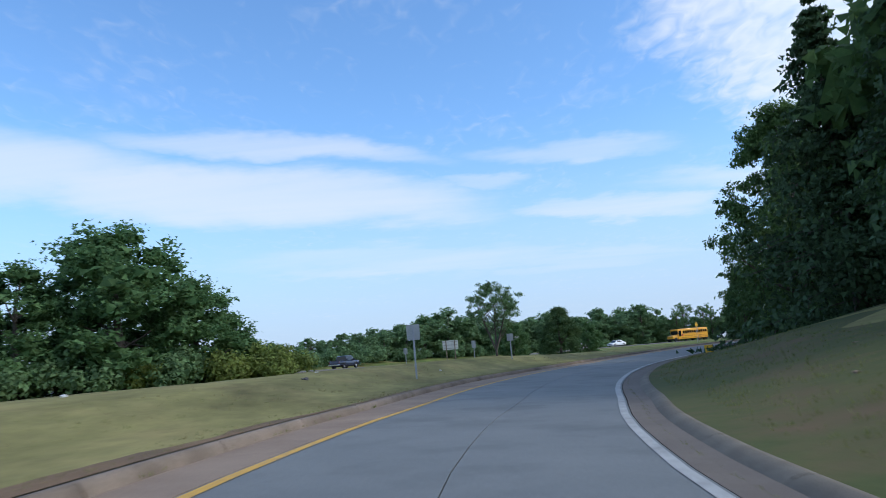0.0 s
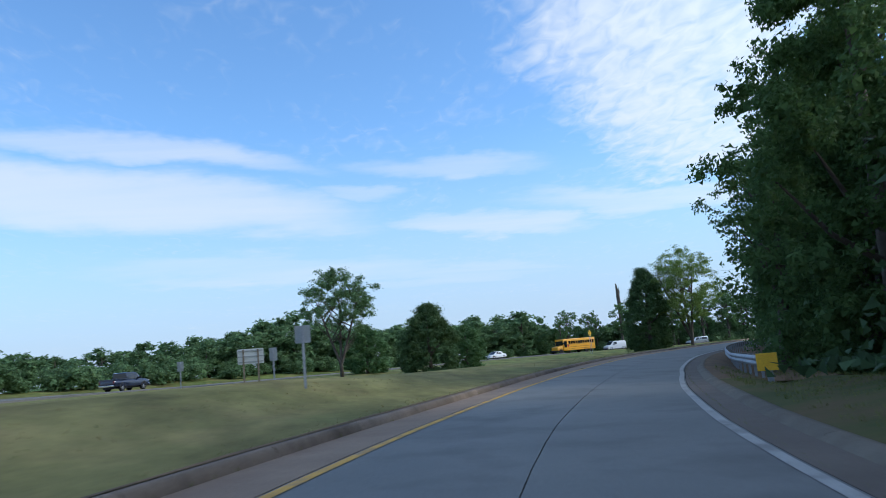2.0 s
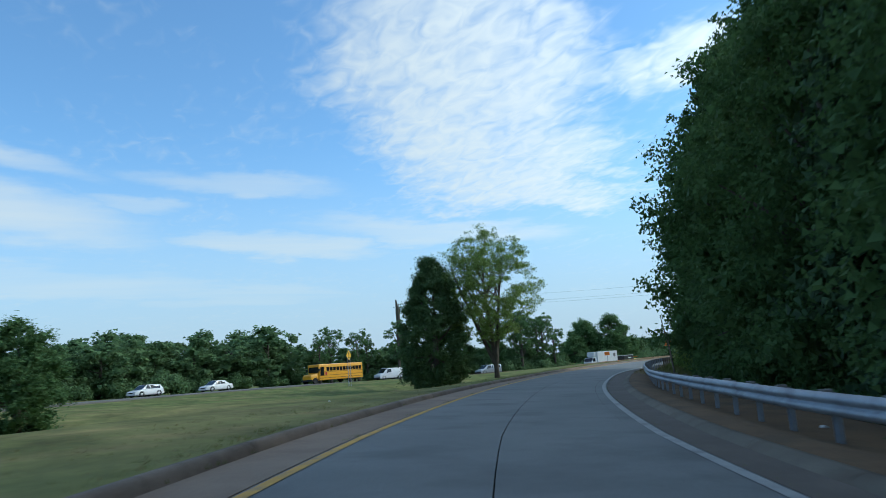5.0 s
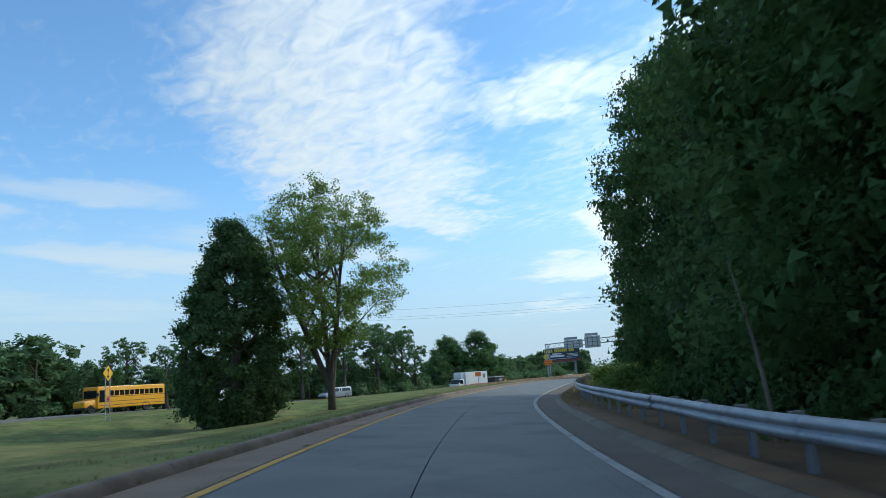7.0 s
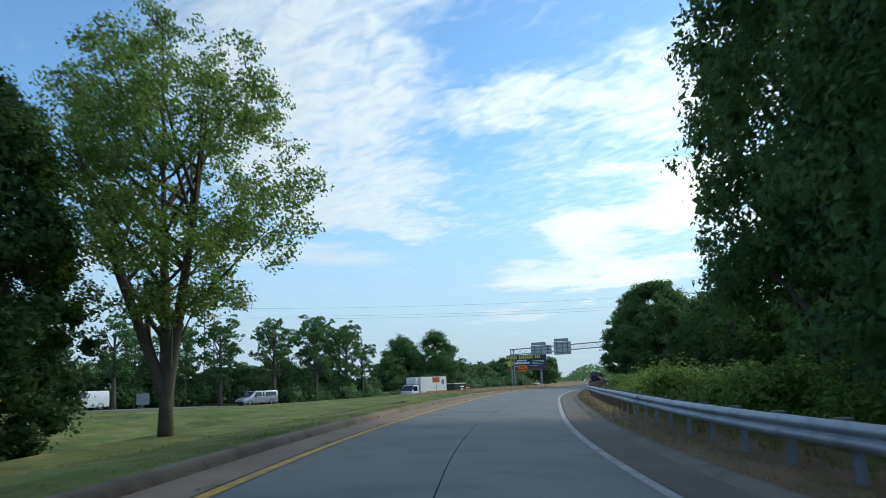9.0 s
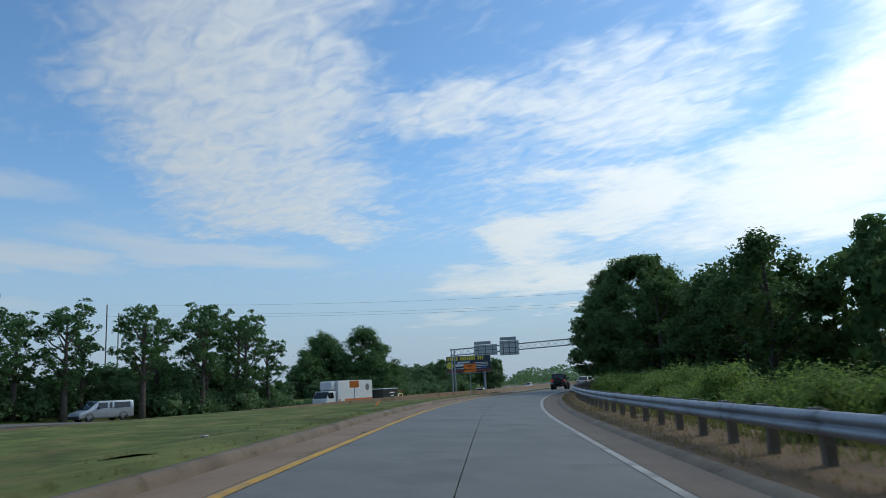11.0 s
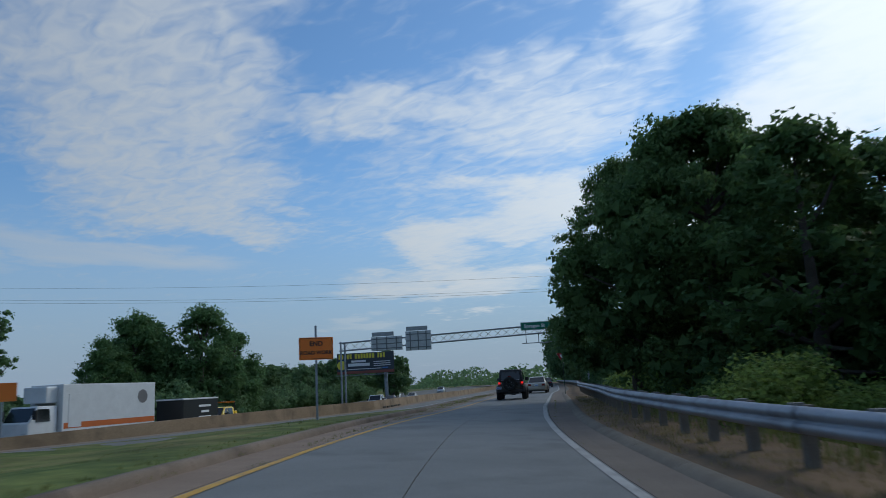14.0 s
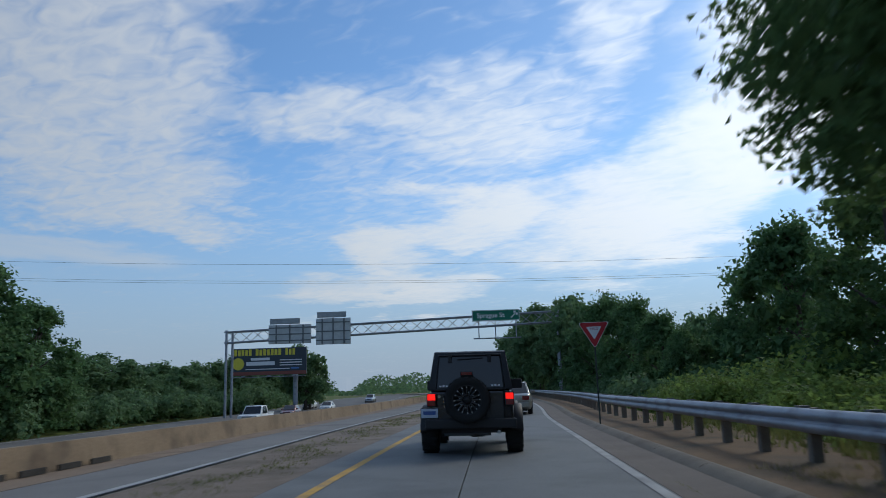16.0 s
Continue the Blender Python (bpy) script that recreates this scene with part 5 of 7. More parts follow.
for y in (-0.55, 0.55):
    part("post", tube_bm([(1.2 + (0.45 if y > 0 else 0), y, -1.4), (1.2 + (0.45 if y > 0 else 0), y, 9.5)], 0.16, 10), GALVANISED, gantry)
    part("post", tube_bm([(43.2, y, -1.5), (43.2, y, 10.7)], 0.16, 10), GALVANISED, gantry)
    part("chord", tube_bm([(0.9, y, chord_top(1)), (43.4, y, chord_top(43.4))], 0.10, 8), GALVANISED, gantry)
    part("chord", tube_bm([(0.9, y, chord_top(1) - 1.35), (43.4, y, chord_top(43.4) - 1.35)], 0.10, 8), GALVANISED, gantry)
n = 27
bar_x = [1.2 + 42.0 * k / n for k in range(n + 1)]
for k in range(n):
    a, b = bar_x[k], bar_x[k + 1]
    lo, hi = (0, -1.35) if k % 2 else (-1.35, 0)
    part("brace", tube_bm([(a, -0.55, chord_top(a) + lo), (b, -0.55, chord_top(b) + hi)], 0.045, 6), GALVANISED, gantry)
    part("brace", tube_bm([(a, 0.55, chord_top(a) + hi), (b, 0.55, chord_top(b) + lo)], 0.045, 6), GALVANISED, gantry)


RIB_STEEL = material("weathered_steel_rib", (0.12, 0.13, 0.135), (0.2, 0.21, 0.215), 2, 30, 0.6, 0.05, 0.3)


def gantry_back(x0, x1, z0, z1, cap):
    ob = tagged(new("overhead_sign", None), "pale ribbed back of an overhead sign", "sign", "overhead sign backs")
    ob.matrix_basis = GA
    w = x1 - x0
    part("panel", box_bm((x0, -0.98, z0), (x1, -0.92, z1), 0.02), PALE_SIGN, ob)
    part("frame", box_bm((x0 - 0.05, -0.92, z0 - 0.05), (x1 + 0.05, -0.86, z1 + 0.05), 0.02), GALVANISED, ob)
    for k in range(3):
        xx = x0 + w * (0.18 + 0.32 * k)
        part("rib", box_bm((xx - 0.09, -1.10, z0), (xx + 0.09, -0.98, z1)), RIB_STEEL, ob)
    for k in range(3):
        zz = z0 + (z1 - z0) * (0.15 + 0.35 * k)
        part("rib", box_bm((x0, -1.05, zz - 0.07), (x1, -0.981, zz + 0.07)), RIB_STEEL, ob)
    part("cap_panel", box_bm((x0 + 0.1, -0.98, z1 + 0.12), (x0 + 0.1 + w * cap, -0.92, z1 + 0.85), 0.02), SIGN_BACK, ob)
    part("hanger", box_bm((x0 + w * 0.5 - 0.06, -0.9, z0), (x0 + w * 0.5 + 0.06, -0.6, z1 + 0.6)), GALVANISED, ob)


gantry_back(6.7, 12.0, 7.6, 9.9, 0.72)
gantry_back(12.7, 17.0, 7.35, 10.55, 0.86)
exit_sign = tagged(new("exit_sign", None), "green overhead exit sign with white letters and arrow", "sign")
exit_sign.matrix_basis = GA
part("panel", box_bm((32.4, -0.98, 9.55), (38.4, -0.92, 10.95), 0.03), GREEN_SHEET, exit_sign)
for a, b, c, d in ((32.45, 38.35, 10.86, 10.91), (32.45, 38.35, 9.59, 9.64), (32.45, 32.50, 9.6, 10.9), (38.30, 38.35, 9.6, 10.9)):
    part("border", box_bm((a, -0.995, c), (b, -0.981, d)), WHITE_INK, exit_sign)
text_part("Sprague St", 0.82, WHITE_INK, exit_sign, pose(34.75, -0.99, 10.25, 90, 0, 0), bold=0.012)
bm = box_bm((-0.07, 0, -0.42), (0.07, 0.012, 0.30))
bm.transform(Matrix.Translation((37.6, -0.995, 10.2)) @ Matrix.Rotation(radians(45), 4, "Y"))
part("arrow", bm, WHITE_INK, exit_sign)
for dx, dz in ((-0.22, 0.30), (0.30, -0.22)):
    part("arrow", box_bm((37.86 + min(dx, 0.06), -0.995, 10.46 + min(dz, 0.06)), (37.86 + max(dx, 0.06), -0.983, 10.46 + max(dz, 0.06))), WHITE_INK, exit_sign)
for x in (33.2, 35.3, 37.9):
    part("hanger", box_bm((x - 0.06, -0.9, 7.4), (x + 0.06, -0.6, 10.6)), GALVANISED, exit_sign)
part("walkway", box_bm((32.5, -1.9, 7.32), (38.4, -0.9, 7.42), 0.01), GALVANISED, exit_sign)

# ---- billboard ----
board = tagged(new("billboard", None), "weathered billboard with yellow heading on dark ground, on a steel leg", "billboard")
board.matrix_basis = Matrix.Translation((199.5, 258, 0)) @ Matrix(((0.56, 0.83, 0, 0), (-0.83, 0.56, 0, 0), (0, 0, 1, 0), (0, 0, 0, 1)))
BOARD_DARK = plain("billboard_dark_vinyl", (0.035, 0.045, 0.06), 0.5)
BOARD_YELLOW = plain("billboard_yellow_ink", (0.70, 0.58, 0.05), 0.5)
BOARD_RED = plain("billboard_red_brown_ink", (0.22, 0.06, 0.04), 0.5)
BOARD_BLUE = plain("billboard_blue_ink", (0.08, 0.20, 0.50), 0.5)
part("panel", box_bm((-6.2, 0.0, 4.4), (5.6, 0.35, 8.6), 0.04), BOARD_DARK, board)
part("bottom_band", box_bm((-6.2, -0.02, 4.4), (5.6, -0.001, 4.95)), BOARD_RED, board, "red-brown band")
for k, (a, b) in enumerate(((-5.9, -3.0), (-2.5, 1.7), (2.2, 3.9))):
    n = (5, 7, 3)[k]
    for j in range(n):
        w = (b - a) / n
        part("letter_bar", box_bm((a + j * w + 0.06, -0.03, 7.45), (a + (j + 0.82) * w, -0.002, 8.45 - 0.08 * (j % 2))), BOARD_YELLOW, board)
for k, (a, b, c, d) in enumerate(((-3.2, -0.2, 6.7, 7.1), (-3.9, 0.6, 5.9, 6.5), (1.4, 4.9, 6.6, 6.75), (1.4, 4.9, 6.2, 6.35), (1.4, 4.9, 5.8, 5.95), (-4.0, 3.0, 5.25, 5.38))):
    part("writing_bar", box_bm((a, -0.03, c), (b, -0.002, d)), WHITE_INK, board)
part("writing_bar", box_bm((3.2, -0.03, 5.25), (4.4, -0.002, 5.5)), BOARD_BLUE, board)
part("emblem", tube_bm([(-5.2, -0.03, 6.2), (-5.2, -0.002, 6.2)], 0.95, 20), BOARD_YELLOW, board, "round yellow emblem")
part("leg", tube_bm([(3.8, 0.5, -1.8), (3.8, 0.5, 8.0)], 0.38, 14), GALVANISED, board)
part("catwalk", box_bm((-6.2, -0.9, 4.05), (5.6, -0.05, 4.15)), GALVANISED, board)
for x in (-4.0, 0.0, 4.0):
    part("lamp", box_bm((x - 0.3, -1.3, 4.1), (x + 0.3, -1.0, 4.3), 0.03), GALVANISED, board)

# ---- masts and wires ----
mast = tagged(new("lattice_mast", None), "thin grey lattice mast far behind the trees", "mast")
mast.matrix_basis = pose(201, 362, -2)
for k in range(3):
    a = k * math.tau / 3
    part("leg", tube_bm([(math.cos(a) * 1.2, math.sin(a) * 1.2, 0), (math.cos(a) * 0.5, math.sin(a) * 0.5, 13.2)], 0.09, 6), GALVANISED, mast)
for k in range(9):
    z, r = 1.0 + k * 1.35, 1.2 - 0.7 * (1.0 + k * 1.35) / 13.2
    a = k * math.tau / 3
    part("brace", tube_bm([(math.cos(a) * r, math.sin(a) * r, z), (math.cos(a + 2.1) * r, math.sin(a + 2.1) * r, z + 1.2)], 0.05, 5), GALVANISED, mast)
part("antenna_ring", tube_bm([(0, 0, 12.0), (0, 0, 13.6)], 0.9, 10), SIGN_BACK, mast)
snag = tagged(new("dead_tree", None), "bare dead tree trunk standing above the far trees", "dead tree")
snag.matrix_basis = pose(86, 240.5, -1.5)
part("trunk", tube_bm([(0, 0, 0), (0.2, 0, 10), (0.0, 0.1, 18), (-0.3, 0, 21)], [0.75, 0.65, 0.5, 0.15], 9), BARK, snag)
part("limb", tube_bm([(0, 0, 16), (0.5, 0, 18.5), (0.35, 0, 20)], [0.25, 0.2, 0.06], 6), BARK, snag)

WIRE = plain("dark_cable", (0.06, 0.065, 0.07), 0.6)
for k, (dz, dd) in enumerate(((28.6, 0), (24.8, 0), (26.5, 6))):
    line = tagged(new("overhead_wire", None), "dark overhead power wire crossing the highway", "wire", "power wires")
    pts = []
    for j in range(17):
        q = -1 + 2 * j / 16
        pts.append((225 + dd + 0.60 * 130 * q, 270 + dd - 0.80 * 130 * q, dz - 3.0 * q - 3.5 * (1 - q * q) + 1.5))
    part("cable", tube_bm(pts, 0.024, 5), WIRE, line)
    for q in (-1, 1):
        part("pole", tube_bm([(225 + dd + 0.60 * 130 * q, 270 + dd - 0.80 * 130 * q, -3), (225 + dd + 0.60 * 130 * q, 270 + dd - 0.80 * 130 * q, dz - 3.0 * q + 1.6)], 0.2, 8), WEATHERED_WOOD, line)

# a thin pale dead stem leaning at the edge of the wood
stem = tagged(new("dead_sapling", None), "thin pale dead tree stem leaning before the dark wood", "dead tree")
stem.matrix_basis = pose(43.91, 94.03, field_right(*[float(v[0]) for v in RAMP.find([(43.91, 94.03)])]))
part("trunk", tube_bm([(0, 0, -0.2), (-0.03, 0.05, 0.8), (-0.05, 0.13, 1.6), (-0.13, 0.25, 2.5), (-0.2, 0.34, 3.2)], [0.05, 0.043, 0.036, 0.026, 0.008], 8), WEATHERED_WOOD, stem)
part("twig", tube_bm([(-0.05, 0.13, 1.6), (0.12, 0.3, 2.1), (0.2, 0.42, 2.5)], [0.016, 0.012, 0.004], 5), WEATHERED_WOOD, stem)

# ---- vehicles ----
TYRE = material("tyre_rubber", (0.012, 0.012, 0.012), (0.026, 0.026, 0.025), 4, 60, 0.9, 0.3)
BLACK_TRIM = plain("black_plastic_trim", (0.018, 0.018, 0.019), 0.6)
JEEP_PAINT = plain("black_car_paint", (0.010, 0.012, 0.016), 0.25, 0.0, 0.5, 0.6)
HARDTOP = material("matt_black_hardtop", (0.014, 0.016, 0.020), (0.022, 0.025, 0.030), 3, 120, 0.55, 0.1)
DARK_GLASS = glass_material("dark_tinted_glass", (0.014, 0.017, 0.020), 0.05)
ALLOY = plain("silver_alloy", (0.45, 0.46, 0.47), 0.3, 0.8)
RED_LIT = lamp_material("lit_brake_lamp", (0.85, 0.012, 0.008), 1.3)
RED_LENS = plain("red_lamp_lens", (0.20, 0.008, 0.008), 0.2, 0.0, 0.6, 0.5)
AMBER = plain("amber_lamp_lens", (0.55, 0.16, 0.02), 0.2, 0.0, 0.6, 0.5)
CLEAR_LENS = plain("clear_lamp_lens", (0.62, 0.64, 0.66), 0.15, 0.0, 0.6, 0.5)
CHROME = plain("chrome", (0.6, 0.61, 0.62), 0.12, 1.0)
PLATE = plain("number_plate_sheet", (0.55, 0.62, 0.72), 0.4)
PLATE_INK = plain("plate_blue_ink", (0.06, 0.12, 0.35), 0.5)


def lathe(profile, n=28, caps=True):
    """A round body about the x axis; profile: (x, radius)."""
    bm = bmesh.new()
    rings = [[bm.verts.new((x, r * math.cos(k * math.tau / n), r * math.sin(k * math.tau / n))) for k in range(n)] for x, r in profile]
    for a, b in zip(rings, rings[1:]):
        for k in range(n):
            bm.faces.new((a[k], a[(k + 1) % n], b[(k + 1) % n], b[k]))
    for ring, rad in ((rings[0], profile[0][1]), (rings[-1], profile[-1][1])):
        if caps and rad > 1e-4:
            bm.faces.new(ring)
    return bm


def moved(bm, m):
    bm.transform(m)
    return bm


def wheel(parent, x, y, r, w, side, rim=ALLOY, spokes=7, name="wheel"):
    """A wheel with tyre, rim and spokes; side: +1 faces +x."""
    m = Matrix.Translation((x, y, r)) @ Matrix.Diagonal((side, 1, 1, 1))
    h = w / 2
    tyre = part(name, moved(lathe([(-h * 0.8, r * 0.66), (-h, r * 0.78), (-h, r * 0.9), (-h * 0.75, r * 0.985), (-h * 0.3, r), (h * 0.3, r), (h * 0.75, r * 0.985), (h, r * 0.9), (h, r * 0.78), (h * 0.8, r * 0.66)], 28, False), m), TYRE, parent, "black rubber tyre", True)
    part("rim", moved(lathe([(-h * 0.7, r * 0.66), (h * 0.82, r * 0.67), (h * 0.86, r * 0.63), (h * 0.3, r * 0.58), (h * 0.25, 0.001)]), m), BLACK_TRIM, tyre, "", True)
    for k in range(spokes):
        s = box_bm((h * 0.3, -r * 0.055, r * 0.08), (h * 0.62, r * 0.055, r * 0.64), r * 0.015)
        s.transform(m @ Matrix.Rotation(math.tau * k / spokes, 4, "X"))
        part("spoke", s, rim, tyre)
    part("hub", moved(lathe([(h * 0.28, r * 0.16), (h * 0.68, r * 0.14), (h * 0.72, 0.001)], 14), m), rim, tyre, "", True)
    return tyre


def solid(quads):
    """A closed body from rows of equal length, each a ring of points along the body."""
    bm = bmesh.new()
    rings = [[bm.verts.new(p) for p in row] for row in quads]
    n = len(rings[0])
    for a, b in zip(rings, rings[1:]):
        for k in range(n):
            bm.faces.new((a[k], a[(k + 1) % n], b[(k + 1) % n], b[k]))
    bm.faces.new(rings[0]), bm.faces.new(rings[-1])
    bmesh.ops.recalc_face_normals(bm, faces=bm.faces)
    return bm


def soft(bm, r=0.03, seg=2):
    edges = [e for e in bm.edges if len(e.link_faces) == 2 and e.calc_face_angle(0) > 0.35]
    bmesh.ops.bevel(bm, geom=edges, offset=r, segments=seg, affect="EDGES", profile=0.6, clamp_overlap=True)
    return bm


def body_rows(rows):
    """rows: (y, half width, bottom, shoulder, top) from tail to nose."""
    return [[(-w * 0.90, y, b), (-w, y, b + 0.10), (-w, y, sh), (-w * 0.93, y, t), (w * 0.93, y, t), (w, y, sh), (w, y, b + 0.10), (w * 0.90, y, b)] for y, w, b, sh, t in rows]


def cabin_rows(rows):
    """rows: (y, half width at foot, foot, half width at top, top)."""
    return [[(-wb, y, b), (-(wb + wt) / 2 - 0.012, y, (b + t) / 2), (-wt, y, t), (wt, y, t), ((wb + wt) / 2 + 0.012, y, (b + t) / 2), (wb, y, b)] for y, wb, b, wt, t in rows]


def pane(pts, mat, parent, name="window", out=0.008, inset=0.05):
    """A glass pane laid just proud of a face given by its corners."""
    p = [Vector(q) for q in pts]
    c = sum(p, Vector()) / len(p)
    n = (p[1] - p[0]).cross(p[2] - p[0]).normalized()
    q = [c + (v - c) * (1 - inset) + n * out for v in p]
    back = [v - n * out * 0.9 for v in q]
    k = len(q)
    return mesh_object(name, q + back, [tuple(range(k)), tuple(range(2 * k - 1, k - 1, -1))] + [(i, i + k, (i + 1) % k + k, (i + 1) % k) for i in range(k)], mat, parent)


def wheel_arch(parent, x, y, r, side):
    bm = bmesh.new()
    pts = [(x, y + math.cos(a) * r * 1.13, r + math.sin(a) * r * 1.13) for a in np.linspace(radians(-8), radians(188), 13)]
    add_tube(bm, pts, 0.03, 6)
    part("wheel_arch", bm, BLACK_TRIM, parent)


def sedan(label, paint, length=4.6, width=1.78, height=1.43, lit=False, wagon=False, name="car"):
    """A saloon or, with wagon, a tall hatch; faces +y, centred, standing on z = 0."""
    car = tagged(new(name, None), label, "car")
    L, W, h = length / 2, width / 2, height
    belt = h * 0.63
    part("body", soft(solid(body_rows([(-L, W * 0.86, 0.30, 0.62, belt * 0.93), (-L + 0.22, W * 0.97, 0.22, 0.70, belt), (-L * 0.45, W, 0.2, 0.72, belt + 0.01), (L * 0.35, W, 0.2, 0.70, belt - 0.01),
                                       (L - 0.45, W * 0.97, 0.2, 0.62, belt * 0.86), (L, W * 0.80, 0.28, 0.52, belt * 0.70)])), 0.045), paint, car, smooth=True)
    rear, r_roof = (-L + 0.12, -L + 0.45) if wagon else (-L + 0.62, -L + 1.28)
    cab = [(rear, W * 0.90, belt - 0.02, W * 0.86, belt), (r_roof, W * 0.92, belt - 0.02, W * 0.72, h - 0.05), (-0.05, W * 0.93, belt - 0.02, W * 0.74, h), (0.35, W * 0.93, belt - 0.02, W * 0.72, h - 0.03), (L * 0.55, W * 0.88, belt - 0.04, W * 0.84, belt - 0.02)]
    part("cabin", soft(solid(cabin_rows(cab)), 0.03), paint, car, smooth=True)
    c = cab
    pane([(c[0][3], c[0][0], c[0][4]), (-c[0][3], c[0][0], c[0][4]), (-c[1][3], c[1][0], c[1][4]), (c[1][3], c[1][0], c[1][4])][::-1], DARK_GLASS, car, "rear_window", 0.012, 0.09)
    pane([(-c[4][3], c[4][0], c[4][4]), (c[4][3], c[4][0], c[4][4]), (c[3][3], c[3][0], c[3][4]), (-c[3][3], c[3][0], c[3][4])][::-1], DARK_GLASS, car, "windscreen", 0.012, 0.09)
    for sd in (-1, 1):
        for a, b in ((1, 2), (2, 3)):
            q = [(sd * c[a][1], c[a][0] + (0.15 if a == 1 else 0.03), belt + 0.03), (sd * c[b][1], c[b][0] + (0.0 if b == 2 else 0.35), belt + 0.03), (sd * c[b][3], c[b][0], c[b][4] - 0.06), (sd * c[a][3], c[a][0] + 0.05, c[a][4] - 0.06)]
            pane(q if sd > 0 else q[::-1], DARK_GLASS, car, "side_window", 0.022, 0.06)
        for y in (-L + 0.85, L - 0.85):
            wheel(car, sd * (W - 0.10), y, 0.32, 0.21, sd)
            wheel_arch(car, sd * (W - 0.01), y, 0.32, sd)
        part("tail_lamp", soft(box_bm((sd * W * 0.52, -L - 0.012, belt * 0.70), (sd * W * 0.86, -L + 0.10, belt * 0.90)), 0.015), RED_LIT if lit else RED_LENS, car, "red tail lamp")
        part("head_lamp", soft(box_bm((sd * W * 0.50, L - 0.16, belt * 0.58), (sd * W * 0.80, L + 0.01, belt * 0.72)), 0.015), CLEAR_LENS, car, "clear head lamp")
        part("mirror", soft(box_bm((sd * W * 0.95, 0.62, belt + 0.0), (sd * (W + 0.16), 0.74, belt + 0.13)), 0.02), paint, car)
        part("door_handle", box_bm((sd * W * 0.995, -0.35, belt * 0.86), (sd * (W + 0.02), -0.18, belt * 0.89)), paint, car)
    part("bumper", soft(box_bm((-W * 0.88, -L - 0.07, 0.32), (W * 0.88, -L + 0.1, 0.52)), 0.03), paint, car)
    part("bumper", soft(box_bm((-W * 0.84, L - 0.1, 0.26), (W * 0.84, L + 0.06, 0.46)), 0.03), paint, car)
    part("grille", box_bm((-W * 0.42, L - 0.04, belt * 0.52), (W * 0.42, L + 0.012, belt * 0.66)), BLACK_TRIM, car)
    plate = part("number_plate", box_bm((-0.16, -L - 0.035, belt * 0.66), (0.16, -L - 0.005, belt * 0.66 + 0.16), 0.004), PLATE, car)
    part("plate_bar", box_bm((-0.12, -L - 0.039, belt * 0.66 + 0.055), (0.12, -L - 0.035, belt * 0.66 + 0.105)), PLATE_INK, plate)
    part("underbody", box_bm((-W * 0.75, -L + 0.3, 0.16), (W * 0.75, L - 0.3, 0.30)), BLACK_TRIM, car)
    return car


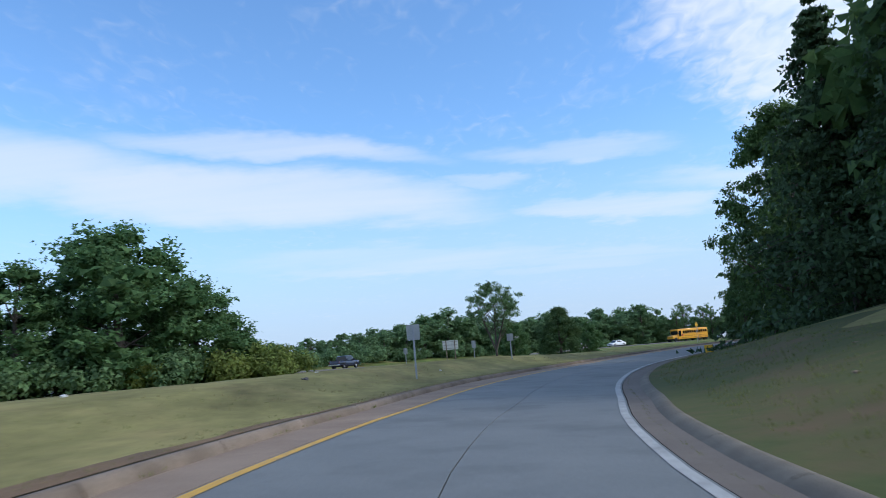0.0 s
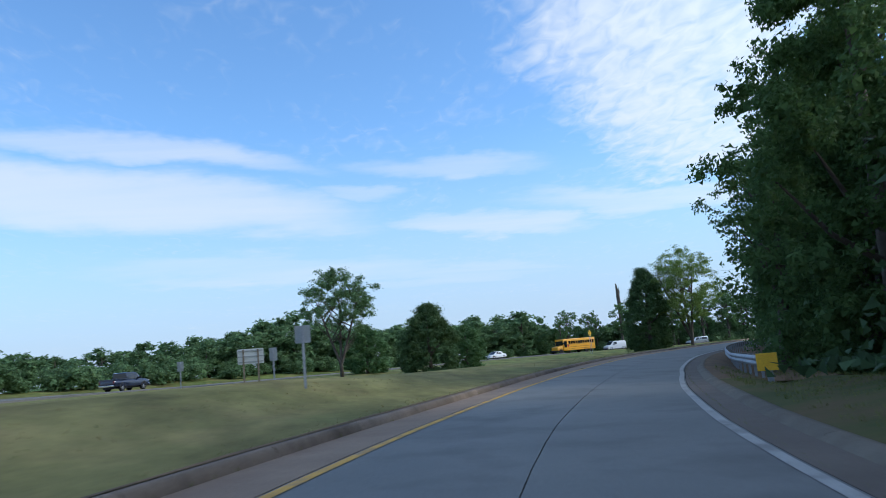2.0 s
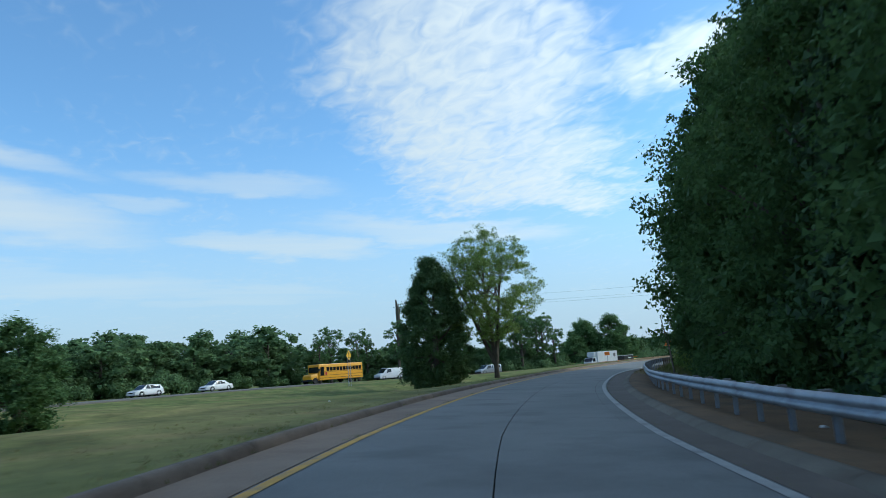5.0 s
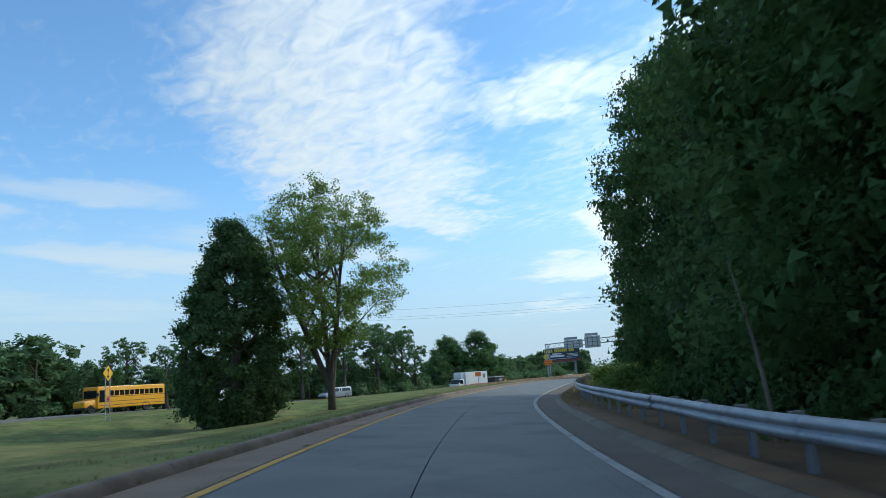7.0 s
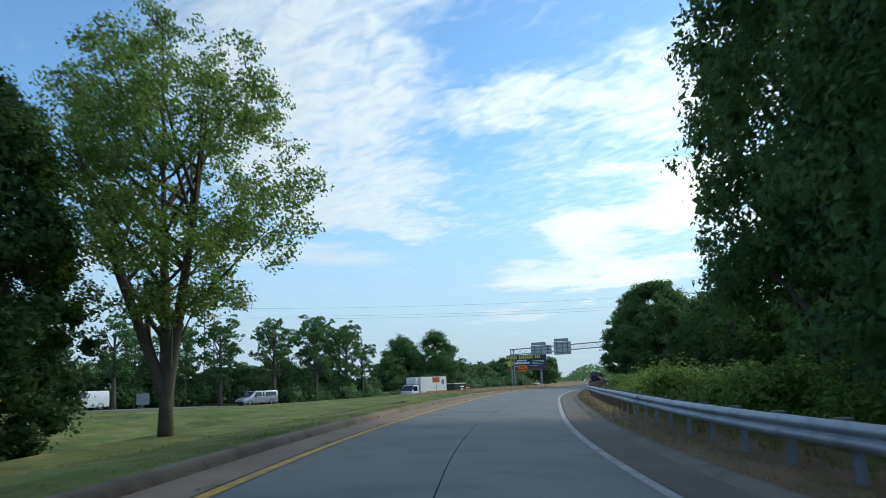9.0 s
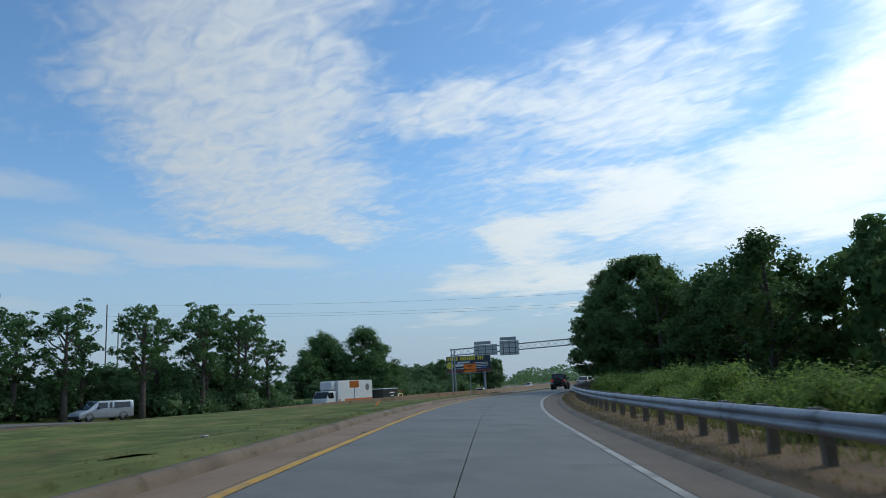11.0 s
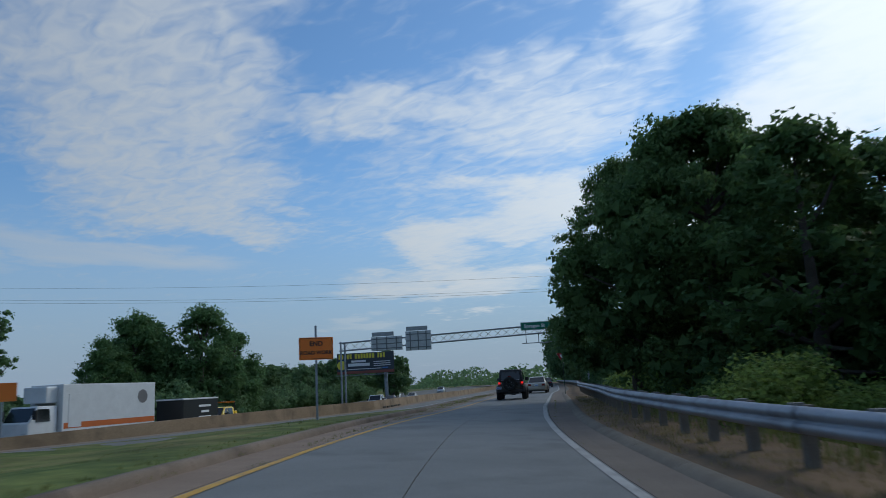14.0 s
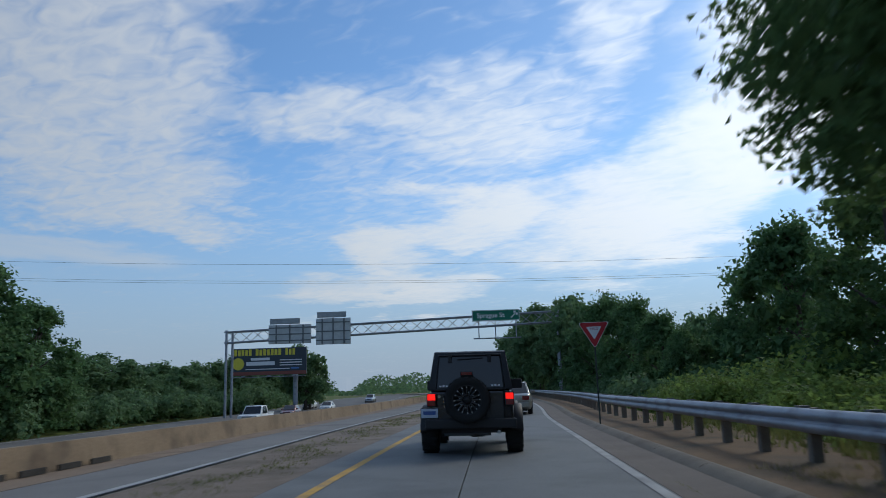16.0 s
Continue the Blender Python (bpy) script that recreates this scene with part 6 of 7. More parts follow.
def pickup(label, paint, length=5.7, bed_box=None, name="pickup_truck"):
    car = tagged(new(name, None), label, "pickup truck")
    L, W, h, belt = length / 2, 0.97, 1.86, 1.12
    part("body", soft(solid(body_rows([(-L, W * 0.95, 0.52, 0.85, 1.08), (-L + 0.15, W, 0.45, 0.9, 1.10), (0.0, W, 0.4, 0.9, 1.12), (L - 0.6, W * 0.98, 0.4, 0.9, 1.10), (L, W * 0.90, 0.48, 0.85, 1.02)])), 0.04), paint, car, smooth=True)
    cab = [(-0.75, W * 0.93, belt - 0.02, W * 0.84, h - 0.08), (-0.55, W * 0.94, belt - 0.02, W * 0.80, h - 0.02), (0.35, W * 0.94, belt - 0.02, W * 0.80, h), (0.75, W * 0.94, belt - 0.02, W * 0.78, h - 0.05), (1.45, W * 0.90, belt - 0.04, W * 0.86, belt)]
    part("cabin", soft(solid(cabin_rows(cab)), 0.03), paint, car, smooth=True)
    c = cab
    pane([(c[0][1], c[0][0], belt), (-c[0][1], c[0][0], belt), (-c[0][3], c[0][0], c[0][4]), (c[0][3], c[0][0], c[0][4])][::-1], DARK_GLASS, car, "rear_window", 0.012, 0.12)
    pane([(-c[4][3], c[4][0], c[4][4]), (c[4][3], c[4][0], c[4][4]), (c[3][3], c[3][0], c[3][4]), (-c[3][3], c[3][0], c[3][4])][::-1], DARK_GLASS, car, "windscreen", 0.012, 0.08)
    for sd in (-1, 1):
        for a, b in ((1, 2), (2, 3)):
            q = [(sd * c[a][1], c[a][0] + 0.03, belt + 0.03), (sd * c[b][1], c[b][0] + (0.3 if b == 3 else 0), belt + 0.03), (sd * c[b][3], c[b][0], c[b][4] - 0.07), (sd * c[a][3], c[a][0] + 0.03, c[a][4] - 0.07)]
            pane(q if sd > 0 else q[::-1], DARK_GLASS, car, "side_window", 0.022, 0.06)
        for y in (-L + 1.15, L - 0.95):
            wheel(car, sd * (W - 0.12), y, 0.40, 0.26, sd)
            wheel_arch(car, sd * (W - 0.01), y, 0.40, sd)
        part("tail_lamp", box_bm((sd * W * 0.80, -L - 0.012, 0.80), (sd * W * 0.93, -L + 0.10, 1.05), 0.01), RED_LENS, car, "red tail lamp")
        part("head_lamp", box_bm((sd * W * 0.52, L - 0.14, 0.84), (sd * W * 0.88, L + 0.01, 1.0), 0.015), CLEAR_LENS, car, "clear head lamp")
        part("mirror", soft(box_bm((sd * W * 0.96, 0.95, 1.15), (sd * (W + 0.22), 1.07, 1.38)), 0.02), BLACK_TRIM, car)
        part("bed_side", box_bm((sd * W * 0.90, -L + 0.05, 1.08), (sd * W * 0.99, -0.8, 1.22), 0.015), paint, car)
    part("tailgate", box_bm((-W * 0.9, -L + 0.0, 1.06), (W * 0.9, -L + 0.07, 1.22), 0.01), paint, car)
    part("grille", box_bm((-W * 0.50, L - 0.05, 0.72), (W * 0.50, L + 0.015, 0.98), 0.01), CHROME, car, "chrome grille")
    part("bumper", soft(box_bm((-W * 0.94, L - 0.05, 0.45), (W * 0.94, L + 0.12, 0.66)), 0.03), CHROME, car, "chrome bumper")
    part("bumper", soft(box_bm((-W * 0.94, -L - 0.14, 0.48), (W * 0.94, -L + 0.05, 0.66)), 0.03), CHROME, car, "chrome bumper")
    part("underbody", box_bm((-W * 0.7, -L + 0.3, 0.28), (W * 0.7, L - 0.3, 0.46)), BLACK_TRIM, car)
    if bed_box:
        part("tool_box", box_bm((-W * 0.88, -1.35, 1.2), (W * 0.88, -0.9, 1.5), 0.02), bed_box, car)
        part("rack_post", box_bm((-W * 0.86, -1.0, 1.2), (-W * 0.80, -0.94, 2.15)), BLACK_TRIM, car)
        part("rack_post", box_bm((W * 0.80, -1.0, 1.2), (W * 0.86, -0.94, 2.15)), BLACK_TRIM, car)
        part("light_bar", box_bm((-W * 0.86, -1.02, 2.15), (W * 0.86, -0.92, 2.27), 0.02), AMBER, car, "amber light bar")
    return car


def box_van(label, paint, name="van", length=5.2, width=1.95, height=2.05, glass_all=False):
    car = tagged(new(name, None), label, "van")
    L, W, h = length / 2, width / 2, height
    part("body", soft(solid([[(-W * 0.92, y, 0.28), (-W, y, 0.42), (-W, y, sh), (-W * 0.90, y, t), (W * 0.90, y, t), (W, y, sh), (W, y, 0.42), (W * 0.92, y, 0.28)] for y, sh, t in
                             ((-L, h * 0.62, h * 0.96), (-L + 0.2, h * 0.64, h), (L - 1.75, h * 0.62, h), (L - 0.85, h * 0.50, h * 0.60), (L - 0.1, h * 0.40, h * 0.48), (L, h * 0.30, h * 0.40))]), 0.05), paint, car, smooth=True)
    pane([(-W * 0.88, L - 0.80, h * 0.61), (W * 0.88, L - 0.80, h * 0.61), (W * 0.86, L - 1.68, h * 0.985), (-W * 0.86, L - 1.68, h * 0.985)], DARK_GLASS, car, "windscreen", 0.02, 0.06)
    pane([(W * 0.85, -L, h * 0.64), (-W * 0.85, -L, h * 0.64), (-W * 0.82, -L, h * 0.92), (W * 0.82, -L, h * 0.92)], DARK_GLASS, car, "rear_window", 0.02, 0.06)
    for sd in (-1, 1):
        spans = ((L - 2.55, L - 1.6),) + (((-L + 0.3, -0.55), (-0.45, L - 2.65)) if glass_all else ())
        for a, b in spans:
            q = [(sd * W, a, h * 0.64), (sd * W, b, h * 0.62), (sd * W * 0.93, b - 0.1, h * 0.92), (sd * W * 0.93, a, h * 0.92)]
            pane(q if sd > 0 else q[::-1], DARK_GLASS, car, "side_window", 0.03, 0.05)
        for y in (-L + 1.0, L - 0.9):
            wheel(car, sd * (W - 0.11), y, 0.34, 0.22, sd)
            wheel_arch(car, sd * (W - 0.01), y, 0.34, sd)
        part("tail_lamp", box_bm((sd * W * 0.86, -L - 0.012, h * 0.42), (sd * W * 0.97, -L + 0.08, h * 0.60), 0.01), RED_LENS, car, "red tail lamp")
        part("head_lamp", box_bm((sd * W * 0.55, L - 0.15, h * 0.33), (sd * W * 0.88, L + 0.012, h * 0.40), 0.01), CLEAR_LENS, car, "clear head lamp")
        part("mirror", soft(box_bm((sd * W * 0.98, L - 1.7, h * 0.60), (sd * (W + 0.2), L - 1.58, h * 0.72)), 0.02), BLACK_TRIM, car)
    part("bumper", soft(box_bm((-W * 0.93, L - 0.1, 0.30), (W * 0.93, L + 0.08, 0.55)), 0.03), BLACK_TRIM, car)
    part("bumper", soft(box_bm((-W * 0.93, -L - 0.08, 0.32), (W * 0.93, -L + 0.1, 0.55)), 0.03), BLACK_TRIM, car)
    return car


# ---- the black off-roader on the slip road ----
def off_roader():
    car = tagged(new("off_road_car", None), "black boxy off-road car with a spare wheel on its tailgate", "car")
    R = 0.42
    part("body", soft(solid(body_rows([(-2.02, 0.76, 0.50, 0.92, 1.14), (-1.9, 0.78, 0.46, 0.95, 1.16), (0.95, 0.78, 0.46, 0.95, 1.16)])), 0.04), JEEP_PAINT, car, smooth=True)
    part("bonnet", soft(solid(body_rows([(0.95, 0.74, 0.55, 0.98, 1.18), (1.9, 0.64, 0.55, 0.95, 1.12), (2.08, 0.60, 0.60, 0.90, 1.06)])), 0.04), JEEP_PAINT, car, smooth=True)
    top = [(-2.03, 0.755, 1.15, 0.755, 1.20), (-2.0, 0.75, 1.15, 0.70, 1.50), (-1.90, 0.75, 1.15, 0.655, 1.83), (-1.7, 0.75, 1.15, 0.65, 1.86), (0.55, 0.75, 1.15, 0.64, 1.84), (0.70, 0.75, 1.15, 0.64, 1.80), (0.95, 0.74, 1.15, 0.73, 1.18)]
    part("hardtop", soft(solid(cabin_rows(top)), 0.035), HARDTOP, car, "matt black hardtop", True)
    # tailgate side
    part("tailgate", soft(box_bm((-0.60, -2.065, 0.60), (0.62, -2.0, 1.12)), 0.03), JEEP_PAINT, car)
    glass = pane([(-0.60, -2.035, 1.18), (0.60, -2.035, 1.18), (0.545, -1.945, 1.74), (-0.545, -1.945, 1.74)], DARK_GLASS, car, "rear_window", 0.02, 0.0)
    frame_pts = [(-0.63, -2.045, 1.155), (0.63, -2.045, 1.155), (0.57, -1.945, 1.775), (-0.57, -1.945, 1.775), (-0.63, -2.045, 1.155)]
    part("window_seal", tube_bm(frame_pts, 0.02, 6), BLACK_TRIM, car)
    for sd in (-1, 1):
        hinge = soft(box_bm((sd * 0.36 - 0.035, -2.0, 1.64), (sd * 0.36 + 0.035, -1.91, 1.80)), 0.012)
        part("window_hinge", hinge, BLACK_TRIM, car)
        for k in range(3):
            part("sticker", box_bm((sd * 0.47 - 0.09 + k * 0.06, -2.062, 1.205), (sd * 0.47 - 0.05 + k * 0.06, -2.056, 1.235 + 0.012 * (k % 2))), WHITE_INK, glass, "small white sticker")
        lamp = part("tail_lamp", soft(box_bm((sd * 0.62, -2.10, 0.86), (sd * 0.79, -1.98, 1.10)), 0.012), BLACK_TRIM, car, "black lamp housing")
        part("lamp_lens", soft(box_bm((sd * 0.635, -2.118, 0.975), (sd * 0.775, -2.098, 1.085)), 0.01), RED_LIT, lamp, "lit red brake lamp")
        part("lamp_lens", soft(box_bm((sd * 0.635, -2.114, 0.875), (sd * 0.775, -2.098, 0.965)), 0.008), RED_LENS, lamp, "dark red lens")
        for y in (-1.30, 1.35):
            w = wheel(car, sd * 0.79, y, R, 0.30, sd, BLACK_TRIM, 8)
            arch = bmesh.new()
            pts = [(y + math.cos(a) * R * 1.2, R + math.sin(a) * R * 1.15) for a in np.linspace(radians(5), radians(175), 11)]
            rows = []
            for yy, zz in pts:
                rows.append([(sd * 0.72, yy, zz), (sd * 0.93, yy, zz - 0.02), (sd * 0.945, yy, zz - 0.07), (sd * 0.72, yy, zz - 0.04)])
            part("fender_flare", solid(rows), BLACK_TRIM, car, "black plastic flare", True)
            tread = bmesh.new()
            for k in range(30):
                m = Matrix.Translation((sd * 0.79, y, R)) @ Matrix.Rotation(math.tau * k / 30, 4, "X")
                off = 0.07 if k % 2 else -0.07
                add_box(tread, (off - 0.075, -0.028, R * 0.985), (off + 0.075, 0.028, R * 1.018), m)
            part("tread_block", tread, TYRE, w)
        part("mirror", soft(box_bm((sd * 0.80, 0.62, 1.16), (sd * 1.03, 0.74, 1.36)), 0.025), BLACK_TRIM, car)
        for a, b in ((-1.75, -0.85), (-0.75, 0.10), (0.18, 0.68)):
            q = [(sd * 0.745, a, 1.22), (sd * 0.745, b, 1.22), (sd * 0.665, b - 0.02, 1.72), (sd * 0.665, a + 0.02, 1.72)]
            pane(q if sd > 0 else q[::-1], DARK_GLASS, car, "side_window", 0.02, 0.02)
        part("door", soft(box_bm((sd * 0.775, -0.80, 0.56), (sd * 0.795, 0.85, 1.12)), 0.008), JEEP_PAINT, car)
        part("side_step", tube_bm([(sd * 0.80, -0.85, 0.42), (sd * 0.80, 0.9, 0.42)], 0.045, 8), BLACK_TRIM, car)
    # spare wheel on the tailgate
    sm = Matrix.Translation((-0.05, -2.22, 0.97)) @ Matrix.Rotation(radians(-90), 4, "Z")
    r, h = 0.415, 0.13
    spare = part("spare_wheel", moved(lathe([(-h * 0.8, r * 0.66), (-h, r * 0.76), (-h, r * 0.92), (-h * 0.7, r * 0.99), (h * 0.7, r * 0.99), (h, r * 0.92), (h, r * 0.76), (h * 0.8, r * 0.63)], 40, False), sm), TYRE, car, "black spare tyre", True)
    part("rim", moved(lathe([(-h * 0.7, r * 0.64), (h * 0.80, r * 0.645), (h * 0.84, r * 0.61), (h * 0.2, r * 0.56), (h * 0.15, 0.001)], 40), sm), BLACK_TRIM, spare, "black rim", True)
    for k in range(8):
        a = math.tau * k / 8 + 0.2
        for t in (-0.17, 0.17):
            s = box_bm((h * 0.2, -0.016, r * 0.20), (h * 0.66, 0.016, r * 0.60), 0.006)
            s.transform(sm @ Matrix.Rotation(a + t * 0.6, 4, "X") @ Matrix.Translation((0, 0, 0.0)) @ Matrix.Rotation(t * 0.5, 4, "X"))
            part("spoke", s, JEEP_PAINT, spare)
            e = box_bm((h * 0.66, -0.008, r * 0.51), (h * 0.70, 0.008, r * 0.585), 0.003)
            e.transform(sm @ Matrix.Rotation(a + t, 4, "X"))
            part("milled_edge", e, ALLOY, spare, "bright milled spoke tip")
        e = box_bm((h * 0.66, -0.008, r * 0.30), (h * 0.69, 0.008, r * 0.36), 0.003)
        e.transform(sm @ Matrix.Rotation(a + 0.39, 4, "X"))
        part("milled_edge", e, ALLOY, spare)
    part("hub", moved(lathe([(h * 0.1, r * 0.18), (h * 0.62, r * 0.16), (h * 0.70, 0.001)], 18), sm), BLACK_TRIM, spare, "", True)
    tread = bmesh.new()
    for k in range(40):
        m = sm @ Matrix.Rotation(math.tau * k / 40, 4, "X")
        off = 0.06 if k % 2 else -0.06
        add_box(tread, (off - 0.06, -0.02, r * 0.975), (off + 0.06, 0.02, r * 1.02), m)
    part("tread_block", tread, TYRE, spare)
    part("wheel_carrier", box_bm((-0.30, -2.14, 0.80), (0.22, -2.05, 1.10), 0.02), BLACK_TRIM, car)
    part("lamp_stalk", box_bm((-0.09, -2.14, 1.10), (-0.03, -2.08, 1.42), 0.01), BLACK_TRIM, car)
    third = part("high_brake_lamp", soft(box_bm((-0.17, -2.20, 1.395), (0.06, -2.10, 1.475)), 0.012), BLACK_TRIM, car)
    part("lamp_lens", box_bm((-0.155, -2.212, 1.41), (0.045, -2.199, 1.462), 0.004), RED_LENS, third, "dark red lens")
    part("wiper", tube_bm([(-0.22, -2.0, 1.70), (0.10, -1.985, 1.715), (0.24, -1.985, 1.72)], 0.012, 6), BLACK_TRIM, car)
    part("tailgate_handle", soft(box_bm((-0.485, -2.10, 0.84), (-0.445, -2.06, 1.02)), 0.01), CHROME, car, "chrome tailgate handle")
    part("badge", tube_bm([(-0.565, -2.055, 1.04), (-0.565, -2.07, 1.04)], 0.03, 12), CHROME, car)
    plate = part("number_plate", soft(box_bm((-0.90, -2.075, 0.665), (-0.59, -2.055, 0.83)), 0.006), PLATE, car, "pale blue number plate")
    part("plate_bar", box_bm((-0.86, -2.081, 0.72), (-0.63, -2.075, 0.785)), PLATE_INK, plate)
    part("plate_bracket", box_bm((-0.91, -2.055, 0.65), (-0.58, -2.01, 0.84), 0.006), BLACK_TRIM, car)
    part("rear_bumper", soft(box_bm((-0.82, -2.20, 0.47), (0.82, -2.0, 0.64)), 0.03), BLACK_TRIM, car, "black steel bumper")
    part("front_bumper", soft(box_bm((-0.82, 2.1, 0.48), (0.82, 2.3, 0.66)), 0.03), BLACK_TRIM, car)
    part("fuel_cap", tube_bm([(-0.78, -1.55, 0.98), (-0.80, -1.55, 0.98)], 0.09, 16), BLACK_TRIM, car)
    part("rear_axle", tube_bm([(-0.7, -1.30, 0.40), (0.7, -1.30, 0.40)], 0.05, 8), BLACK_TRIM, car)
    part("axle_housing", soft(box_bm((-0.05, -1.48, 0.28), (0.25, -1.14, 0.52)), 0.06), BLACK_TRIM, car)
    part("silencer", tube_bm([(-0.5, -1.75, 0.42), (0.35, -1.75, 0.42)], 0.10, 12), ALLOY, car, "dull metal silencer")
    part("tail_pipe", tube_bm([(0.35, -1.75, 0.42), (0.5, -1.95, 0.40), (0.5, -2.1, 0.40)], 0.03, 8), ALLOY, car)
    part("chassis", box_bm((-0.55, -1.95, 0.38), (0.55, 2.0, 0.52), 0.02), BLACK_TRIM, car)
    part("grille", box_bm((-0.5, 2.07, 0.68), (0.5, 2.1, 1.02), 0.01), JEEP_PAINT, car)
    return car


def on_ramp(ob, s, d, swing=0.0):
    x, y = RAMP.place(BACK + s, d)
    ob.matrix_basis = pose(x, y, road_z(BACK + s, d) + 0.005, 0, math.degrees(math.atan(camber(BACK + s))), RAMP.turn(BACK + s) + swing)


on_ramp(off_roader(), 214.6 + 15.9, -0.42, 0)
GOLD = plain("pale_gold_paint", (0.36, 0.33, 0.28), 0.3, 0.5, 0.5, 0.5)
SILVER = plain("silver_paint", (0.42, 0.44, 0.46), 0.3, 0.5, 0.5, 0.5)
NAVY = plain("dark_blue_paint", (0.015, 0.022, 0.05), 0.25, 0.3, 0.5, 0.6)
WHITE_PAINT = plain("white_paint", (0.70, 0.71, 0.71), 0.35, 0.0, 0.5, 0.4)
MAROON = plain("maroon_paint", (0.12, 0.012, 0.014), 0.25, 0.2, 0.5, 0.6)
BUS_YELLOW = plain("school_bus_yellow", (0.78, 0.36, 0.012), 0.4, 0.0, 0.5, 0.3)
TRUCK_YELLOW = plain("yellow_truck_paint", (0.75, 0.48, 0.02), 0.4, 0.0, 0.5, 0.3)
ORANGE_STRIPE = plain("orange_stripe", (0.55, 0.13, 0.02), 0.5)
on_ramp(sedan("pale gold saloon car on the slip road", GOLD), 250, 0.5)
on_ramp(sedan("silver saloon car following the slip road", SILVER), 264, -0.3)
on_ramp(sedan("dark blue saloon car far along the slip road", NAVY), 292, 0.2)


def on_highway(ob, x, y, back=True, lane=None):
    (u,), (e,) = HIGHWAY.find([(x, y)])
    e = max(-7.2, min(7.2, e)) if lane is None else lane
    x, y = HIGHWAY.place(u, e)
    ob.matrix_basis = pose(x, y, high_z(u, e) + 0.09 - 0.007 * abs(e), 0, 0, HIGHWAY.turn(u) + (180 if back else 0))


on_highway(pickup("dark blue pickup truck with chrome grille on the highway", NAVY, 5.2), -19, 106.5, back=False)
on_highway(sedan("white saloon car on the highway", WHITE_PAINT), 32, 168.7)
on_highway(sedan("white hatchback on the highway", WHITE_PAINT, 4.3, wagon=True), 23, 162)
on_highway(box_van("white panel van on the highway", WHITE_PAINT), 66, 186, lane=-5)
on_highway(box_van("silver minivan with dark windows on the highway", SILVER, "minivan", 5.0, 1.95, 1.75, True), 84, 190)
on_highway(pickup("yellow works pickup with tool box on the highway", TRUCK_YELLOW, bed_box=TRUCK_YELLOW), 127.6, 202.0)
on_highway(pickup("white pickup truck on the highway", WHITE_PAINT), 166, 222, lane=5.6)
on_highway(sedan("maroon saloon car on the highway", MAROON), 184, 236, lane=3.5)
on_highway(sedan("white saloon car on the highway", WHITE_PAINT), 201, 250, lane=4)
on_highway(sedan("silver estate car on the highway", SILVER, 4.7, wagon=True, height=1.65), 236, 274, lane=5)
on_highway(sedan("white saloon car on the highway", WHITE_PAINT), 214, 259, lane=-2)


def school_bus():
    bus = tagged(new("school_bus", None), "yellow school bus with a row of dark windows", "bus")
    L, W = 5.6, 1.22
    part("body", soft(box_bm((-W, -L, 0.55), (W, L - 1.5, 3.0)), 0.12, 3), BUS_YELLOW, bus, smooth=True)
    part("bonnet", soft(solid(body_rows([(L - 1.5, W * 0.85, 0.55, 1.25, 1.65), (L - 0.1, W * 0.78, 0.55, 1.15, 1.45), (L, W * 0.74, 0.6, 1.05, 1.3)])), 0.06), BUS_YELLOW, bus, smooth=True)
    for sd in (-1, 1):
        for k in range(11):
            a = -L + 0.35 + k * 0.72
            q = [(sd * W, a, 1.92), (sd * W, a + 0.62, 1.92), (sd * W, a + 0.62, 2.50), (sd * W, a, 2.50)]
            pane(q if sd > 0 else q[::-1], DARK_GLASS, bus, "window", 0.012, 0.02)
        for z in (0.85, 1.25, 1.78):
            part("rub_rail", box_bm((sd * W, -L + 0.1, z), (sd * (W + 0.012), L - 1.7, z + 0.05)), BLACK_TRIM, bus)
        q = [(sd * W, L - 2.55, 1.2), (sd * W, L - 1.7, 1.2), (sd * W, L - 1.7, 2.6), (sd * W, L - 2.55, 2.6)]
        pane(q if sd > 0 else q[::-1], DARK_GLASS, bus, "cab_window", 0.014, 0.05)
        for y in (-L + 2.9, L - 0.75):
            wheel(bus, sd * (W - 0.16), y, 0.48, 0.28, sd, BLACK_TRIM, 6)
            wheel_arch(bus, sd * (W - 0.0), y, 0.48, sd)
        part("mirror", box_bm((sd * W, L - 1.4, 1.9), (sd * (W + 0.3), L - 1.3, 2.3), 0.03), BLACK_TRIM, bus)
    pane([(-W * 0.88, L - 1.5, 1.7), (W * 0.88, L - 1.5, 1.7), (W * 0.88, L - 1.5, 2.6), (-W * 0.88, L - 1.5, 2.6)][::-1], DARK_GLASS, bus, "windscreen", 0.015, 0.03)
    part("stop_arm", tube_bm([(-W - 0.02, L - 2.9, 1.55), (-W - 0.06, L - 2.9, 1.55)], 0.23, 8), RED_SHEET, bus, "red stop arm plate")
    part("bumper", box_bm((-W, L - 0.05, 0.5), (W, L + 0.1, 0.75), 0.03), BLACK_TRIM, bus)
    part("bumper", box_bm((-W, -L - 0.1, 0.5), (W, -L + 0.05, 0.75), 0.03), BLACK_TRIM, bus)
    part("roof_hatch", soft(box_bm((-0.4, -1.0, 2.99), (0.4, -0.2, 3.06)), 0.02), WHITE_PAINT, bus)
    return bus


on_highway(school_bus(), 51.4, 180.0)


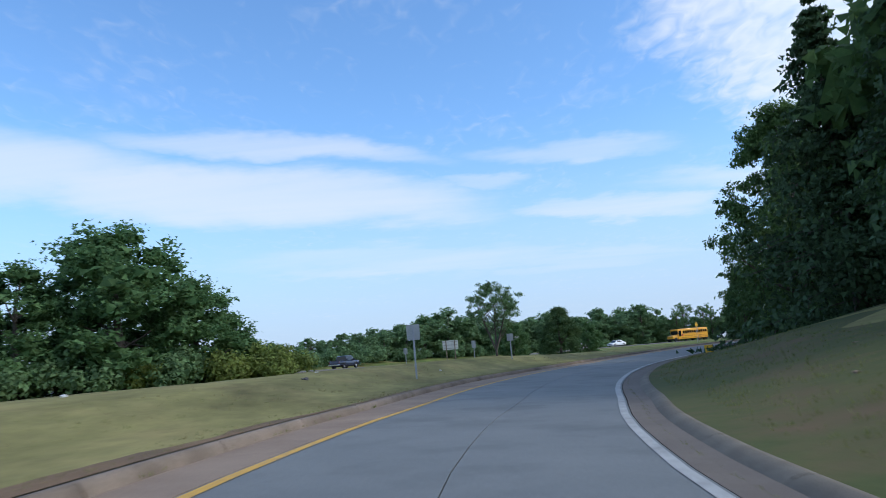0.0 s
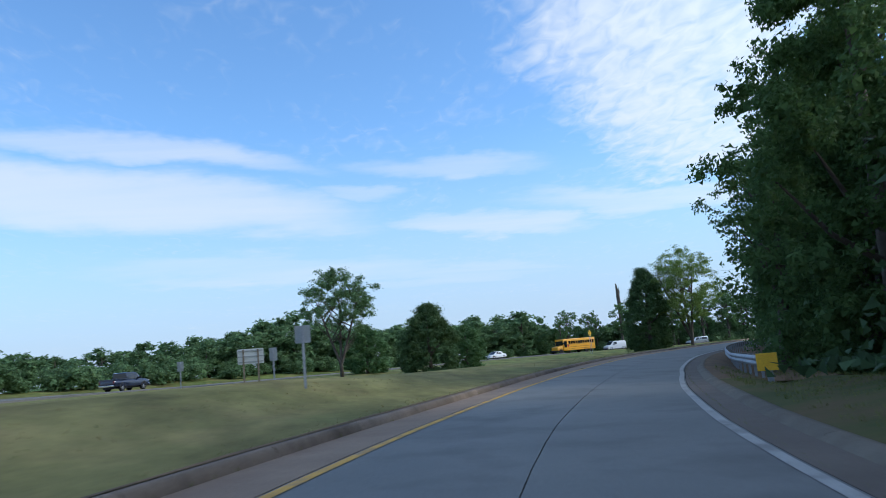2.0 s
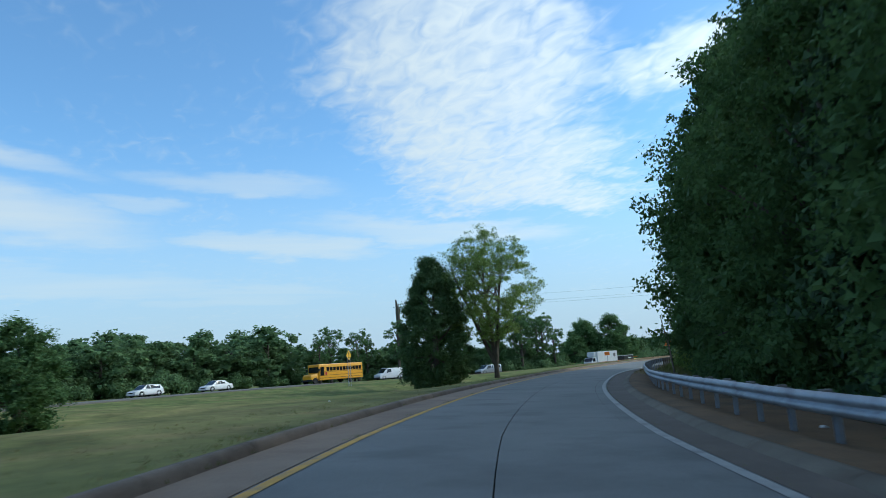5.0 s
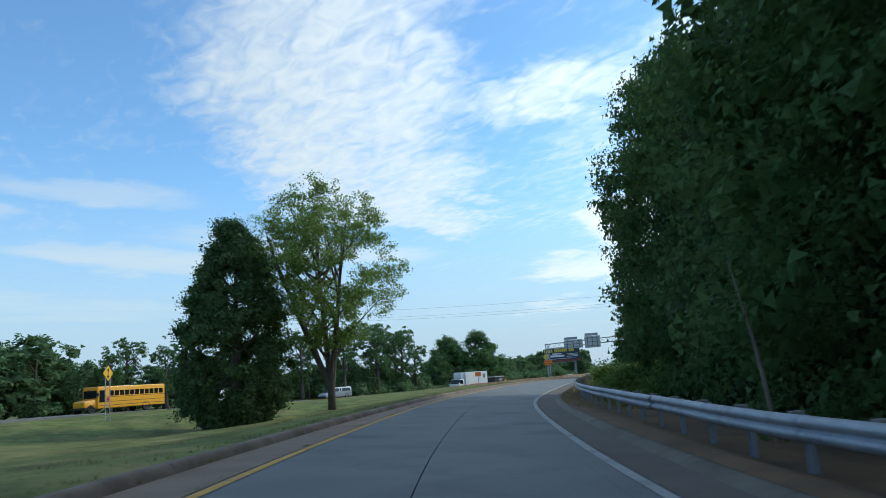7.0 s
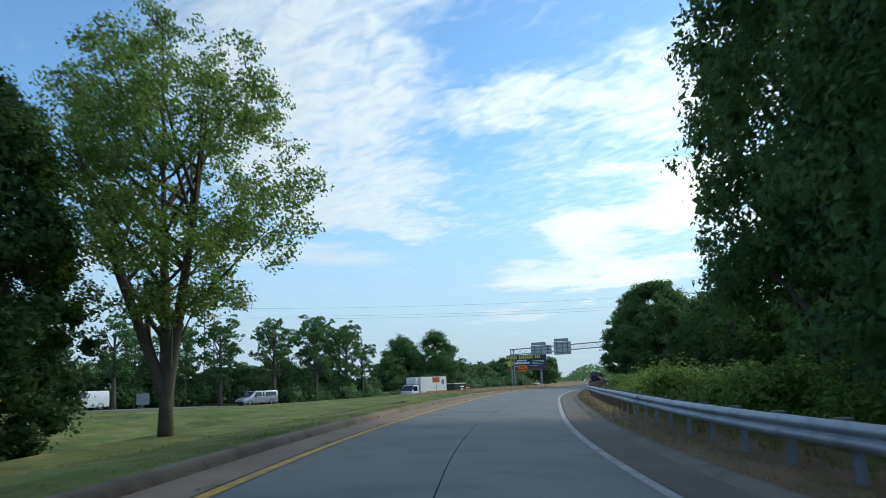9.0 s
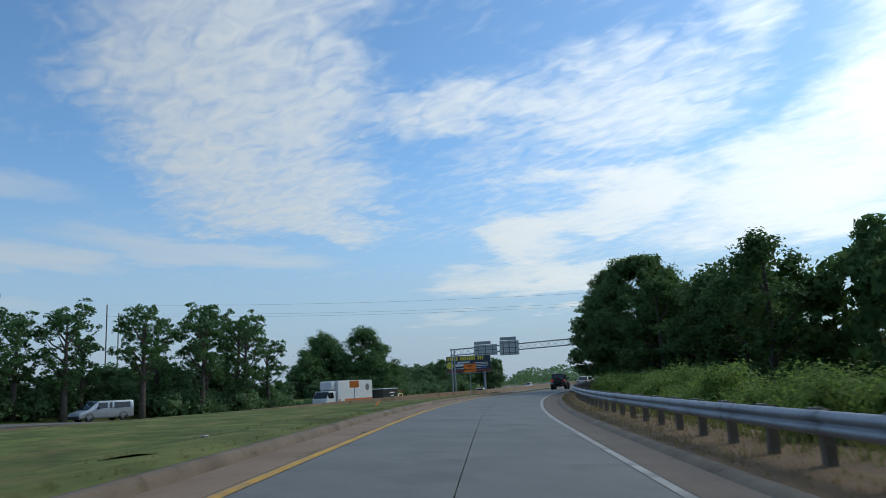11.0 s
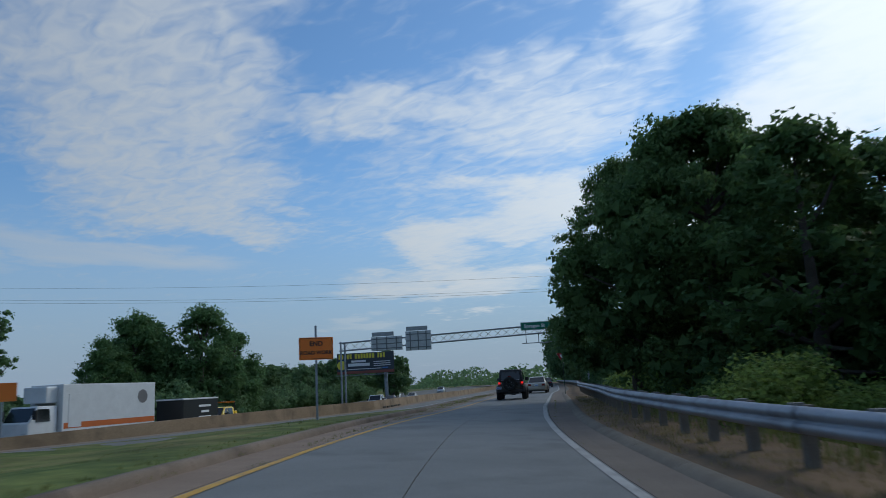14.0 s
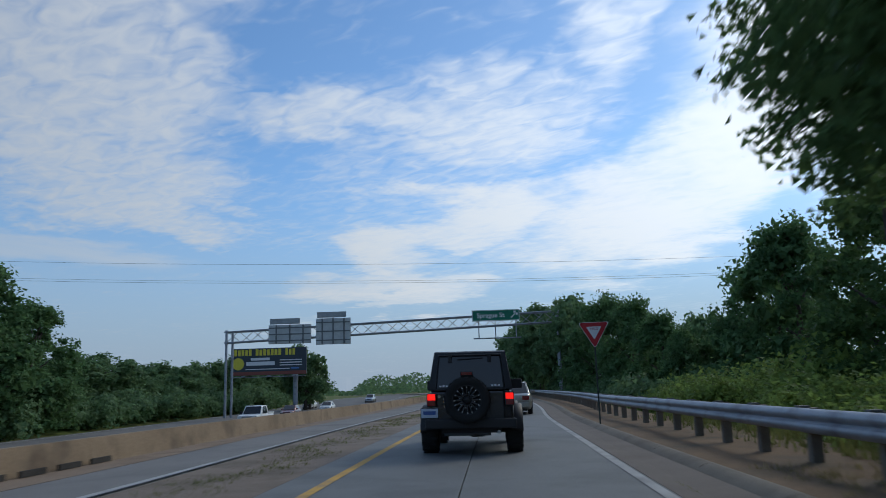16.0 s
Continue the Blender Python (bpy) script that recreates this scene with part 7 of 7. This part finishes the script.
def box_truck():
    t = tagged(new("box_truck", None), "white refrigerated box truck with an orange stripe", "truck")
    W = 1.22
    part("box", soft(box_bm((-W, -4.6, 1.0), (W, 2.6, 3.75)), 0.03), WHITE_PAINT, t)
    for sd in (-1, 1):
        part("stripe", box_bm((sd * W, -4.55, 1.30), (sd * (W + 0.008), 2.5, 1.62)), ORANGE_STRIPE, t, "orange stripe")
        part("side_door", soft(box_bm((sd * W, 1.3, 1.35), (sd * (W + 0.02), 2.2, 3.2)), 0.006), WHITE_PAINT, t)
        part("emblem", tube_bm([(sd * W, -3.5, 2.9), (sd * (W + 0.01), -3.5, 2.9)], 0.42, 16), plain("truck_emblem_grey", (0.16, 0.15, 0.15), 0.5), t)
        for y in (-3.0, 3.6):
            wheel(t, sd * (W - 0.18), y, 0.45, 0.26, sd, ALLOY, 6)
        part("mirror", box_bm((sd * 1.05, 4.3, 1.9), (sd * 1.32, 4.4, 2.4), 0.03), BLACK_TRIM, t)
        q = [(sd * 1.0, 3.2, 1.75), (sd * 1.0, 4.15, 1.75), (sd * 0.97, 4.0, 2.45), (sd * 0.97, 3.25, 2.45)]
        pane(q if sd > 0 else q[::-1], DARK_GLASS, t, "side_window", 0.03, 0.03)
        part("head_lamp", box_bm((sd * 0.6, 4.55, 1.0), (sd * 0.95, 4.64, 1.2), 0.02), CLEAR_LENS, t)
    part("cab", soft(solid([[(-1.0, y, 0.55), (-1.0, y, 1.7), (-0.97, y, tp), (0.97, y, tp), (1.0, y, 1.7), (1.0, y, 0.55)] for y, tp in ((2.75, 2.60), (4.0, 2.60), (4.35, 2.0), (4.6, 1.72))]), 0.05), WHITE_PAINT, t, smooth=True)
    pane([(-0.92, 4.56, 1.76), (0.92, 4.56, 1.76), (0.90, 4.06, 2.52), (-0.90, 4.06, 2.52)], DARK_GLASS, t, "windscreen", 0.03, 0.02)
    part("cooling_unit", soft(box_bm((-0.85, 2.6, 2.75), (0.85, 3.4, 3.65)), 0.08), WHITE_PAINT, t)
    part("chassis", box_bm((-0.5, -4.4, 0.6), (0.5, 4.2, 1.0)), BLACK_TRIM, t)
    part("bumper", box_bm((-1.0, 4.5, 0.45), (1.0, 4.72, 0.8), 0.03), WHITE_PAINT, t)
    return t


on_highway(box_truck(), 113.3, 194.6, lane=2.5)


def cargo_trailer():
    t = tagged(new("cargo_trailer", None), "black enclosed cargo trailer with a pale roof edge", "trailer")
    part("box", soft(box_bm((-1.05, -2.3, 0.5), (1.05, 2.3, 2.6)), 0.05), plain("black_trailer_sheet", (0.016, 0.017, 0.018), 0.35), t)
    part("roof_edge", soft(box_bm((-1.08, -2.33, 2.55), (1.08, 2.33, 2.66)), 0.02), WHITE_PAINT, t, "pale roof edge")
    for sd in (-1, 1):
        for k, (a, b, z) in enumerate(((-1.3, 0.3, 2.0), (-1.0, 0.0, 1.6), (-1.3, 0.3, 1.2))):
            part("writing_bar", box_bm((sd * 1.05, a, z), (sd * 1.058, b, z + 0.16)), WHITE_INK, t)
        wheel(t, sd * 0.95, -0.3, 0.33, 0.2, sd)
    part("drawbar", box_bm((-0.06, 2.3, 0.5), (0.06, 3.4, 0.6)), BLACK_TRIM, t)
    return t


on_highway(cargo_trailer(), 122.6, 198.5, lane=2.5)

# ---- grass tufts, weeds and litter ----
def tufts(name, places, tall, mat, label, seed, blades=5, spread=0.05):
    """Many thin grass blades, one object."""
    rng = np.random.default_rng(seed)
    p = np.repeat(np.array(places), blades, 0)
    n = len(p)
    base = p + np.column_stack([rng.normal(0, spread, n), rng.normal(0, spread, n), np.full(n, -0.02)])
    a = rng.uniform(0, math.tau, n)
    h = tall * rng.uniform(0.45, 1.25, n)
    lean = np.column_stack([np.cos(a), np.sin(a), np.zeros(n)]) * (h * rng.uniform(0.15, 0.75, n))[:, None]
    side = np.column_stack([-np.sin(a), np.cos(a), np.zeros(n)]) * (0.004 + 0.05 * h)[:, None]
    v = np.stack([base - side, base + side, base + lean + np.column_stack([np.zeros(n), np.zeros(n), h])], 1)
    me = bpy.data.meshes.new(name)
    me.vertices.add(n * 3)
    me.vertices.foreach_set("co", v.astype(np.float32).ravel())
    me.loops.add(n * 3)
    me.loops.foreach_set("vertex_index", np.arange(n * 3, dtype=np.int32))
    me.polygons.add(n)
    me.polygons.foreach_set("loop_start", np.arange(0, n * 3, 3, dtype=np.int32))
    me.polygons.foreach_set("loop_total", np.full(n, 3, dtype=np.int32))
    me.update(calc_edges=True)
    me.materials.append(mat)
    return tagged(new(name, me), label, "grass", kind="stuff")


def strip_places(s0, s1, d0, d1, count, rule, seed, power=1.0):
    r = random.Random(seed)
    out = []
    for _ in range(count):
        s = BACK + r.uniform(s0, s1)
        d = d0 + (d1 - d0) * r.random() ** power
        x, y = RAMP.place(s, d + (narrow(s) if -5.2 < d < -4.0 else 0))
        out.append((x, y, rule(s, d)))
    return out


DIRT_FLAKES = leaf_material("dirt_flakes", (0.075, 0.058, 0.035), (0.16, 0.12, 0.075), 0.4, 0.1)
DRY_BLADES = leaf_material("dry_grass_blades", (0.22, 0.180, 0.080), (0.34, 0.275, 0.13), 0.25, 0.4)
tufts("grass_tufts", strip_places(0, 208, -4.62, -7.5, 2600, field_left, 1, 2.2), 0.06, BLADES, "short mown grass blades along the verge", 1)
tufts("dry_grass_tufts", strip_places(0, 150, -4.62, -8.0, 1800, field_left, 2, 2.0), 0.065, DRY_BLADES, "dry straw-coloured grass blades along the verge", 2)
tufts("bank_grass_tufts", strip_places(0, 60, 3.25, 9.0, 3200, field_right, 3, 1.3), 0.09, BLADES, "rough grass blades on the bank", 3)
tufts("rail_weeds", strip_places(118, 240, 4.6, 7.0, 3300, field_right, 4, 0.8), 0.26, BLADES, "weeds growing behind the guard rail", 4)
tufts("dry_rail_weeds", strip_places(120, 225, 3.3, 5.2, 4200, field_right, 5), 0.10, DRY_BLADES, "dry brown grass under the guard rail", 5)
tufts("kerb_weeds", strip_places(0, 225, 2.19, 2.25, 1500, lambda s, d: road_z(s, d) - 0.02, 6), 0.045, BLADES, "small weeds in the gutter joint", 6, 4, 0.02)
tufts("left_kerb_weeds", [p for p in strip_places(0, 200, -4.33, -4.27, 220, lambda s, d: road_z(s, d), 7)], 0.06, BLADES, "small weeds at the kerb foot", 7, 4, 0.03)


def paper_scrap(x, y, z, size, mat, label, seed):
    """A crumpled piece of litter."""
    r = random.Random(seed)
    bm = bmesh.new()
    bmesh.ops.create_icosphere(bm, subdivisions=2, radius=1.0)
    for v in bm.verts:
        k = 0.7 + 0.5 * noise.noise(v.co * 1.7 + Vector((seed, 0, 0)))
        v.co = Vector((v.co.x * size * k, v.co.y * size * 0.7 * k, (v.co.z + 0.6) * size * 0.35 * k))
    ob = tagged(new("litter", None), label, "litter", "litter by the road")
    ob.matrix_basis = pose(x, y, z, 0, 0, r.uniform(0, 360))
    part("scrap", bm, mat, ob)
    return ob


LITTER_WHITE = plain("white_litter", (0.62, 0.63, 0.64), 0.6)
LITTER_BROWN = plain("brown_litter", (0.25, 0.17, 0.11), 0.8)
LITTER_DARK = plain("dark_litter", (0.10, 0.09, 0.09), 0.8)
for k, (s, d, size, mat) in enumerate(((14, -9.5, 0.14, LITTER_WHITE), (33, -6.6, 0.12, LITTER_WHITE), (26, -9, 0.10, LITTER_WHITE), (22, -7.5, 0.22, LITTER_DARK), (9, 6.5, 0.11, LITTER_WHITE), (13, 5.4, 0.12, LITTER_BROWN),
                                       (18, 7.0, 0.10, LITTER_BROWN), (24, 3.25, 0.10, LITTER_WHITE), (60, 5.0, 0.09, LITTER_BROWN), (83, 4.9, 0.14, LITTER_WHITE), (126, 4.7, 0.07, LITTER_WHITE), (160, 4.6, 0.08, LITTER_WHITE),
                                       (95, -7.6, 0.09, LITTER_WHITE), (155, -6.2, 0.12, LITTER_WHITE), (188, -5.6, 0.10, LITTER_BROWN), (30, -3.9, 0.12, LITTER_BROWN), (175, -3.9, 0.10, LITTER_DARK), (190, -3.7, 0.09, LITTER_DARK))):
    x, y = RAMP.place(BACK + s, d)
    z = (field_left(BACK + s, d) if d < -4.5 else road_z(BACK + s, d) if d < 2.9 else field_right(BACK + s, d)) - 0.01
    paper_scrap(x, y, z, size, mat, "crumpled white litter on the verge" if mat is LITTER_WHITE else "dark crumpled litter beside the road", k + 3)

# orange marker lying in the grass strip
cone = tagged(new("marker_post", None), "orange plastic marker post lying tilted in the grass", "marker post")
cx, cy = 86.85, 154.6
(cs,), (cd,) = RAMP.find([(cx, cy)])
cone.matrix_basis = pose(cx, cy, field_left(cs, cd) - 0.05, 0, 55, RAMP.turn(cs) + 60)
part("tube", tube_bm([(0, 0, 0), (0, 0, 0.55)], [0.035, 0.03], 10), ORANGE_SHEET, cone)
part("base", tube_bm([(0, 0, 0), (0, 0, 0.03)], 0.09, 12), BLACK_TRIM, cone)

# drain slots at the foot of the wall: solid dark blocks stand for their shaded insides
for k in range(5):
    u, = MEDIAN_WALL.find([(123.6 + k * 0.95, 181.2 + k * 0.55)])[0]
    x, y = MEDIAN_WALL.place(u, 0.295)
    bm = box_bm((-0.02, -0.36, 0.30), (0.03, 0.36, 0.40))
    bm.transform(pose(x, y, wall_z(u) + 0.03, 0, 0, MEDIAN_WALL.turn(u)))
    part("drain_slot", bm, JOINT, wall, "dark drain slot")


# dirt, leaf litter and weeds gathered in the gore
def gore_places(count, seed, wide):
    r = random.Random(seed)
    out = []
    for _ in range(count):
        q = r.random() ** 0.8
        s = NOSE - 10 + 46 * q
        w = wall_offset(s) * 0.60
        centre = -3.5 - 0.55 * q + 0.28 * math.sin(s * 0.9) + 0.16 * math.sin(s * 2.3 + 1)
        keep = 0.5 + 0.5 * noise.noise(Vector((s * 0.55, 3.1, 0)))
        if r.random() > keep * 1.5:
            continue
        d = min(-2.95, max(w, centre + r.gauss(0, wide)))
        x, y = RAMP.place(s, d)
        out.append((x, y, road_z(s, max(d, -4.2)) - 0.02))
    return out


tufts("gore_weeds", gore_places(1500, 21, 0.26), 0.075, BLADES, "low green weeds growing in the dirty gore", 21, 5, 0.05)
tufts("gore_dry_litter", gore_places(3600, 22, 0.36), 0.030, DIRT_FLAKES, "brown leaf litter and dirt on the gore", 22, 5, 0.09)
tufts("nose_weeds", strip_places(196, 211, -3.1, -2.86, 160, lambda s, d: road_z(s, d) - 0.01, 23), 0.07, BLADES, "small weeds at the yellow line", 23, 4, 0.04)
tufts("gutter_weeds", [p for k in range(26) for p in strip_places(60 + k * 5.3, 60 + k * 5.3 + 0.4 + 0.5 * (k % 3), -2.92, -2.80, 22, lambda s, d: road_z(s, d) - 0.01, 40 + k)], 0.05, BLADES, "weeds in the gutter joint", 24, 4, 0.03)
